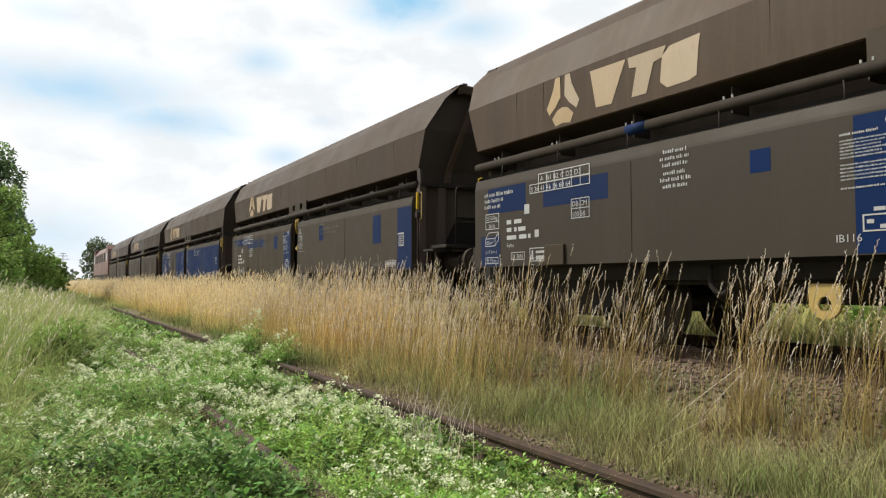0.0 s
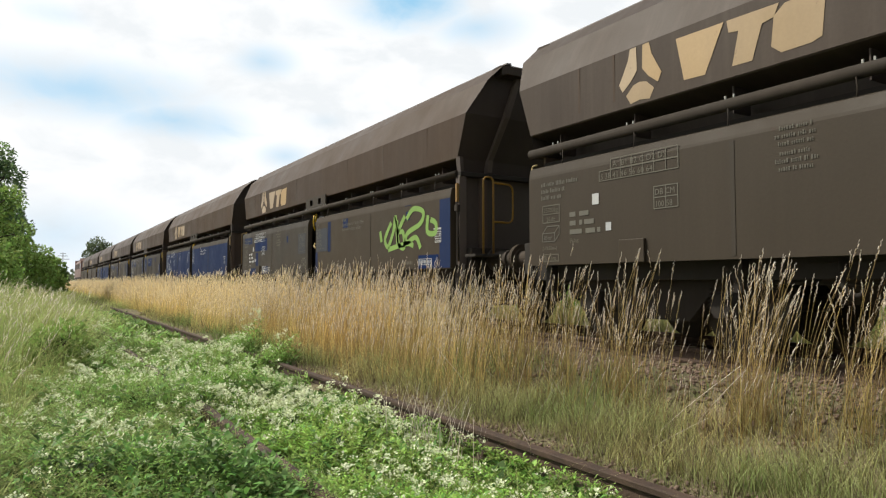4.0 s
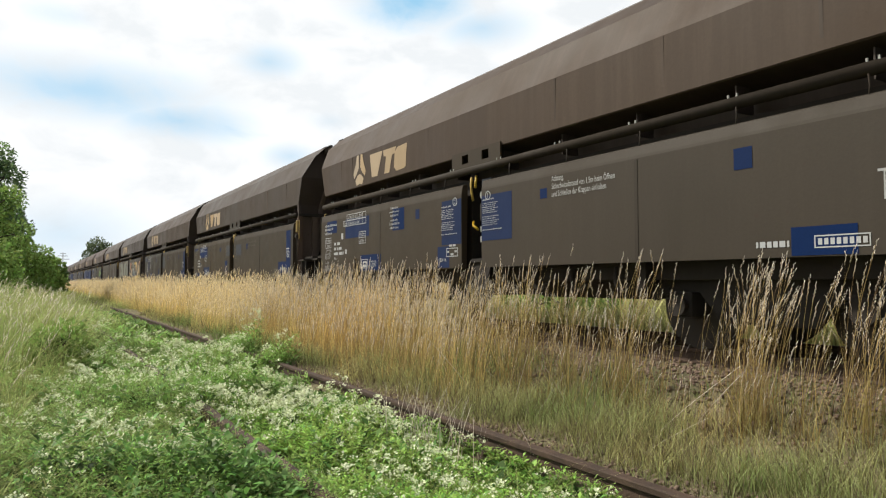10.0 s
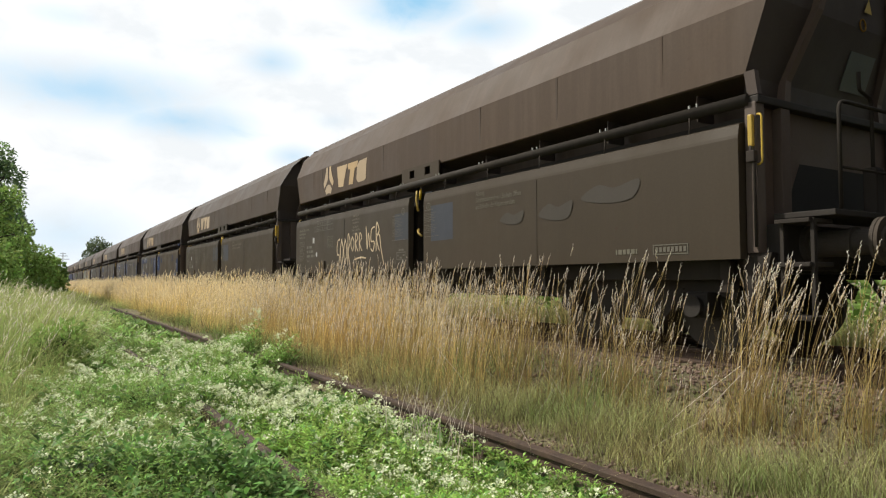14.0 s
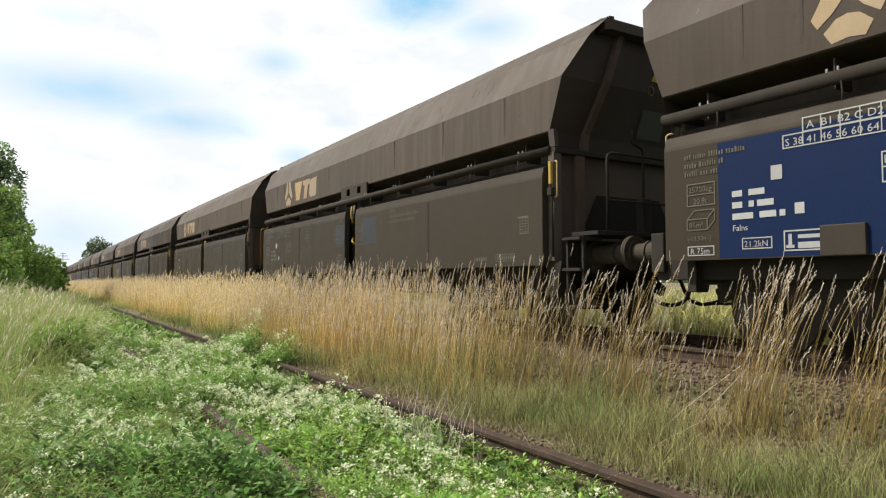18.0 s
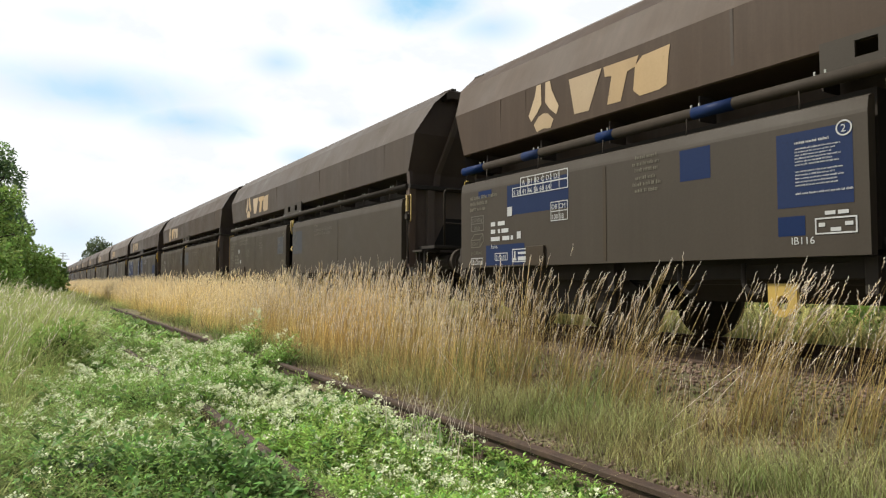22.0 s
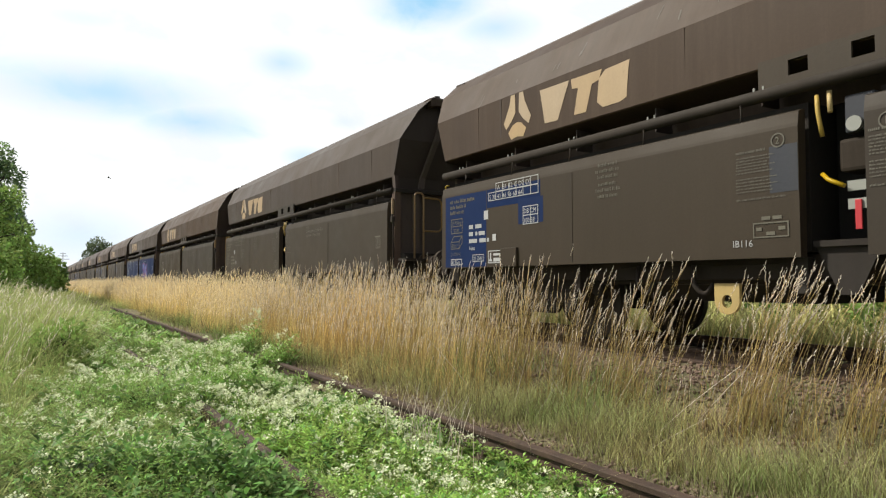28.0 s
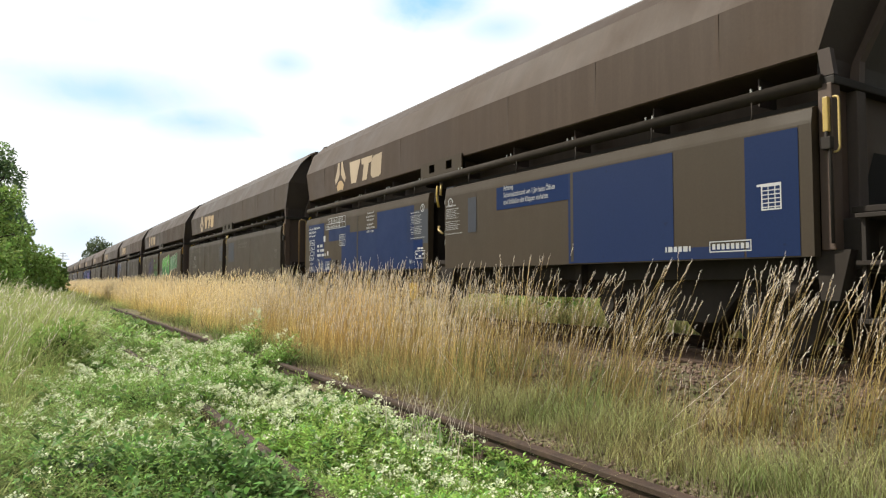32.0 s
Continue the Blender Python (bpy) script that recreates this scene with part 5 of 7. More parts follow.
def graffiti():
    w = WAGONS[7]
    stroke(w, "graffiti_tag", [[(0.0, 0.55), (0.03, 0.28)], [(0.22, 0.72), (0.10, 0.35), (0.16, 0.15), (0.26, 0.5), (0.30, 0.85), (0.34, 0.2)], [(0.33, 0.75), (0.36, 0.2), (0.46, 0.1), (0.44, 0.45), (0.36, 0.5), (0.47, 0.82)],
                               [(0.50, 0.75), (0.62, 0.95), (0.78, 0.85), (0.74, 0.6), (0.52, 0.42), (0.50, 0.2), (0.66, 0.30), (0.74, 0.05)], [(0.86, 0.75), (0.85, 0.4), (0.97, 0.35), (0.98, 0.55), (0.90, 0.65)], [(0.16, 0.08), (0.5, 0.18), (0.62, 0.12)]],
           0.085, GX, SPRAY["green"], "light green sprayed tag", (-3.52, -5.50, 1.92, 1.20))
    w = WAGONS[9]
    silver_piece(w, (5.50, 0.22, 1.96, 0.90))
    stroke(w, "graffiti_tag", tag_lines(5, 4), 0.014, GX - 0.012, SPRAY["dark"], "black sprayed word", (3.9, 3.5, 1.25, 1.12))
    # many-coloured piece on the rear flap
    box = (-0.60, -5.88, 1.96, 0.90)
    colour_piece(w, box)
    x = GX - 0.009
    far = (-0.75, -5.75, 1.95, 0.91)
    for c, o in (("cream", [(0.84, 0.30), (0.85, 0.60), (0.87, 0.82), (0.92, 0.96), (0.985, 0.98), (0.99, 0.86), (0.94, 0.80), (0.90, 0.58), (0.90, 0.30)]), ("orange", [(0.87, 0.80), (0.92, 0.93), (0.98, 0.95), (0.98, 0.88), (0.93, 0.84), (0.89, 0.72)]), ("yellow", [(0.89, 0.40), (0.95, 0.52), (0.965, 0.20), (0.98, 0.06), (0.95, 0.08), (0.93, 0.22), (0.88, 0.30)])):
        fill(w, "graffiti_fill", [o], x, SPRAY[c], c + " sprayed letter shape", far, 4)
        stroke(w, "graffiti_outline", [o], 0.02, x - 0.0003, SPRAY["dark"], "dark sprayed outline", far, True)
        x -= 0.0006
    stroke(w, "graffiti_outline", [[(0.93, 0.48), (0.99, 0.78)], [(0.91, 0.62), (0.985, 0.46)], [(0.95, 0.70), (0.945, 0.40)], [(0.90, 0.5), (1.0, 0.60)]], 0.014, x, SPRAY["cream"], "cream sprayed star lines", far)
    hatch = [[(0.60 + 0.012 * i, 0.90 - 0.03 * i), (0.655 + 0.012 * i, 0.88 - 0.03 * i)] for i in range(8)] + [[(0.74 + 0.014 * i, 0.50 + 0.03 * i), (0.80 + 0.012 * i, 0.44 + 0.03 * i)] for i in range(7)]
    stroke(w, "graffiti_outline", hatch, 0.010, x, SPRAY["tan"], "thin tan sprayed hatching", box)
    stroke(w, "graffiti_tag", tag_lines(8, 4), 0.016, x, SPRAY["cream"], "small cream sprayed word", (-0.8, -1.25, 1.12, 0.92))
    w = WAGONS[15]
    stroke(w, "graffiti_tag", tag_lines(21, 4), 0.028, GX, SPRAY["cream"], "thin cream handwritten tag", (3.25, 2.55, 1.62, 1.02))
    stroke(w, "graffiti_tag", tag_lines(12, 3), 0.024, GX, SPRAY["cream"], "thin cream handwritten tag", (2.55, 2.0, 1.62, 1.28))
    stroke(w, "graffiti_tag", tag_lines(14, 3) + [[(0.75, 0.6), (0.95, 0.55), (1.05, 0.1), (1.25, -0.5)], [(-0.9, -0.25), (-0.4, -0.18), (0.0, -0.22)]], 0.028, GX, SPRAY["cream"], "thin cream handwritten tag", (1.85, 1.25, 1.75, 1.25))
    for a, b, c, d in ((-2.35, -2.85, 1.62, 1.42), (-3.15, -3.75, 1.66, 1.40), (-3.9, -4.75, 1.78, 1.52)):
        fill(w, "rubbed_patch", [[(0, 0.4), (0.3, 0.9), (0.6, 0.7), (1, 0.9), (0.9, 0.2), (0.5, 0.1)]], GX, SPRAY["rubbed"], "dark rubbed-out paint", (a, b, c, d))
    w = WAGONS[18]
    stroke(w, "graffiti_tag", tag_lines(31, 4), 0.012, GX, M["faded"], "faint rubbed-out tag", (2.84, 2.05, 1.56, 1.18))
    w = WAGONS[22]
    bubbles(w, "ccsr", (-1.42, -3.70, 1.95, 0.98), None, "white", 0.026, 0.12)
    stroke(w, "graffiti_tag", tag_lines(44, 4), 0.022, GX, SPRAY["white"], "small white handwritten tag", (-0.6, -1.2, 1.18, 0.93))
    stroke(w, "graffiti_outline", [[(0.1, 0.5), (0.0, 0.8), (0.4, 1.0), (0.9, 0.7), (0.8, 0.2), (0.3, 0.0)]], 0.03, GX, SPRAY["white"], "white sprayed loop", (-3.55, -4.0, 1.5, 0.95))
    w = WAGONS[24]
    box = (-1.50, -3.60, 1.90, 0.90)
    glow_piece(w, box)
    w = WAGONS[28]
    box = (3.46, 1.56, 1.90, 0.94)
    purple = [[(0.22, 0.68), (0.15, 0.71), (0.08, 0.66), (0.04, 0.53), (0.03, 0.38), (0.04, 0.25), (0.09, 0.16), (0.17, 0.09), (0.25, 0.08)],
              [(0.1, 0.26), (0.19, 0.28), (0.25, 0.25)],
              [(0.15, 0.39), (0.2, 0.49), (0.25, 0.51)],
              [(0.26, 0.6), (0.25, 0.41), (0.27, 0.23), (0.28, -0.02)],
              [(0.26, 0.58), (0.3, 0.74), (0.39, 0.8), (0.43, 0.73), (0.45, 0.62)],
              [(0.26, 0.34), (0.44, 0.35), (0.46, 0.41), (0.4, 0.52), (0.35, 0.47), (0.36, 0.54), (0.47, 0.55), (0.56, 0.54)],
              [(0.29, 0.11), (0.4, 0.14), (0.48, 0.18), (0.54, 0.34)],
              [(0.54, 0.82), (0.52, 0.6), (0.53, 0.32), (0.51, 0.11), (0.53, -0.01)],
              [(0.45, 0.79), (0.54, 0.84), (0.6, 0.97), (0.69, 1.01), (0.72, 0.94), (0.7, 0.8), (0.64, 0.69), (0.61, 0.56)],
              [(0.73, 0.88), (0.81, 0.89), (0.87, 0.84), (0.87, 0.7), (0.83, 0.55), (0.79, 0.5)],
              [(0.58, 0.28), (0.64, 0.45), (0.75, 0.5), (0.86, 0.43), (0.93, 0.31), (0.94, 0.19), (0.89, 0.06), (0.8, 0.02)],
              [(0.73, 0.43), (0.73, 0.22), (0.7, 0.03), (0.66, 0.04)]]
    for i, line in enumerate(purple):
        stroke(w, "graffiti_outline", [line], 0.056, GX - 0.0002 * i, SPRAY["dull_purple"], "violet sprayed bubble outline", box)
    stroke(w, "graffiti_tag", tag_lines(51, 6), 0.030, GX - 0.005, SPRAY["dull_green"], "bright green handwritten tag", (1.42, 0.45, 1.62, 1.34))
    stroke(w, "graffiti_tag", tag_lines(54, 6), 0.030, GX - 0.005, SPRAY["dull_green"], "bright green handwritten tag", (1.36, 0.35, 1.28, 0.98))
    fill(w, "graffiti_fill", [[(0, 0.4), (0.3, 1), (0.9, 0.8), (1, 0.3), (0.5, 0)]], GX - 0.005, SPRAY["leaf"], "bright green sprayed blot", (1.38, 1.22, 1.84, 1.70))
    bubbles(w, "cesi", (-1.22, -3.10, 1.88, 1.0), "leaf", "white", 0.022, 0.14, 0.025)
    for i in range(4):
        b = (-1.25 - 0.47 * i, -1.62 - 0.47 * i, 1.42, 1.01)
        fill(w, "graffiti_fill", [[(0.05, 0.1), (0.0, 0.6), (0.3, 1.0), (0.8, 0.9), (1.0, 0.5), (0.9, 0.05), (0.4, 0.0)]], GX - 0.0032 - 0.0002 * i, SPRAY["bottle"], "dark green shaded lower half", b)
    bubbles(w, "cesi", (-3.38, -5.05, 1.90, 1.26), "bottle", "white", 0.022, 0.16, 0.03)
    stroke(w, "graffiti_tag", tag_lines(61, 3), 0.022, GX, SPRAY["white"], "small white handwritten tag", (-0.66, -1.14, 1.22, 0.97))


# ---------- the train ----------
# touched-up fields on the side flaps: y from, y to, z top, z bottom
PATCHES = {
    3: ((5.78, 3.90, 1.95, 0.91), (2.00, 0.10, 1.955, 0.91), (-0.44, -5.78, 1.955, 0.91)),
    4: ((5.51, 3.44, 1.95, 1.76), (4.03, 2.35, 1.86, 1.65), (1.52, 1.23, 1.87, 1.54), (0.71, 0.04, 1.91, 0.98), (-4.41, -4.73, 1.90, 1.39), (-5.38, -5.88, 1.95, 0.92), (-1.70, -1.94, 1.91, 1.59)),
    5: ((5.44, 4.63, 1.95, 1.61), (4.29, 3.21, 1.88, 1.60), (1.53, 1.34, 1.83, 1.63), (0.67, -0.04, 1.95, 0.91), (-0.54, -1.32, 1.95, 1.27), (-1.84, -3.21, 1.95, 1.54), (-4.29, -4.49, 1.95, 1.71), (-5.48, -5.84, 1.60, 1.18), (-4.87, -5.43, 1.14, 0.91), (5.61, 5.17, 1.31, 0.91)),
    6: ((5.78, 0.16, 1.955, 0.91), (-0.44, -5.78, 1.955, 0.91)),
    7: ((5.54, 4.74, 1.95, 1.77), (4.94, 4.13, 1.08, 0.91), (4.38, 4.15, 1.50, 0.96), (4.44, 3.33, 1.86, 1.54), (3.77, 3.22, 1.12, 0.91), (0.86, 0.36, 1.81, 1.35, "dullblue"), (1.70, 1.59, 1.81, 1.66), (-1.01, -1.16, 1.95, 1.33), (-0.27, -0.42, 1.34, 0.91), (-0.34, -0.99, 1.84, 1.35, "dullblue"), (-5.57, -5.91, 1.95, 0.91), (-4.91, -5.54, 1.12, 0.91), (-4.46, -4.65, 1.95, 1.96), (-4.49, -4.61, 1.86, 1.72), (-1.83, -2.07, 1.95, 1.77)),
    10: ((5.60, 4.79, 1.95, 1.80), (4.91, 4.11, 1.11, 0.91), (4.43, 4.04, 1.80, 1.31), (0.98, 0.73, 1.33, 0.91), (0.58, 0.38, 1.78, 1.37, "dullblue"), (-0.33, -0.96, 1.90, 1.36, "dullblue"), (1.79, 1.62, 1.85, 1.68), (3.82, 2.98, 1.14, 0.91), (-5.51, -5.88, 1.95, 0.91), (-4.97, -5.49, 1.18, 0.91), (-4.46, -4.59, 1.87, 1.69), (-1.74, -1.92, 1.89, 1.71)),
    11: ((5.64, 5.02, 1.95, 1.85), (4.66, 3.41, 1.95, 1.58), (4.59, 4.48, 1.40, 1.32), (5.12, 4.64, 1.03, 0.91), (4.00, 3.11, 1.22, 0.91), (1.56, 1.36, 1.82, 1.70), (0.67, 0.17, 1.86, 1.52, "dullblue"), (0.81, 0.49, 1.38, 0.91), (-0.55, -1.19, 1.83, 1.50, "dullblue"), (-1.73, -1.89, 1.81, 1.65), (-5.39, -5.72, 1.95, 0.91), (-4.77, -5.42, 1.20, 0.91)),
    12: ((5.42, 4.90, 1.95, 1.70), (4.45, 3.35, 1.93, 1.55), (3.73, 2.85, 1.20, 0.91), (2.39, 1.97, 1.95, 1.58), (1.58, 1.45, 1.87, 1.71), (0.76, 0.13, 1.91, 1.25), (0.88, 0.54, 1.23, 0.91), (-0.27, -0.99, 1.88, 1.26), (-1.56, -1.69, 1.83, 1.71), (-4.22, -4.40, 1.87, 1.68), (-4.73, -5.25, 1.14, 0.91), (-5.62, -6.00, 1.72, 1.17)),
    13: ((5.57, 3.32, 1.95, 1.73), (5.57, 4.79, 1.95, 1.70), (5.47, 5.09, 1.65, 1.42), (5.03, 4.11, 1.24, 0.91), (3.77, 2.95, 1.17, 0.91), (1.81, 1.58, 1.95, 1.63), (1.04, 0.28, 1.93, 0.91), (-0.23, -1.02, 1.95, 1.27), (-1.42, -1.70, 1.84, 1.62), (-5.49, -5.90, 1.71, 1.12), (-4.96, -5.47, 1.11, 0.91), (-4.46, -4.62, 1.89, 1.62)),
    14: ((5.56, 5.08, 1.95, 1.89, "dullblue"), (0.93, 0.72, 1.88, 1.42, "dullblue"), (0.64, 0.15, 1.87, 1.42, "dullblue"), (-0.54, -1.22, 1.89, 1.38, "dullblue")),
    15: ((0.70, 0.21, 1.85, 1.40, "dullblue"), (-0.53, -1.17, 1.88, 1.33, "dullblue")),
    18: ((0.67, 0.15, 1.85, 1.43, "dullblue"), (-0.57, -1.23, 1.89, 1.40, "dullblue")),
    19: ((5.16, 3.16, 1.95, 0.91), (0.85, -0.00, 1.92, 0.91), (-0.47, -1.06, 1.95, 1.27), (-1.08, -1.28, 1.89, 0.91, "dullblue"), (-4.89, -5.70, 1.57, 0.91)),
    20: ((0.59, 0.34, 1.89, 1.40, "dullblue"), (-0.35, -1.04, 1.89, 1.37, "dullblue")),
    21: ((0.86, 0.41, 1.83, 1.40, "dullblue"), (-0.32, -0.96, 1.88, 1.36, "dullblue")),
    22: ((4.66, 3.48, 1.95, 1.56), (1.91, 1.57, 1.95, 1.65), (0.93, 0.32, 1.91, 1.30), (0.93, 0.70, 1.23, 1.07), (5.14, 4.30, 1.19, 0.92), (5.32, 5.01, 1.95, 1.85), (-0.55, -1.30, 1.87, 1.34), (-4.50, -4.64, 1.84, 1.71), (-4.93, -5.38, 1.02, 0.91), (-5.48, -5.82, 1.71, 1.12), (-4.76, -5.39, 1.10, 0.94), (-4.33, -4.50, 1.83, 1.74)),
    23: ((0.60, 0.15, 1.89, 1.44, "dullblue"), (-0.59, -1.21, 1.82, 1.38, "dullblue")),
    24: ((5.78, 0.16, 1.955, 0.91), (-0.44, -5.78, 1.955, 0.91)),
    27: ((5.66, 4.60, 1.95, 0.91), (4.59, 3.45, 1.95, 1.70), (3.89, 3.40, 1.75, 1.43), (0.46, 0.11, 1.83, 1.44, "dullblue"), (-0.72, -1.32, 1.89, 1.39, "dullblue"), (-5.06, -5.50, 1.10, 0.98)),
    28: ((0.36, 0.04, 1.78, 1.48, "dullblue"),),
    29: ((0.60, 0.12, 1.88, 1.39, "dullblue"), (-0.61, -1.26, 1.91, 1.33, "dullblue")),
    30: ((5.46, 4.63, 1.95, 0.91), (4.37, 3.27, 1.81, 1.54), (3.68, 0.68, 1.66, 0.91), (1.81, 0.67, 1.95, 1.35), (0.65, 0.13, 1.85, 1.31, "dullblue"), (0.69, 0.38, 1.38, 0.91), (4.63, 4.23, 1.19, 0.91), (5.56, 4.69, 1.95, 1.59), (2.04, 0.91, 1.95, 0.97), (-1.62, -3.04, 1.95, 1.65), (-3.03, -4.52, 1.95, 0.91), (-4.44, -5.27, 1.02, 0.91), (-5.29, -5.77, 1.95, 0.91), (-0.93, -1.14, 1.89, 1.40, "dullblue")),
}

REAR_PLAIN = {6, 7, 9, 12, 13, 17, 20, 23, 24, 25, 26, 28, 29}
COUNT = 31


def wagon_y(k):
    """Place of wagon k's middle along the track at the start."""
    return 2.014 - LENGTH * (k - 5)


FADED = {}
FADED_WAGONS = {1, 2, 8, 14, 15, 16, 17, 18, 20, 21, 23, 25, 26, 28, 29, 31}


def marks(w, k):
    faded = k in FADED_WAGONS
    for name, me in MARKS.items():
        if name == "form_sheet" and k in (8, 14, 15, 19, 21):
            continue
        if name == "force_box" and faded or name == "hump_box" and faded:
            continue
        dull = (k in (7, 10, 11, 27) and name in ("instruction_lines", "rear_instruction_lines", "tank_box", "flap_numbers", "notice_lines", "warning_text")) or name in ("address_print", "weight_box", "volume_mark", "length_mark", "notice_lines", "axle_mark") and k not in (5, 6, 24, 30, 12)
        dull = dull or name == "warning_text" and k in (4, 13, 22)
        if (faded or dull) and "sticker" not in name:
            if name not in FADED:
                FADED[name] = me.copy()
                FADED[name].materials.clear()
            ob = link_mesh(name, FADED[name], M["faded"], w)
        else:
            ob = link_mesh(name, me, M["white"], w)
        if k in (7, 10, 11, 12, 13) and name in ("force_box", "hump_box"):
            ob.location.y = -0.82 if name == "hump_box" else -1.61
        if "lines" in name:
            tagged(ob, kind="stuff")


def train_label(k):
    rows = PATCHES.get(k, ())
    blue = any(len(r) == 4 for r in rows)
    gr = {7: "a green sprayed tag", 9: "colourful graffiti letters", 15: "a thin cream tag", 18: "a faint rubbed tag", 22: "white outlined graffiti", 24: "pink and blue graffiti", 28: "green and purple graffiti"}
    if k in (6, 24):
        t = "brown hopper wagon with blue side flaps"
    elif blue:
        t = "brown hopper wagon patched with blue"
    else:
        t = "weathered plain brown hopper wagon"
    return t + (" and " + gr[k] if k in gr else " on the track")


# touched-up bands on the hinge tube: y from, y to
SLEEVES = {5: ((3.01, 2.74),), 13: ((-5.58, -5.925),), 22: ((5.83, 5.29), (4.43, 4.09), (3.09, 2.84), (1.82, 1.38))}


def sleeve_mesh(a, b):
    bm = tube_bm([(-1.41, b, 2.305), (-1.41, a, 2.305)], 0.0595, 12)
    me = bpy.data.meshes.new("paint_band")
    bm.to_mesh(me)
    bm.free()
    return me


def scuff_mesh(seed, y0, y1, n):
    """Thin pale scratches running down the sloping sheet of the hopper."""
    rng = random.Random(seed)
    vs, fs = [], []
    for _ in range(n):
        y, a = rng.uniform(y1, y0), rng.uniform(0.0, 0.75)
        b, wd, lean = a + rng.uniform(0.08, 0.35), rng.uniform(0.004, 0.011), rng.uniform(-0.03, 0.05)
        i = len(vs)
        for f, d in ((a, 0.0), (min(b, 0.98), lean)):
            x, z = -1.3885 + 0.245 * f, 3.192 + 0.48 * f
            vs += [(x, y + d - wd, z), (x, y + d + wd, z)]
        fs.append((i, i + 2, i + 3, i + 1))
    me = bpy.data.meshes.new("scuff")
    me.from_pydata(vs, [], fs)
    return me


DUSTY = {}
SCUFFS = {9: (4.0, 1.0, 8), 17: (4.5, -5.5, 34), 18: (2.0, -5.5, 30), 19: (5.5, 3.5, 8), 21: (0.5, -5.0, 34), 27: (5.0, -4.0, 18), 28: (5.2, 4.0, 4)}
WAGONS = {}
SOURCE = {True: build_wagon("hopper_wagon", True), False: build_wagon("hopper_wagon", False)}
for k in range(1, COUNT + 1):
    at = pose(TRACK_X, wagon_y(k), WAGON_Z)
    WAGONS[k] = copy_thing(SOURCE[k in REAR_PLAIN], at)
for ob in SOURCE.values():
    for o in (*ob.children_recursive, ob):
        bpy.data.objects.remove(o)
for k, w in WAGONS.items():
    tagged(w, train_label(k))
    for me in EMBLEM:
        link_mesh(me.name.split(".")[0], me, M["cream"], w, "cream painted emblem shape")
    link_mesh("flap_step", FLAP_ME, M["panel"], w)
    bright = k not in FADED_WAGONS
    link_mesh("towing_eye", EYES[bright], M["yellow" if bright else "dull_ochre"], w, "yellow towing eye plate" if bright else "faded ochre towing eye plate")
    patches(w, PATCHES.get(k, ()))
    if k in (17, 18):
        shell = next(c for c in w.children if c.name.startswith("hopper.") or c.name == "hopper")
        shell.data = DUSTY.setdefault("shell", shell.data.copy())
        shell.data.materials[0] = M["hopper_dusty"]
    if k in SCUFFS:
        tagged(link_mesh("scuff", scuff_mesh(k, *SCUFFS[k]), M["faded"], w, "pale scratches on the sloping sheet"), kind="stuff")
    for a, b in SLEEVES.get(k, ()):
        link_mesh("paint_band", sleeve_mesh(a, b), M["blue"], w, "blue touched-up band on the tube")
    marks(w, k)
graffiti()


def build_loco():
    """Red-brown diesel locomotive at the head of the train."""
    w = thing("locomotive", "dull red-brown diesel locomotive heading the coal train", "locomotive", at=pose(TRACK_X, wagon_y(1) + 6.75 + 8.6, WAGON_Z))
    red = wagon_paint("locomotive_paint", (0.16, 0.085, 0.07), (0.2, 0.14, 0.12), (0.08, 0.05, 0.04), 0.45)
    glass = mat("cab_glass", (0.02, 0.025, 0.03), 0.08, 0, 0.6)
    part("frame", box_bm(-1.45, 1.45, -8.2, 8.2, 0.95, 1.35, 0.03), M["frame"], w)
    part("body", prism_bm([(-1.48, 1.35), (1.48, 1.35), (1.48, 3.35), (1.1, 3.85), (-1.1, 3.85), (-1.48, 3.35)], -6.1, 6.1), red, w)
    for s in (-1, 1):
        part("cab", prism_bm([(s * 6.1, 1.35), (s * 8.0, 1.35), (s * 8.15, 2.3), (s * 7.55, 3.5), (s * 6.9, 3.9), (s * 6.1, 3.9)], -1.48, 1.48, axis="x"), red, w)
        for x in (-0.7, 0.7):
            part("windscreen", box_bm(x - 0.5, x + 0.5, min(s * 7.75, s * 7.95), max(s * 7.75, s * 7.95), 2.5, 3.2, 0.03), glass, w)
        for k in (-1, 1):
            part("cab_window", box_bm(min(k * 1.47, k * 1.50), max(k * 1.47, k * 1.50), min(s * 6.5, s * 7.3), max(s * 6.5, s * 7.3), 2.5, 3.2, 0.01), glass, w)
        bogie(w, s * 5.0)
        buffers_y = s * 8.2
        for x in (-0.875, 0.875):
            bm = bmesh.new()
            bmesh.ops.create_cone(bm, cap_ends=True, segments=16, radius1=0.12, radius2=0.12, depth=0.35, matrix=Matrix.Translation((x, buffers_y + s * 0.17, 1.03)) @ Matrix.Rotation(math.pi / 2, 4, "X"))
            part("buffer", bm, M["buffer"], w)
    for y in (-4.5, -2.2, 0.2, 2.6, 4.8):
        part("grille", box_bm(-1.50, -1.47, y - 0.7, y + 0.7, 2.5, 3.25, 0.01), M["frame"], w)
    part("roof_fan", box_bm(-0.8, 0.8, -2.5, 2.5, 3.85, 4.05, 0.04), M["frame"], w)
    part("fuel_tank", box_bm(-1.2, 1.2, -1.8, 1.8, 0.45, 0.95, 0.06), M["frame"], w)
    return w


LOCO = build_loco()


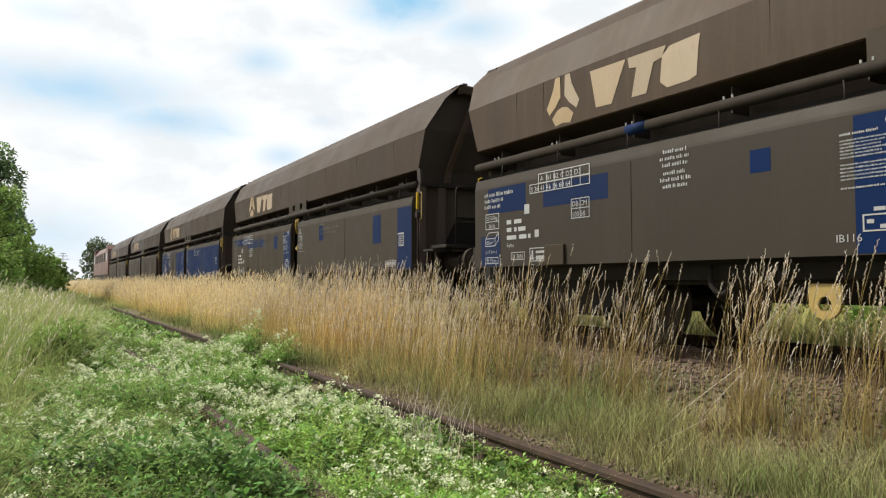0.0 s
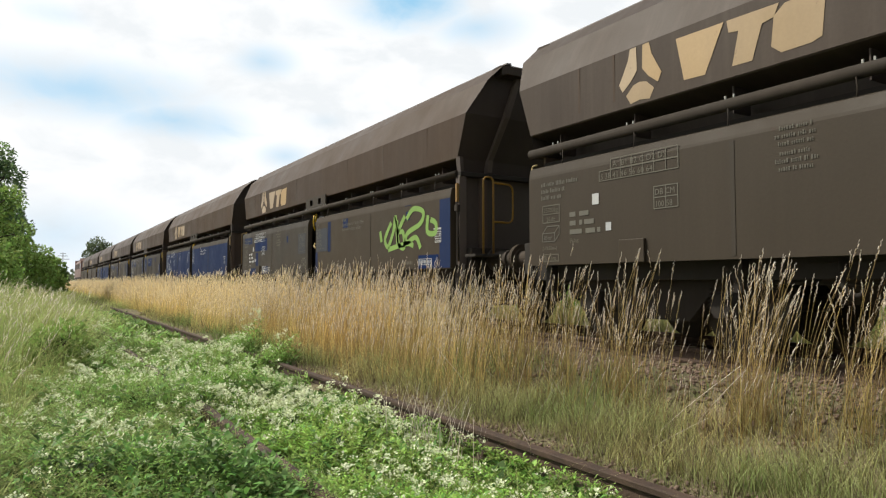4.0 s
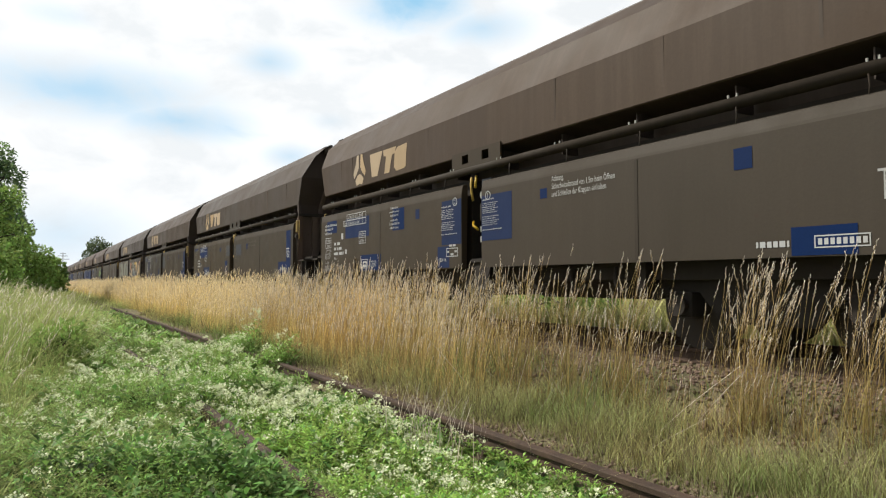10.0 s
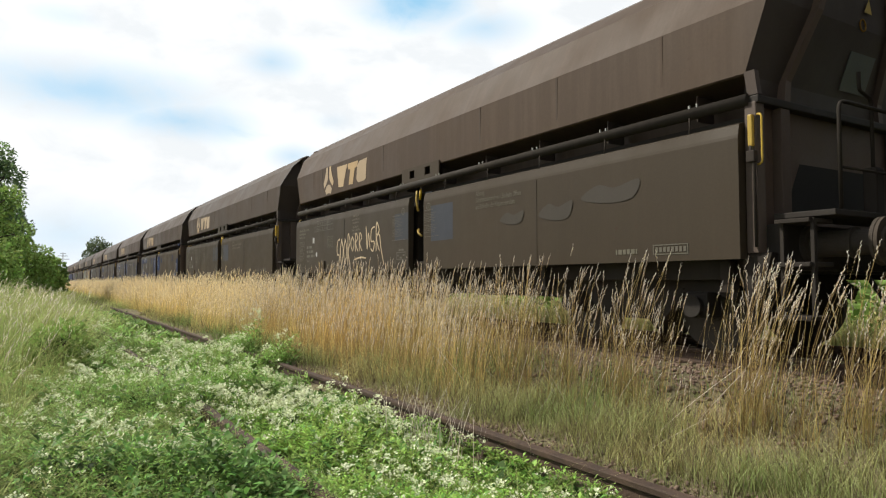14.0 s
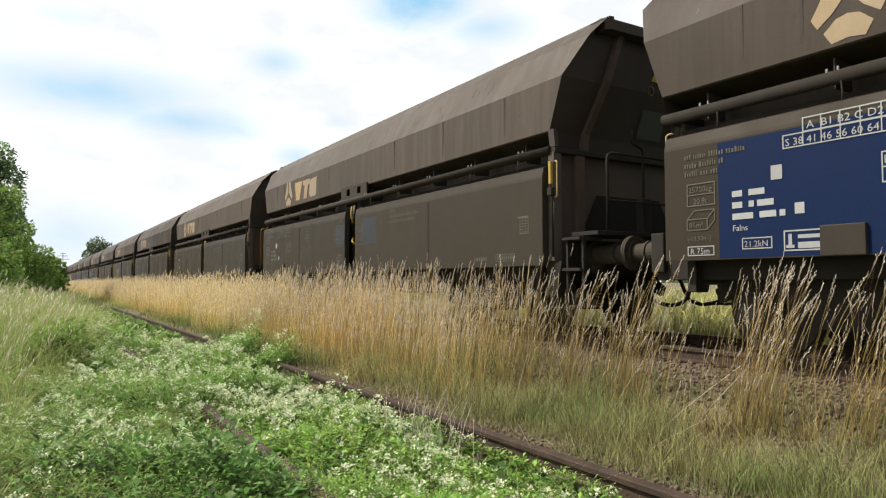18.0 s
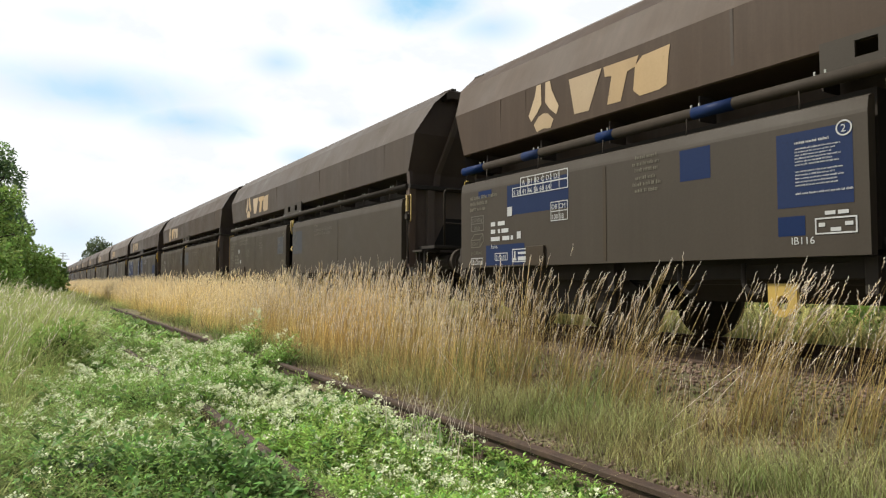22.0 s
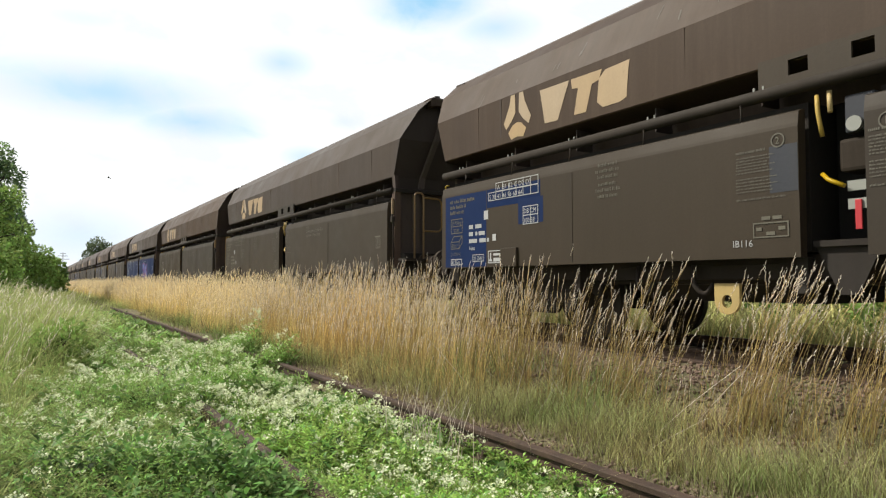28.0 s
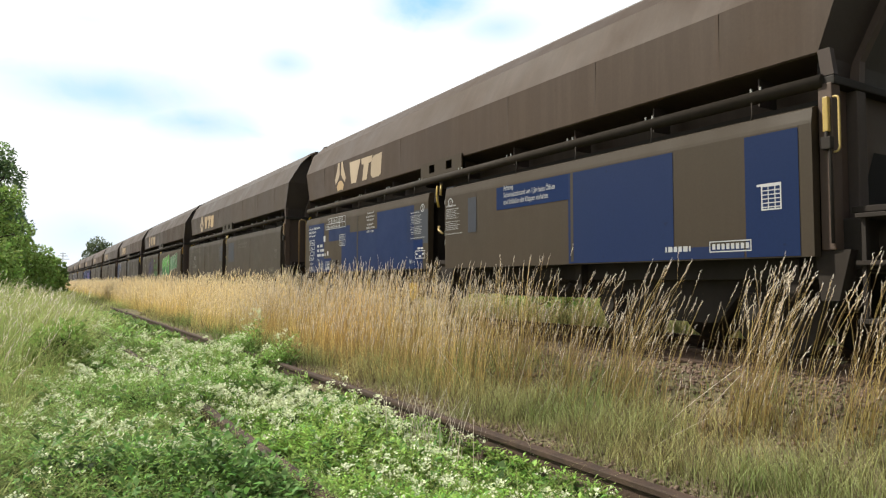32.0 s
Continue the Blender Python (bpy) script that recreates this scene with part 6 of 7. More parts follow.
# ---------- plants ----------
def ribbons(pos, h, width, yaw, lean, seg=3, curl=1.6, taper=0.15, droop=0.0):
    """Flat bent blades: returns verts, quads, along. pos (N,3) feet; yaw: way they lean; lean: sideways reach of the tip."""
    n = len(pos)
    t = np.linspace(0, 1, seg + 1)
    side = np.stack([-np.sin(yaw), np.cos(yaw), np.zeros(n)], -1)
    turn = RNG.uniform(0, np.pi, n)
    side = np.stack([np.cos(turn), np.sin(turn), np.zeros(n)], -1)
    way = np.stack([np.cos(yaw), np.sin(yaw), np.zeros(n)], -1)
    v = np.empty((n, seg + 1, 2, 3))
    for i, a in enumerate(t):
        c = pos + way * (lean * a ** curl)[:, None]
        c = c + np.stack([np.zeros(n), np.zeros(n), h * (a - droop * a ** 3)], -1)
        wd = (width * (1 - (1 - taper) * a))[:, None] * 0.5
        v[:, i, 0], v[:, i, 1] = c - side * wd, c + side * wd
    idx = np.arange(n * (seg + 1) * 2).reshape(n, seg + 1, 2)
    f = np.stack([idx[:, :-1, 0], idx[:, :-1, 1], idx[:, 1:, 1], idx[:, 1:, 0]], -1).reshape(-1, 4)
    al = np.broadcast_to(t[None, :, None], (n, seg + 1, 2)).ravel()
    return v.reshape(-1, 3), f, al


def heads(tip, way, length, width, k=6):
    """Seed heads: small scales up a spike that starts at tip and points along way."""
    n = len(tip)
    vs, fs = [], []
    idx = np.arange(n * k * 4).reshape(n * k, 4)
    v = np.empty((n, k, 4, 3))
    any_side = np.stack([-way[:, 1], way[:, 0], np.zeros(n)], -1) + 1e-6
    any_side /= np.linalg.norm(any_side, axis=1)[:, None]
    other = np.cross(way, any_side)
    for i in range(k):
        a = i / k
        ang = RNG.uniform(0, 2 * np.pi, n)
        out = any_side * np.cos(ang)[:, None] + other * np.sin(ang)[:, None]
        tang = np.cross(out, way)
        c = tip + way * (length * a)[:, None]
        fat = (width * (0.55 + 0.9 * np.sin(np.pi * (a * 0.85 + 0.1))))[:, None]
        up = way * (length / k * 1.7)[:, None]
        v[:, i, 0] = c
        v[:, i, 1] = c + out * fat * 0.9 + tang * fat * 0.45 + up * 0.5
        v[:, i, 2] = c + out * fat * 0.7 + up
        v[:, i, 3] = c + out * fat * 0.5 - tang * fat * 0.45 + up * 0.5
    al = np.broadcast_to(np.linspace(0.2, 1, k)[None, :, None], (n, k, 4)).ravel()
    return v.reshape(-1, 3), idx, al


def gather(parts):
    vs, fs, al, n = [], [], [], 0
    for v, f, a in parts:
        vs.append(v)
        fs.append(f + n)
        al.append(a)
        n += len(v)
    return np.concatenate(vs), np.concatenate(fs), np.concatenate(al)


def plant_object(name, parts, material, label, category, kind="stuff", parent=None):
    v, f, a = gather(parts)
    ob = link_mesh(name, mesh_np(name, v, f, a), material, parent)
    if parent is None:
        tagged(ob, label, category, kind=kind)
    else:
        tagged(ob, label, kind=kind)
    return ob


def feet(x, y, sink=0.02):
    return np.stack([x, y, gz(x, y) - sink], -1)


def lumps_at(x, y, f, seed):
    """Smooth uneven field between 0 and 1."""
    v = np.sin(x * f + seed + 1.7 * np.sin(y * f * 0.73 + seed)) + np.sin(y * f * 1.19 - seed * 2 + 1.3 * np.sin(x * f * 0.81)) + 0.6 * np.sin((x + y) * f * 2.3 + seed)
    return np.clip(0.5 + v * 0.24, 0, 1)


def tall_grass(x, y, height, fat=1.0, head=True, wind=0.12, spread=0.09, plume=1.0):
    """Stems with leaves and seed heads. Returns stem parts and head parts."""
    n = len(x)
    pos = feet(x, y)
    h = height * np.where(RNG.uniform(0, 1, n) < 0.62, RNG.uniform(0.55, 0.92, n), RNG.uniform(0.85, 1.16, n))
    yaw = RNG.normal(-0.9, 1.1, n)
    lean = h * (RNG.uniform(0, spread, n) + wind * RNG.uniform(0.3, 1.2, n))
    w = 0.0042 * fat
    s = ribbons(pos, h, np.full(n, w), yaw, lean, 4, 2.0, 0.5)
    parts = [s]
    m = int(n * 0.9)
    k = RNG.integers(0, n, m)
    parts.append(ribbons(pos[k] + RNG.normal(0, 0.02, (m, 3)) * (1, 1, 0), h[k] * RNG.uniform(0.35, 0.75, m), np.full(m, w * 1.5), RNG.uniform(0, 6.28, m), h[k] * RNG.uniform(0.08, 0.34, m), 3, 1.8, 0.1, 0.15))
    if not head:
        return parts, []
    if fat > 1.3:
        half = RNG.uniform(0, 1, n) < 0.95
        pos, yaw, lean, h = pos[half], yaw[half], lean[half], h[half]
        n = len(h)
    tip = pos + np.stack([np.cos(yaw) * lean, np.sin(yaw) * lean, h], -1)
    d = np.stack([np.cos(yaw) * lean * 2.0, np.sin(yaw) * lean * 2.0, h], -1)
    d /= np.linalg.norm(d, axis=1)[:, None]
    hl = RNG.uniform(0.09, 0.17, n) * (0.9 + 0.1 * fat) * (0.6 + 0.4 * plume)
    hd = heads(tip - d * (hl * 0.8)[:, None], d, hl, np.full(n, plume * 0.0052 * fat ** 0.8 * (1.35 if fat > 1.3 else 1)), (12 if plume > 1 else 9) if fat < 1.3 else 6)
    return parts, [hd]


def golden_belt():
    stems, hs, near, grey = [], [], [], []
    # from the camera outwards: y from, y to, number, fatness
    for y0, y1, n, fat in ((5.3, 8, 1500, 1.0), (8, 14, 4200, 1.15), (14, 24, 6200, 1.35), (24, 45, 6500, 2.1), (45, 110, 6500, 4.2)):
        y = RNG.uniform(y0, y1, n)
        x = 3.35 + 1.65 * RNG.beta(1.25, 1.3, n)
        # tufts: draw stems together
        c = RNG.uniform(0, 1, n) < 0.75
        g = 0.16
        x = np.where(c, np.round(x / g) * g + RNG.normal(0, 0.035, n), x)
        y = np.where(c, np.round((y + 0.37 * np.round(x / g)) / g) * g - 0.37 * np.round(x / g) + RNG.normal(0, 0.04, n), y)
        keep = (np.sin(x * 3.1 + y * 1.7) + np.sin(y * 0.83 + 1.0) + RNG.normal(0, 0.8, n)) > -1.25 + 0.9 * smooth(8.0, 5.0, y)
        x, y = x[keep], y[keep]
        tuft = np.sin(np.round(x / g) * 12.99 + np.round(y / (g * 2)) * 78.23) * 43758.5
        hgt = (1.02 + 0.06 * np.sin(y * 0.7) - 0.25 * smooth(3.9, 3.35, x)) * (0.84 + 0.28 * (tuft - np.floor(tuft)))
        a, b = tall_grass(x, y, hgt, fat)
        if y1 <= 14:
            near += a
            grey += b
        else:
            stems += a
            hs += b
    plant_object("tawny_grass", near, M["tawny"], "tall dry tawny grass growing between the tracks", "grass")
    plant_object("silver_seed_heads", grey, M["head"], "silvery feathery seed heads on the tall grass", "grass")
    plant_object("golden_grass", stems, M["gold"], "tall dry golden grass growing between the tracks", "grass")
    plant_object("grass_seed_heads", hs, M["head_gold"], "pale feathery seed heads on the tall grass", "grass")


golden_belt()


def sway_clumps():
    """Tall tufts close by, each a piece of its own that the wind tilts."""
    out = []
    spots = [(4.0, 5.2, 30), (4.3, 4.85, 34), (4.0, 4.42, 34), (4.35, 4.28, 30), (4.1, 4.05, 40), (4.5, 3.95, 12), (4.2, 3.95, 34), (4.0, 3.6, 10), (4.45, 3.2, 8), (4.15, 2.95, 36), (4.3, 2.92, 44), (4.1, 2.76, 46), (4.4, 2.62, 12), (4.2, 2.40, 12),
             (4.35, 2.26, 34), (4.25, 2.14, 28), (4.6, 2.15, 14), (4.75, 3.55, 10)]
    for i, (cx, cy, n) in enumerate(spots):
        n = int(n * (0.72 if cy < 4.5 else 0.85))
        x = cx + RNG.normal(0, 0.085, n)
        y = cy + RNG.normal(0, 0.075, n)
        p = thing("grass_tuft", "tall dry grass tuft with pale seed heads swaying in the wind", "grass", "swaying tufts of grass", at=pose(cx, cy, float(gz(cx, cy))))
        a, b = tall_grass(x, y, 1.06, 0.90, True, 0.13, 0.14, 1.25)
        o = np.array([cx, cy, float(gz(cx, cy))])
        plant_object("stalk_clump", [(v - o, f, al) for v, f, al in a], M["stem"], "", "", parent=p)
        plant_object("seed_plume", [(v - o, f, al) for v, f, al in b], M["head"], "", "", parent=p)
        out.append((p, cx, cy, i))
    return out


TUFTS = sway_clumps()


def loose_stems():
    """Single dry stems standing between the tufts."""
    n = 300
    y = RNG.uniform(2.0, 6.2, n)
    x = 3.45 + 1.15 * RNG.beta(1.6, 1.5, n)
    a, b = tall_grass(x, y, RNG.uniform(0.50, 0.86, n), 0.72, True, 0.16, 0.16, 0.8)
    plant_object("loose_dry_grass", a, M["stem"], "single dry golden stems scattered over the ballast edge", "grass")
    plant_object("loose_seed_heads", b, M["head"], "thin pale seed heads on scattered dry stems", "grass")


loose_stems()


def green_grass():
    parts = []
    # short grass beside the siding and under the golden belt
    for y0, y1, n, fat, hm in ((1.2, 5, 13000, 0.85, 0.30), (5, 10, 10000, 1.1, 0.32), (10, 25, 6000, 2.2, 0.34)):
        y = RNG.uniform(y0, y1, n)
        x = 2.88 + 1.9 * RNG.beta(1.3, 1.6, n)
        keep = RNG.uniform(0, 1, n) > 0.55 * smooth(3.9, 4.4, x) * smooth(9, 3, y)
        x, y = x[keep], y[keep]
        m = len(x)
        h = hm * RNG.uniform(0.25, 1.35, m) * (0.45 + 0.8 * lumps_at(x, y, 4.0, 0.3)) * (0.35 + 0.65 * smooth(2.88, 3.3, x))
        parts.append(ribbons(feet(x, y), h, np.full(m, 0.006 * fat), RNG.uniform(0, 6.28, m), h * RNG.uniform(0.1, 0.8, m), 3, 1.7, 0.08, 0.18))
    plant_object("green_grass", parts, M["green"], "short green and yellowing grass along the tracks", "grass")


def meadow():
    """Pale tall grass behind the running track."""
    parts = []
    n = 16000
    y = RNG.uniform(-1, 60, n) ** 1.0
    x = 8.9 + RNG.gamma(1.3, 1.8, n)
    h = RNG.uniform(0.35, 0.85, n)
    parts.append(ribbons(feet(x, y), h, np.full(n, 0.022), RNG.uniform(0, 6.28, n), h * RNG.uniform(0.1, 0.6, n), 3, 1.8, 0.1, 0.15))
    n = 11000
    y = RNG.uniform(-2, 26, n)
    x = RNG.uniform(8.75, 11.5, n)
    h = RNG.uniform(0.25, 0.7, n)
    parts.append(ribbons(feet(x, y), h, np.full(n, 0.03), RNG.uniform(0, 6.28, n), h * RNG.uniform(0.2, 0.9, n), 3, 1.8, 0.1, 0.2))
    n = 12000
    y = RNG.uniform(-6, 75, n)
    x = 11 + RNG.gamma(1.3, 7.0, n)
    h = RNG.uniform(0.5, 1.1, n)
    parts.append(ribbons(feet(x, y), h, np.full(n, 0.09), RNG.uniform(0, 6.28, n), h * RNG.uniform(0.2, 0.8, n), 2, 1.8, 0.2, 0.1))
    plant_object("meadow_grass", parts, M["meadow"], "pale yellow-green meadow grass behind the running track", "grass")


green_grass()
meadow()


def verge_grass():
    """Paler long grass on the bank and among the herbs."""
    parts, hs = [], []
    for y0, y1, n, fat in ((4.0, 9, 4200, 1.0), (9, 18, 9000, 1.5), (18, 45, 8000, 3.0)):
        y = RNG.uniform(y0, y1, n)
        x = 0.6 - 3.6 * RNG.beta(1.0, 1.3, n) * (0.5 + 0.5 * smooth(4, 12, y)) - 0.75 * smooth(11, 5, y)
        h = 0.95 * RNG.uniform(0.4, 1.35, n) * (0.5 + 0.5 * smooth(5, 12, y))
        parts.append(ribbons(feet(x, y), h, np.full(n, 0.006 * fat), RNG.normal(-0.5, 1.2, n), h * RNG.uniform(0.3, 1.2, n), 4, 1.8, 0.08, 0.3))
        m = n // 14
        a, b = tall_grass(x[:m], y[:m], 0.95, fat, True, 0.3)
        parts += a
        hs += b
    # a loose green strip over the siding further off
    n = 9000
    y = RNG.uniform(18, 120, n)
    x = np.where(y < 30, RNG.uniform(0.0, 1.9, n), RNG.uniform(0.2, 3.5, n))
    h = RNG.uniform(0.2, 0.5, n)
    parts.append(ribbons(feet(x, y), h, np.full(n, 0.03), RNG.uniform(0, 6.28, n), h * RNG.uniform(0.1, 0.6, n), 3, 1.8, 0.1, 0.15))
    plant_object("verge_grass", parts, M["verge"], "pale green long grass leaning on the bank", "grass")
    plant_object("verge_seed_heads", hs, M["head"], "pale seed heads over the bank", "grass")


M["verge"] = plant_mat("pale_verge_grass", (0.18, 0.22, 0.06), (0.62, 0.61, 0.28), (0.025, 0.55), low2=(0.13, 0.20, 0.04), high2=(0.46, 0.55, 0.18))
verge_grass()


def leaf_quads(c, way, up, length, width):
    """Bent diamond leaves: (N,4,3)."""
    s = np.cross(way, up)
    s /= np.linalg.norm(s, axis=1)[:, None] + 1e-9
    L, W = length[:, None], width[:, None]
    v = np.stack([c, c + way * L * 0.5 + s * W * 0.5 + up * L * 0.10, c + way * L, c + way * L * 0.5 - s * W * 0.5 + up * L * 0.10], 1)
    return v


def rail_clear(x, y):
    """Where weeds leave the siding rails bare."""
    left = (np.abs(x - 1.275) < 0.045) & (y > 1.3) & (y < 6.2) & ((lumps_at(x, y, 3.0, 2.0) < 0.40) | (y < 3.0))
    right = (x > 2.70) & ~((y > 8.6) & (y < 12.6))
    far = x > 2.98
    return left | right | far


def rail_low(x, y):
    """How far the weeds keep down beside the rails: 1 is full height."""
    right = 1 - 0.80 * smooth(2.05, 2.55, x) * (x < 2.72) * (1 - 0.8 * smooth(8.2, 9.2, y) * (1 - smooth(12.2, 13.4, y)))
    left = 1 - 0.36 * smooth(0.85, 1.12, x) * (1 - smooth(1.33, 1.45, x)) * smooth(6.4, 5.0, y)
    return right * left


def leaves_of(pos, hh, size, k, spread, tone, ratio):
    """Leaves up each plant: diamonds in all directions, lower ones darkened as shade."""
    n = len(pos)
    out = []
    for i in range(k):
        a = (i + RNG.uniform(0, 1, n)) / k
        ang = i * 2.4 + RNG.uniform(0, 6.28, n)
        tilt = RNG.uniform(-0.1, 0.95, n)
        way = np.stack([np.cos(ang) * np.cos(tilt), np.sin(ang) * np.cos(tilt), np.sin(tilt)], -1)
        L = RNG.uniform(0.04, 0.10, n) * size * (1.15 - 0.5 * a)
        c = pos + np.stack([RNG.normal(0, 0.035, n) * spread, RNG.normal(0, 0.035, n) * spread, hh * a], -1)
        up = np.stack([-np.cos(ang) * np.sin(tilt), -np.sin(ang) * np.sin(tilt), np.cos(tilt)], -1)
        v = leaf_quads(c, way, up, L, L * ratio * RNG.uniform(0.7, 1.3, n))
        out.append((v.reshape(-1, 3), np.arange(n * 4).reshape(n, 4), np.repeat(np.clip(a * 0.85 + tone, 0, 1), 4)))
    return out


def herbs():
    parts, low, broad, flowers, stalks, grassy = [], [], [], [], [], []
    for d0, d1, plants, size in ((1.0, 2.4, 2400, 0.48), (2.4, 4.2, 6400, 0.50), (4.2, 7.5, 9000, 0.70), (7.5, 13, 6200, 1.2), (13, 30, 4200, 2.4)):
        d = np.sqrt(RNG.uniform(d0 * d0, d1 * d1, plants * 2))
        az = np.radians(RNG.uniform(-16, 66, plants * 2))
        x, y = d * np.sin(az), d * np.cos(az)
        ok = ~rail_clear(x, y) & (x > -5) & (RNG.uniform(0, 1, len(x)) < 0.55 + 0.45 * smooth(0.0, 1.0, x)) & (RNG.uniform(0, 1, len(x)) < 0.35 + 1.2 * lumps_at(x, y, 3.6, 0.4))
        x, y = x[ok][:plants], y[ok][:plants]
        n = len(x)
        over = (x > 2.67)
        mound = lumps_at(x, y, 1.9, 1.1)
        hh = (0.06 + 0.30 * mound ** 1.5) * RNG.uniform(0.4, 1.45, n) * rail_low(x, y) + 0.10 * over
        hh = hh * (1 - 0.6 * (y > 12.2) * smooth(1.5, 2.1, x))
        pos = feet(x, y)
        tone = RNG.normal(0, 0.13, n) + 0.30 * (lumps_at(x, y, 5.5, 3.0) - 0.5)
        big = (RNG.uniform(0, 1, n) < 0.06 + 0.70 * (lumps_at(x, y, 2.6, 5.0) > 0.42) * (x < 1.15) * (y < 4.6)) & (d0 < 7)
        near = ~big & (x > 1.30) & (y < 5.6 + 2.0 * lumps_at(x, y, 1.3, 4.0)) & (RNG.uniform(0, 1, n) < 0.85)
        s = ~big & ~near
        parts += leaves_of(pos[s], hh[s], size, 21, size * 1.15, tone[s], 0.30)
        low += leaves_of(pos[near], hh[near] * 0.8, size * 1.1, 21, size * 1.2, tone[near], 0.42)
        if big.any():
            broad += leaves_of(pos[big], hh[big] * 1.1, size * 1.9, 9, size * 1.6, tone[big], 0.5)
        # flower heads on thin stalks, several to a plant
        m = int(n * 0.52)
        j = RNG.integers(0, n, max(8, m // 4))[RNG.integers(0, max(8, m // 4), m)]
        fx, fy = x[j] + RNG.normal(0, 0.04, m), y[j] + RNG.normal(0, 0.04, m)
        p = (0.07 + (0.75 + 0.6 * smooth(6, 8, fy)) * smooth(3.4, 6.0, fy) * smooth(-0.4, 0.5, fx) * (1 - smooth(14, 24, fy)) + 0.22 * (fx > 1.35) * (fx < 2.5) * smooth(2.6, 4.0, fy)) * (0.15 + 1.5 * smooth(0.40, 0.75, lumps_at(fx, fy, 3.1, 7.0)))
        sel = (RNG.uniform(0, 1, m) < p) & (fx > -1.8) & ~rail_clear(fx, fy)
        fx, fy, jj = fx[sel], fy[sel], j[sel]
        m = len(fx)
        if not m:
            continue
        fh = hh[jj] * RNG.uniform(0.75, 1.15, m) + RNG.uniform(0.05, 0.12, m) * rail_low(fx, fy)
        base_ = feet(fx, fy)
        stalks.append(ribbons(base_, fh, np.full(m, 0.003 * size), RNG.uniform(0, 6.28, m), fh * 0.2, 2, 1.5, 0.6))
        top = base_ + np.stack([np.zeros(m), np.zeros(m), fh], -1)
        rad = RNG.uniform(0.015, 0.042, m) * (0.65 + 0.5 * size)
        for i in range(15):
            ang = RNG.uniform(0, 6.28, m)
            r = RNG.uniform(0, 1, m) ** 0.6 * rad
            c = top + np.stack([np.cos(ang) * r, np.sin(ang) * r, RNG.uniform(-0.9, 0.4, m) * rad], -1)
            t2 = RNG.uniform(0.1, 1.2, m)
            way = np.stack([np.cos(ang) * np.cos(t2), np.sin(ang) * np.cos(t2), np.sin(t2)], -1)
            up = np.stack([-np.cos(ang) * np.sin(t2), -np.sin(ang) * np.sin(t2), np.cos(t2)], -1)
            L = RNG.uniform(0.012, 0.022, m) * (0.6 + 0.5 * size)
            v = leaf_quads(c, way, up, L, L * 0.9)
            flowers.append((v.reshape(-1, 3), np.arange(m * 4).reshape(m, 4), np.repeat(RNG.uniform(0, 1, m), 4)))
    # long pale blades lying over the weeds
    n = 2600
    x, y = 0.95 - 2.2 * RNG.beta(1.1, 1.5, n), RNG.uniform(1.9, 8.0, n)
    grassy.append(ribbons(feet(x, y) + (0, 0, 0.08), RNG.uniform(0.10, 0.28, n), np.full(n, 0.006), RNG.normal(-0.3, 0.9, n), RNG.uniform(0.3, 0.75, n), 5, 1.2, 0.1, 0.45))
    # grass blades standing and lying among the herbs
    for d0, d1, n, fat in ((1.2, 4, 9000, 0.75), (4, 9, 8000, 1.1), (9, 20, 5200, 2.2)):
        d = np.sqrt(RNG.uniform(d0 * d0, d1 * d1, n))
        az = np.radians(RNG.uniform(-16, 60, n))
        x, y = d * np.sin(az), d * np.cos(az)
        k = (x < 2.55) & ~rail_clear(x, y) & (RNG.uniform(0, 1, n) < 0.30 + 0.7 * smooth(1.2, -0.4, x) * (0.3 + 0.7 * (lumps_at(x, y, 2.2, 9.0) > 0.4)))
        x, y = x[k], y[k]
        h = RNG.uniform(0.18, 0.5, len(x)) * rail_low(x, y)
        grassy.append(ribbons(feet(x, y), h, np.full(len(x), 0.005 * fat), RNG.uniform(0, 6.28, len(x)), h * RNG.uniform(0.2, 1.4, len(x)), 4, 1.7, 0.08, 0.3))
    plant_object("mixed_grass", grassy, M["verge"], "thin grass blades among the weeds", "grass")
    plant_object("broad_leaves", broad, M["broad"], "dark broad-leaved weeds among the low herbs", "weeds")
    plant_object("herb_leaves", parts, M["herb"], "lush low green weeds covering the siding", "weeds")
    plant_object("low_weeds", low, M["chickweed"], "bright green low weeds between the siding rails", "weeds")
    plant_object("flower_stalks", stalks, M["green"], "thin green flower stalks in the weeds", "weeds")
    plant_object("white_flowers", flowers, M["flower"], "small white flower clusters among the weeds", "flowers")


herbs()


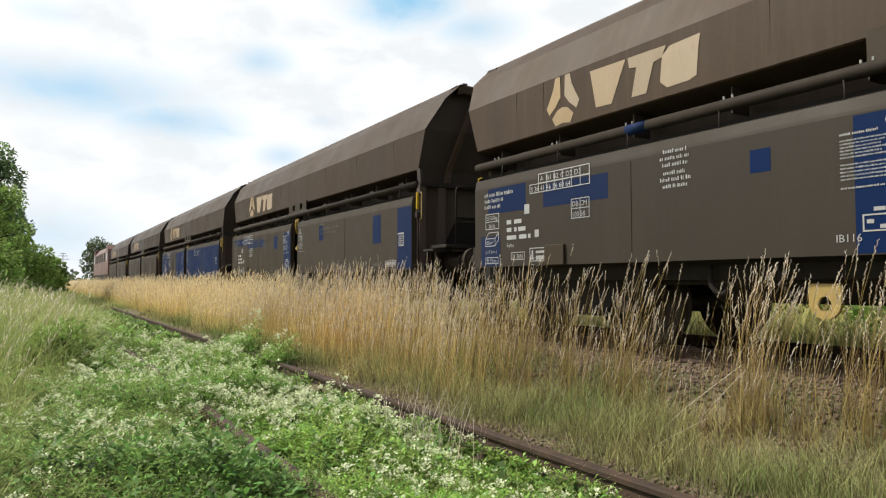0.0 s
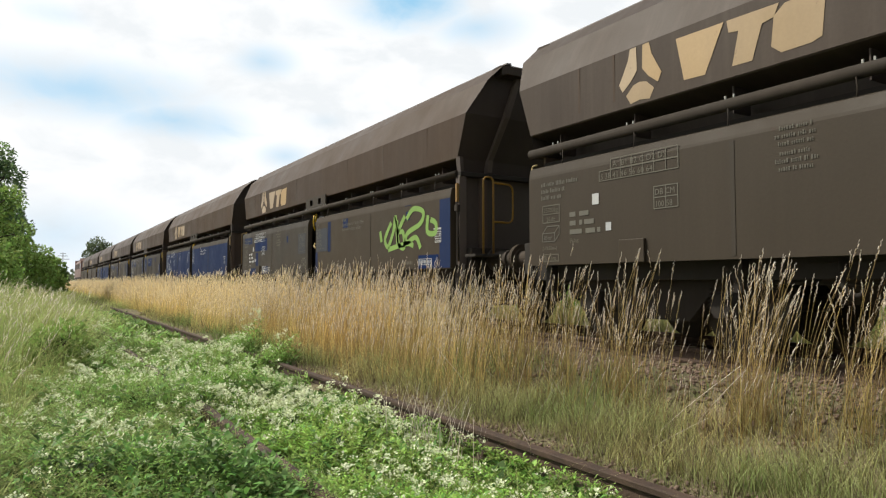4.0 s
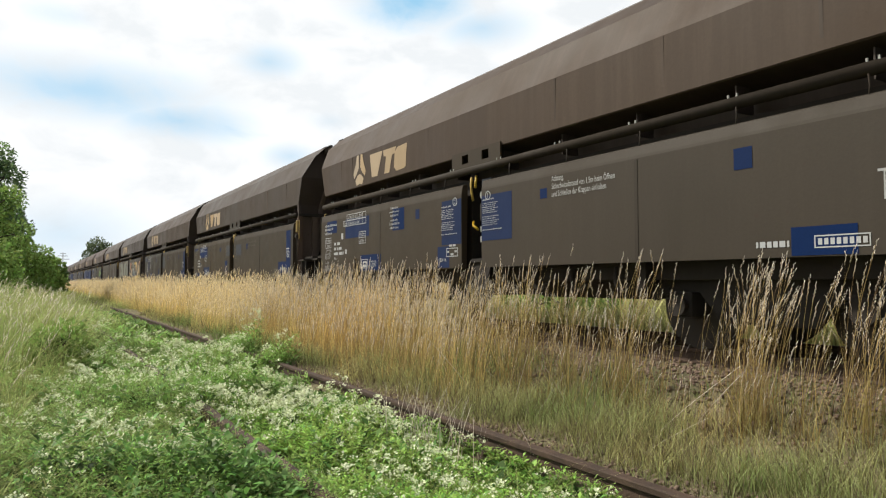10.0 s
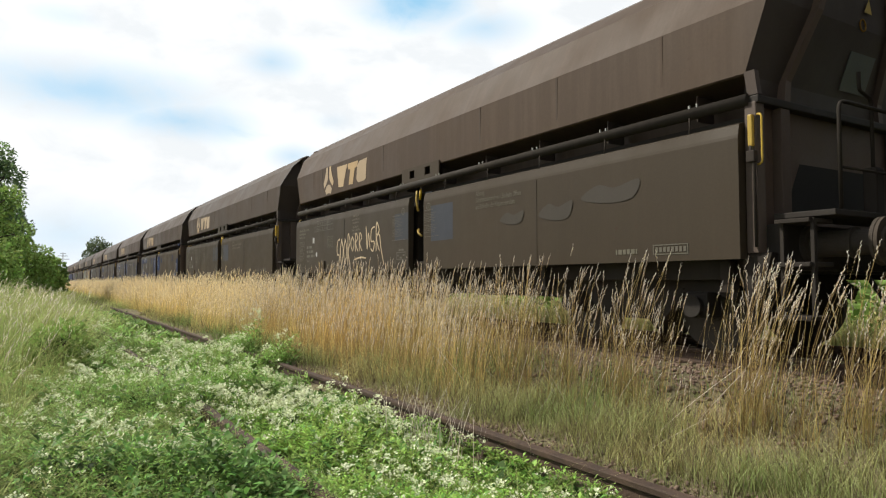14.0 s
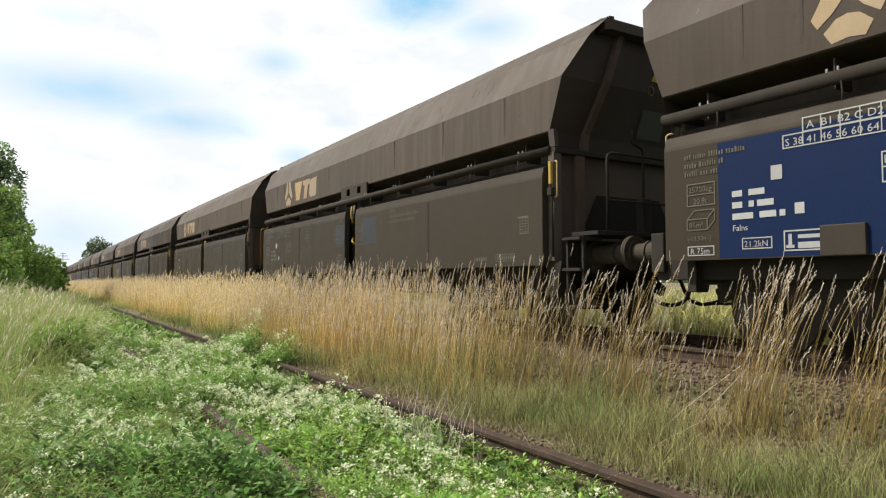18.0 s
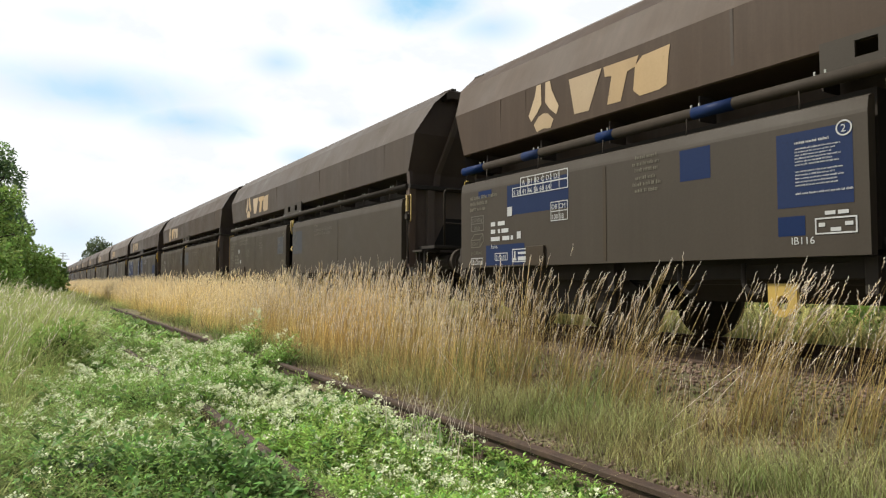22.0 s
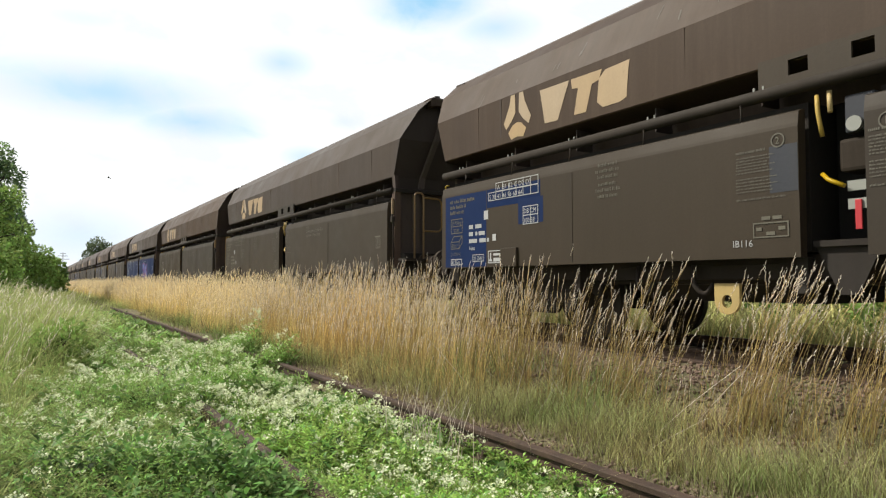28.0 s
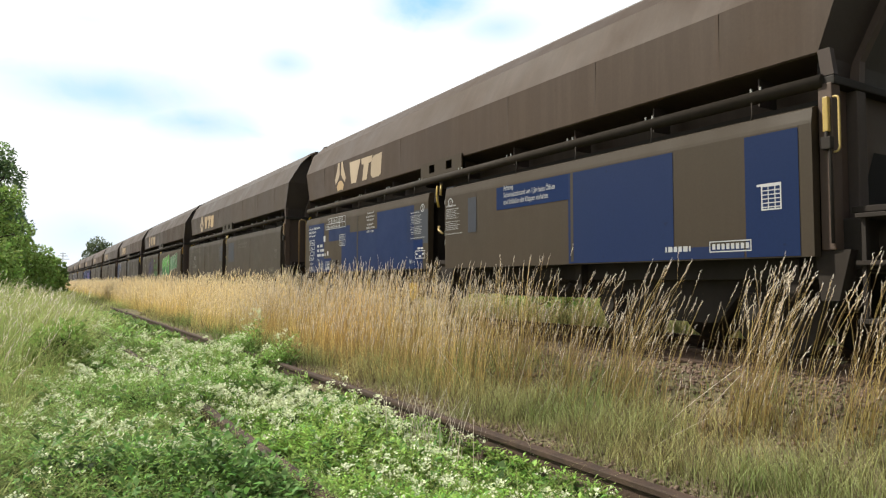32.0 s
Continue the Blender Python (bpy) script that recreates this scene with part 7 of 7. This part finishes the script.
def ballast():
    """Broken stones on the bed, nearest stretch; the rest lies under the plants."""
    n = 17000
    y = np.where(RNG.uniform(0, 1, n) < 0.82, RNG.uniform(0.2, 16, n), RNG.uniform(-12, 0.2, n))
    x = np.where(RNG.uniform(0, 1, n) < 0.75, RNG.uniform(4.05, 6.05, n), RNG.uniform(6.05, 8.6, n))
    s = RNG.uniform(0.010, 0.027, n)
    # finer grit along the siding rail
    x[14500:], y[14500:], s[14500:] = 2.83 + RNG.gamma(1.2, 0.22, 2500), RNG.uniform(1.5, 9, 2500), RNG.uniform(0.006, 0.018, 2500)
    shape = np.array([(1, 0, 0), (-1, 0, 0), (0, 1, 0), (0, -1, 0), (0, 0, 1), (0, 0, -1), (.6, .6, .5), (-.6, .6, .5), (-.6, -.6, .5), (.6, -.6, .5)], float)
    tri = np.array([(0, 6, 4), (6, 2, 4), (2, 7, 4), (7, 1, 4), (1, 8, 4), (8, 3, 4), (3, 9, 4), (9, 0, 4), (0, 2, 6), (2, 1, 7), (1, 3, 8), (3, 0, 9), (2, 0, 5), (1, 2, 5), (3, 1, 5), (0, 3, 5)])
    v = shape[None] * s[:, None, None] * RNG.uniform(0.6, 1.35, (n, 10, 3))
    a = RNG.uniform(0, 6.28, n)
    c, q = np.cos(a), np.sin(a)
    X = v[..., 0] * c[:, None] - v[..., 1] * q[:, None] + x[:, None]
    Y = v[..., 0] * q[:, None] + v[..., 1] * c[:, None] + y[:, None]
    Z = v[..., 2] * 0.8 + (gz(x, y) + s * 0.35)[:, None]
    f = (tri[None] + (np.arange(n) * 10)[:, None, None]).reshape(-1, 3)
    me = mesh_np("ballast_stones", np.stack([X, Y, Z], -1).reshape(-1, 3), f)
    tagged(link_mesh("ballast_stones", me, M["stone"]), "brown broken ballast stones beside the running rails", "ballast", kind="stuff")


ballast()


def dry_stalks():
    """Loose pale stalks: a thin tuft at the rail and long bent stalks by the ballast."""
    n = 90
    x, y = RNG.normal(2.42, 0.12, n), RNG.normal(4.25, 0.30, n)
    h = RNG.uniform(0.22, 0.52, n)
    rows = [ribbons(feet(x, y), h, np.full(n, 0.0045), RNG.uniform(0, 6.28, n), h * RNG.uniform(0.05, 0.5, n), 3, 1.5, 0.3)]
    n = 16
    x, y = RNG.uniform(3.3, 4.3, n), RNG.uniform(2.3, 5.2, n)
    h = RNG.uniform(0.25, 0.6, n)
    rows.append(ribbons(feet(x, y), h, np.full(n, 0.006), RNG.choice([-1.0, 2.2], n) + RNG.normal(0, 0.5, n), RNG.uniform(0.2, 0.6, n), 4, 1.2, 0.5))
    plant_object("dry_stalks", rows, M["head"], "loose pale dry stalks beside the siding rail", "grass")


dry_stalks()


def surroundings():
    """The same plants carried on round the camera and behind it."""
    parts, gold, leaves = [], [], []
    n = 16000
    x, y = RNG.uniform(-14, 3.3, n), RNG.uniform(-14, 30, n)
    az = np.degrees(np.arctan2(x, y))
    k = (np.abs(x - 1.27) > 0.12) & (x < 2.6) & ((az < -14) | (az > 62)) & (np.hypot(x, y) > 0.8)
    x, y = x[k], y[k]
    m = len(x)
    h = RNG.uniform(0.2, 0.7, m)
    parts.append(ribbons(feet(x, y), h, np.full(m, 0.016), RNG.uniform(0, 6.28, m), h * RNG.uniform(0.2, 1.1, m), 3, 1.8, 0.1, 0.25))
    n = 9000
    x, y = RNG.uniform(-7, 2.65, n), RNG.uniform(-12, 9, n)
    az = np.degrees(np.arctan2(x, y))
    k = ((az < -14) | (az > 62)) & (np.hypot(x, y) > 0.9) & (np.abs(x - 1.27) > 0.1)
    x, y = x[k], y[k]
    leaves += leaves_of(feet(x, y), 0.08 + 0.2 * lumps_at(x, y, 1.9, 1.1), 1.5, 9, 1.8, RNG.normal(0, 0.15, len(x)), 0.36)
    n = 2600
    x, y = RNG.uniform(3.3, 4.9, n), RNG.uniform(-14, 1.5, n)
    gold, hs = tall_grass(x, y, 0.98, 1.6)
    x, y = RNG.uniform(2.9, 4.4, 4000), RNG.uniform(-14, 1.2, 4000)
    h = RNG.uniform(0.1, 0.35, 4000)
    parts.append(ribbons(feet(x, y), h, np.full(4000, 0.010), RNG.uniform(0, 6.28, 4000), h * 0.5, 3, 1.7, 0.1, 0.2))
    plant_object("bank_grass", parts, M["verge"], "long green grass carrying on beside the siding", "grass")
    plant_object("bank_weeds", leaves, M["herb"], "low green weeds carrying on over the siding", "weeds")
    plant_object("dry_belt_grass", gold, M["gold"], "tall dry golden grass growing between the tracks", "grass")
    plant_object("dry_belt_seed_heads", hs, M["head"], "pale seed heads over the dry grass", "grass")


surroundings()


# ---------- trees and bushes ----------
def tree(x, y, h, r, material, seed, name="tree", label="leafy green tree", crown_low=0.25, leaf=0.12, count=5200, lumps=16, lean=0.0):
    rg = np.random.default_rng(seed)
    z0 = float(gz(x, y))
    t = thing(name, label, "tree" if "bush" not in name else "bush", at=pose(x, y, z0))
    bm = bmesh.new()
    rr = random.Random(seed)
    top = h * 0.72
    trunk = [(0.02 * h * math.sin(a * 3 + seed) * a, 0.02 * h * math.cos(a * 2 + seed) * a, top * a - 0.1) for a in [i / 6 for i in range(7)]]
    for (p, q), i in zip(zip(trunk, trunk[1:]), range(6)):
        tube_bm([p, q], max(0.02, 0.022 * h * (1 - i / 7)), 7, bm)
    part("trunk", bm, M["bark"], t)
    bm = bmesh.new()
    cs = []
    for i in range(lumps):
        a = i * 2.4 + rr.uniform(-0.4, 0.4)
        u = crown_low + (1 - crown_low) * (i + 0.5) / lumps
        spread = r * (0.45 + 0.65 * math.sin(math.pi * min(1, (u - crown_low) / (1 - crown_low) * 0.86 + 0.12))) * rr.uniform(0.55, 0.95)
        c = Vector((math.cos(a) * spread * 0.75, math.sin(a) * spread * 0.75, h * u * 0.93))
        cs.append((c, r * rr.uniform(0.28, 0.5)))
        st = Vector(trunk[min(6, max(1, int(u * 6)))])
        st.z = min(st.z, c.z * 0.8)
        tube_bm([st, st.lerp(c, 0.5) + Vector((0, 0, 0.05 * h)), c], max(0.012, 0.006 * h), 5, bm)
    part("limbs", bm, M["bark"], t)
    per = count // lumps
    vs, al = [], []
    for c, rad in cs:
        d = rg.normal(0, 1, (per, 3))
        d /= np.linalg.norm(d, axis=1)[:, None]
        rad_i = rad * rg.uniform(0.45, 1.15, per) ** 0.6
        pos = np.array(c) + d * rad_i[:, None] * (1, 1, 0.8)
        way = d + rg.normal(0, 0.7, (per, 3))
        way /= np.linalg.norm(way, axis=1)[:, None]
        up = np.cross(way, rg.normal(0, 1, (per, 3)))
        up /= np.linalg.norm(up, axis=1)[:, None]
        L = leaf * rg.uniform(0.7, 1.4, per)
        vs.append(leaf_quads(pos, way, up, L, L * 0.62).reshape(-1, 3))
        # clump tops paler, undersides darker: light from above is put into the colour
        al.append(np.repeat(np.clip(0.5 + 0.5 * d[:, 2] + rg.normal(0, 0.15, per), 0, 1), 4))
    v = np.concatenate(vs)
    f = np.arange(len(v)).reshape(-1, 4)
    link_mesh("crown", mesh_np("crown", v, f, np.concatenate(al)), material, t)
    return t


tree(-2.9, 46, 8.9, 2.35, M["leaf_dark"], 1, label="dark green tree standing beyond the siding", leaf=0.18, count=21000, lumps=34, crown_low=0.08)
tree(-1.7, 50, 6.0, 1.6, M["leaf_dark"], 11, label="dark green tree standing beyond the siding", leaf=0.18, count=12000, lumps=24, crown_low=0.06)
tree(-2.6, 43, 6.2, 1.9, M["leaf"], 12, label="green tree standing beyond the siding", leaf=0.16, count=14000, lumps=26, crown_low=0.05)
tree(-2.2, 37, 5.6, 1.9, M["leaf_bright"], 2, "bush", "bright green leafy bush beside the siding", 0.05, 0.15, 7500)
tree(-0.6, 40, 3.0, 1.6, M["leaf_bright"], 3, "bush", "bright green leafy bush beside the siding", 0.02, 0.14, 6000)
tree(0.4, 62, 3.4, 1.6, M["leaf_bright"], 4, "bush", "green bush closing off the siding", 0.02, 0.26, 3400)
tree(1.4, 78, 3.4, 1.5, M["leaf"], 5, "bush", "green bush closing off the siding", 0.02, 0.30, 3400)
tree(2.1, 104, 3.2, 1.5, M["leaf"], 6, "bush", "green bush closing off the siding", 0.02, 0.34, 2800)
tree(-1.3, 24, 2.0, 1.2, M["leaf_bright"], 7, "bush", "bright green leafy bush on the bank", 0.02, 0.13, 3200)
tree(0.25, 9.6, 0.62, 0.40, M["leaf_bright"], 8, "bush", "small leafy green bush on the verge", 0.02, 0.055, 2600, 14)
tree(24.5, 330, 19, 8.0, M["leaf_far"], 9, label="pale hazy tree far behind the train", leaf=1.0, count=3600, crown_low=0.3)
tree(34, 345, 15, 8.0, M["leaf_far"], 10, label="pale hazy tree far behind the train", leaf=1.0, count=3000, crown_low=0.2)
for i in range(11):
    tree(14.5 + 2.2 * math.sin(i * 2.7), -3 + i * 4.2, 4.0 + 0.8 * math.sin(i * 1.9), 2.2, M["leaf" if i % 2 else "leaf_bright"], 20 + i, "bush", "green hedge bush behind the running track", 0.02, 0.16, 3800)


def far_wood():
    """Low far woods along the horizon."""
    rg = np.random.default_rng(5)
    n = 5200
    az = np.radians(rg.uniform(-30, 100, n))
    d = rg.uniform(700, 900, n)
    pos = np.stack([d * np.sin(az), d * np.cos(az), rg.uniform(0, 1, n) ** 1.4 * (9 + 4 * np.sin(az * 40) + 3 * np.sin(az * 91))], -1)
    way = rg.normal(0, 1, (n, 3))
    way /= np.linalg.norm(way, axis=1)[:, None]
    up = np.cross(way, rg.normal(0, 1, (n, 3)))
    up /= np.linalg.norm(up, axis=1)[:, None]
    L = rg.uniform(4, 8, n)
    v = leaf_quads(pos, way, up, L, L * 0.8).reshape(-1, 3)
    ob = link_mesh("far_wood", mesh_np("far_wood", v, np.arange(len(v)).reshape(-1, 4), np.repeat(rg.uniform(0, 1, n), 4)), M["leaf_far"])
    tagged(ob, "low hazy woods along the horizon", "woods", kind="stuff")


far_wood()


def mast(x, y, h):
    t = thing("lattice_mast", "thin grey lattice mast in the distance", "mast", at=pose(x, y, 0))
    grey = mat("mast_grey", (0.3, 0.32, 0.34), 0.7)
    part("pole", tube_bm([(0, 0, 0), (0, 0, h)], 0.16, 6), grey, t)
    for z, w in ((h * 0.80, 2.2), (h * 0.9, 1.7), (h * 0.98, 1.0)):
        part("crossarm", tube_bm([(-w, 0, z), (w, 0, z)], 0.13, 5), grey, t)


mast(9.2, 300, 12.5)


def bird():
    """A small dark bird with spread wings."""
    b = thing("bird", "small dark bird flying high in the sky", "bird", "birds in the sky", at=pose(-40, 60, 30))
    dark = mat("dark_feathers", (0.03, 0.03, 0.035), 0.8)
    bm = bmesh.new()
    bmesh.ops.create_uvsphere(bm, u_segments=10, v_segments=7, radius=1, matrix=Matrix.Diagonal((0.13, 0.04, 0.04, 1)))
    part("body", bm, dark, b)
    for s in (-1, 1):
        part("wing", wing_bm(s), dark, b)
    return b


def wing_bm(s):
    bm = bmesh.new()
    out = [(0.06, 0.02, 0.01), (0.02, 0.16, 0.05), (-0.08, 0.32, 0.03), (-0.05, 0.14, 0.04), (-0.05, 0.02, 0.01)]
    rows = [[bm.verts.new((x, s * y, z + d)) for x, y, z in out] for d in (0.0, -0.008)]
    bm.faces.new(rows[0])
    bm.faces.new(rows[1][::-1])
    for i in range(5):
        j = (i + 1) % 5
        bm.faces.new((rows[0][i], rows[0][j], rows[1][j], rows[1][i]))
    bmesh.ops.recalc_face_normals(bm, faces=bm.faces)
    return bm


BIRDS = [bird(), bird()]


def in_sky(az, el, d=62.0):
    a, e = radians(az), radians(el)
    return pose(d * math.sin(a) * math.cos(e), d * math.cos(a) * math.cos(e), 1.2 + d * math.sin(e), 12, -8, 150)


# ---------- what moves ----------
def wind(t, x, y):
    """Lean of the grass in degrees at t seconds."""
    gust = 2.0 + 10.0 * float(smooth(14.0, 19.0, t)) + 8.0 * math.exp(-((t - 25.0) / 1.8) ** 2) - 2.5 * float(smooth(26.0, 27.5, t)) * (1 - float(smooth(30.0, 32.0, t)))
    return gust + (1.1 + 0.10 * gust) * (math.sin(2.3 * t + 0.9 * y + x) + 0.6 * math.sin(4.1 * t + 1.7 * y))


def motions():
    steps = [i * 0.5 for i in range(65)]
    for k, w in WAGONS.items():
        walk(w, [(t, pose(TRACK_X, wagon_y(k) + run(t), WAGON_Z)) for t in steps])
    walk(LOCO, [(t, pose(TRACK_X, wagon_y(1) + 6.75 + 8.6 + run(t), WAGON_Z)) for t in steps])
    for p, cx, cy, i in TUFTS:
        z = float(gz(cx, cy))
        walk(p, [(t, pose(cx, cy, z, wind(t, cx, cy) * 0.55, wind(t + 0.15, cx, cy) * 0.85, 0)) for t in steps])
    away = in_sky(-12, 16)
    walk(BIRDS[0], [(0, away), (18.2, away), (19.0, in_sky(-0.06, 14.52)), (19.8, away), (24.0, away), (25.0, in_sky(5.16, 13.18)), (26.0, away), (27.0, away), (28.0, in_sky(4.69, 7.92)), (29.0, away), (32, away)])
    walk(BIRDS[1], [(0, in_sky(-12, 9)), (18.0, in_sky(-12, 9)), (19.0, in_sky(3.24, 6.0)), (20.0, in_sky(-12, 9)), (32, in_sky(-12, 9))])
    walk(SKY, [(t, pose(0, 0, 0, 0, 0, -2.1 * t / 32)) for t in (0, 8, 16, 24, 32)])


motions()
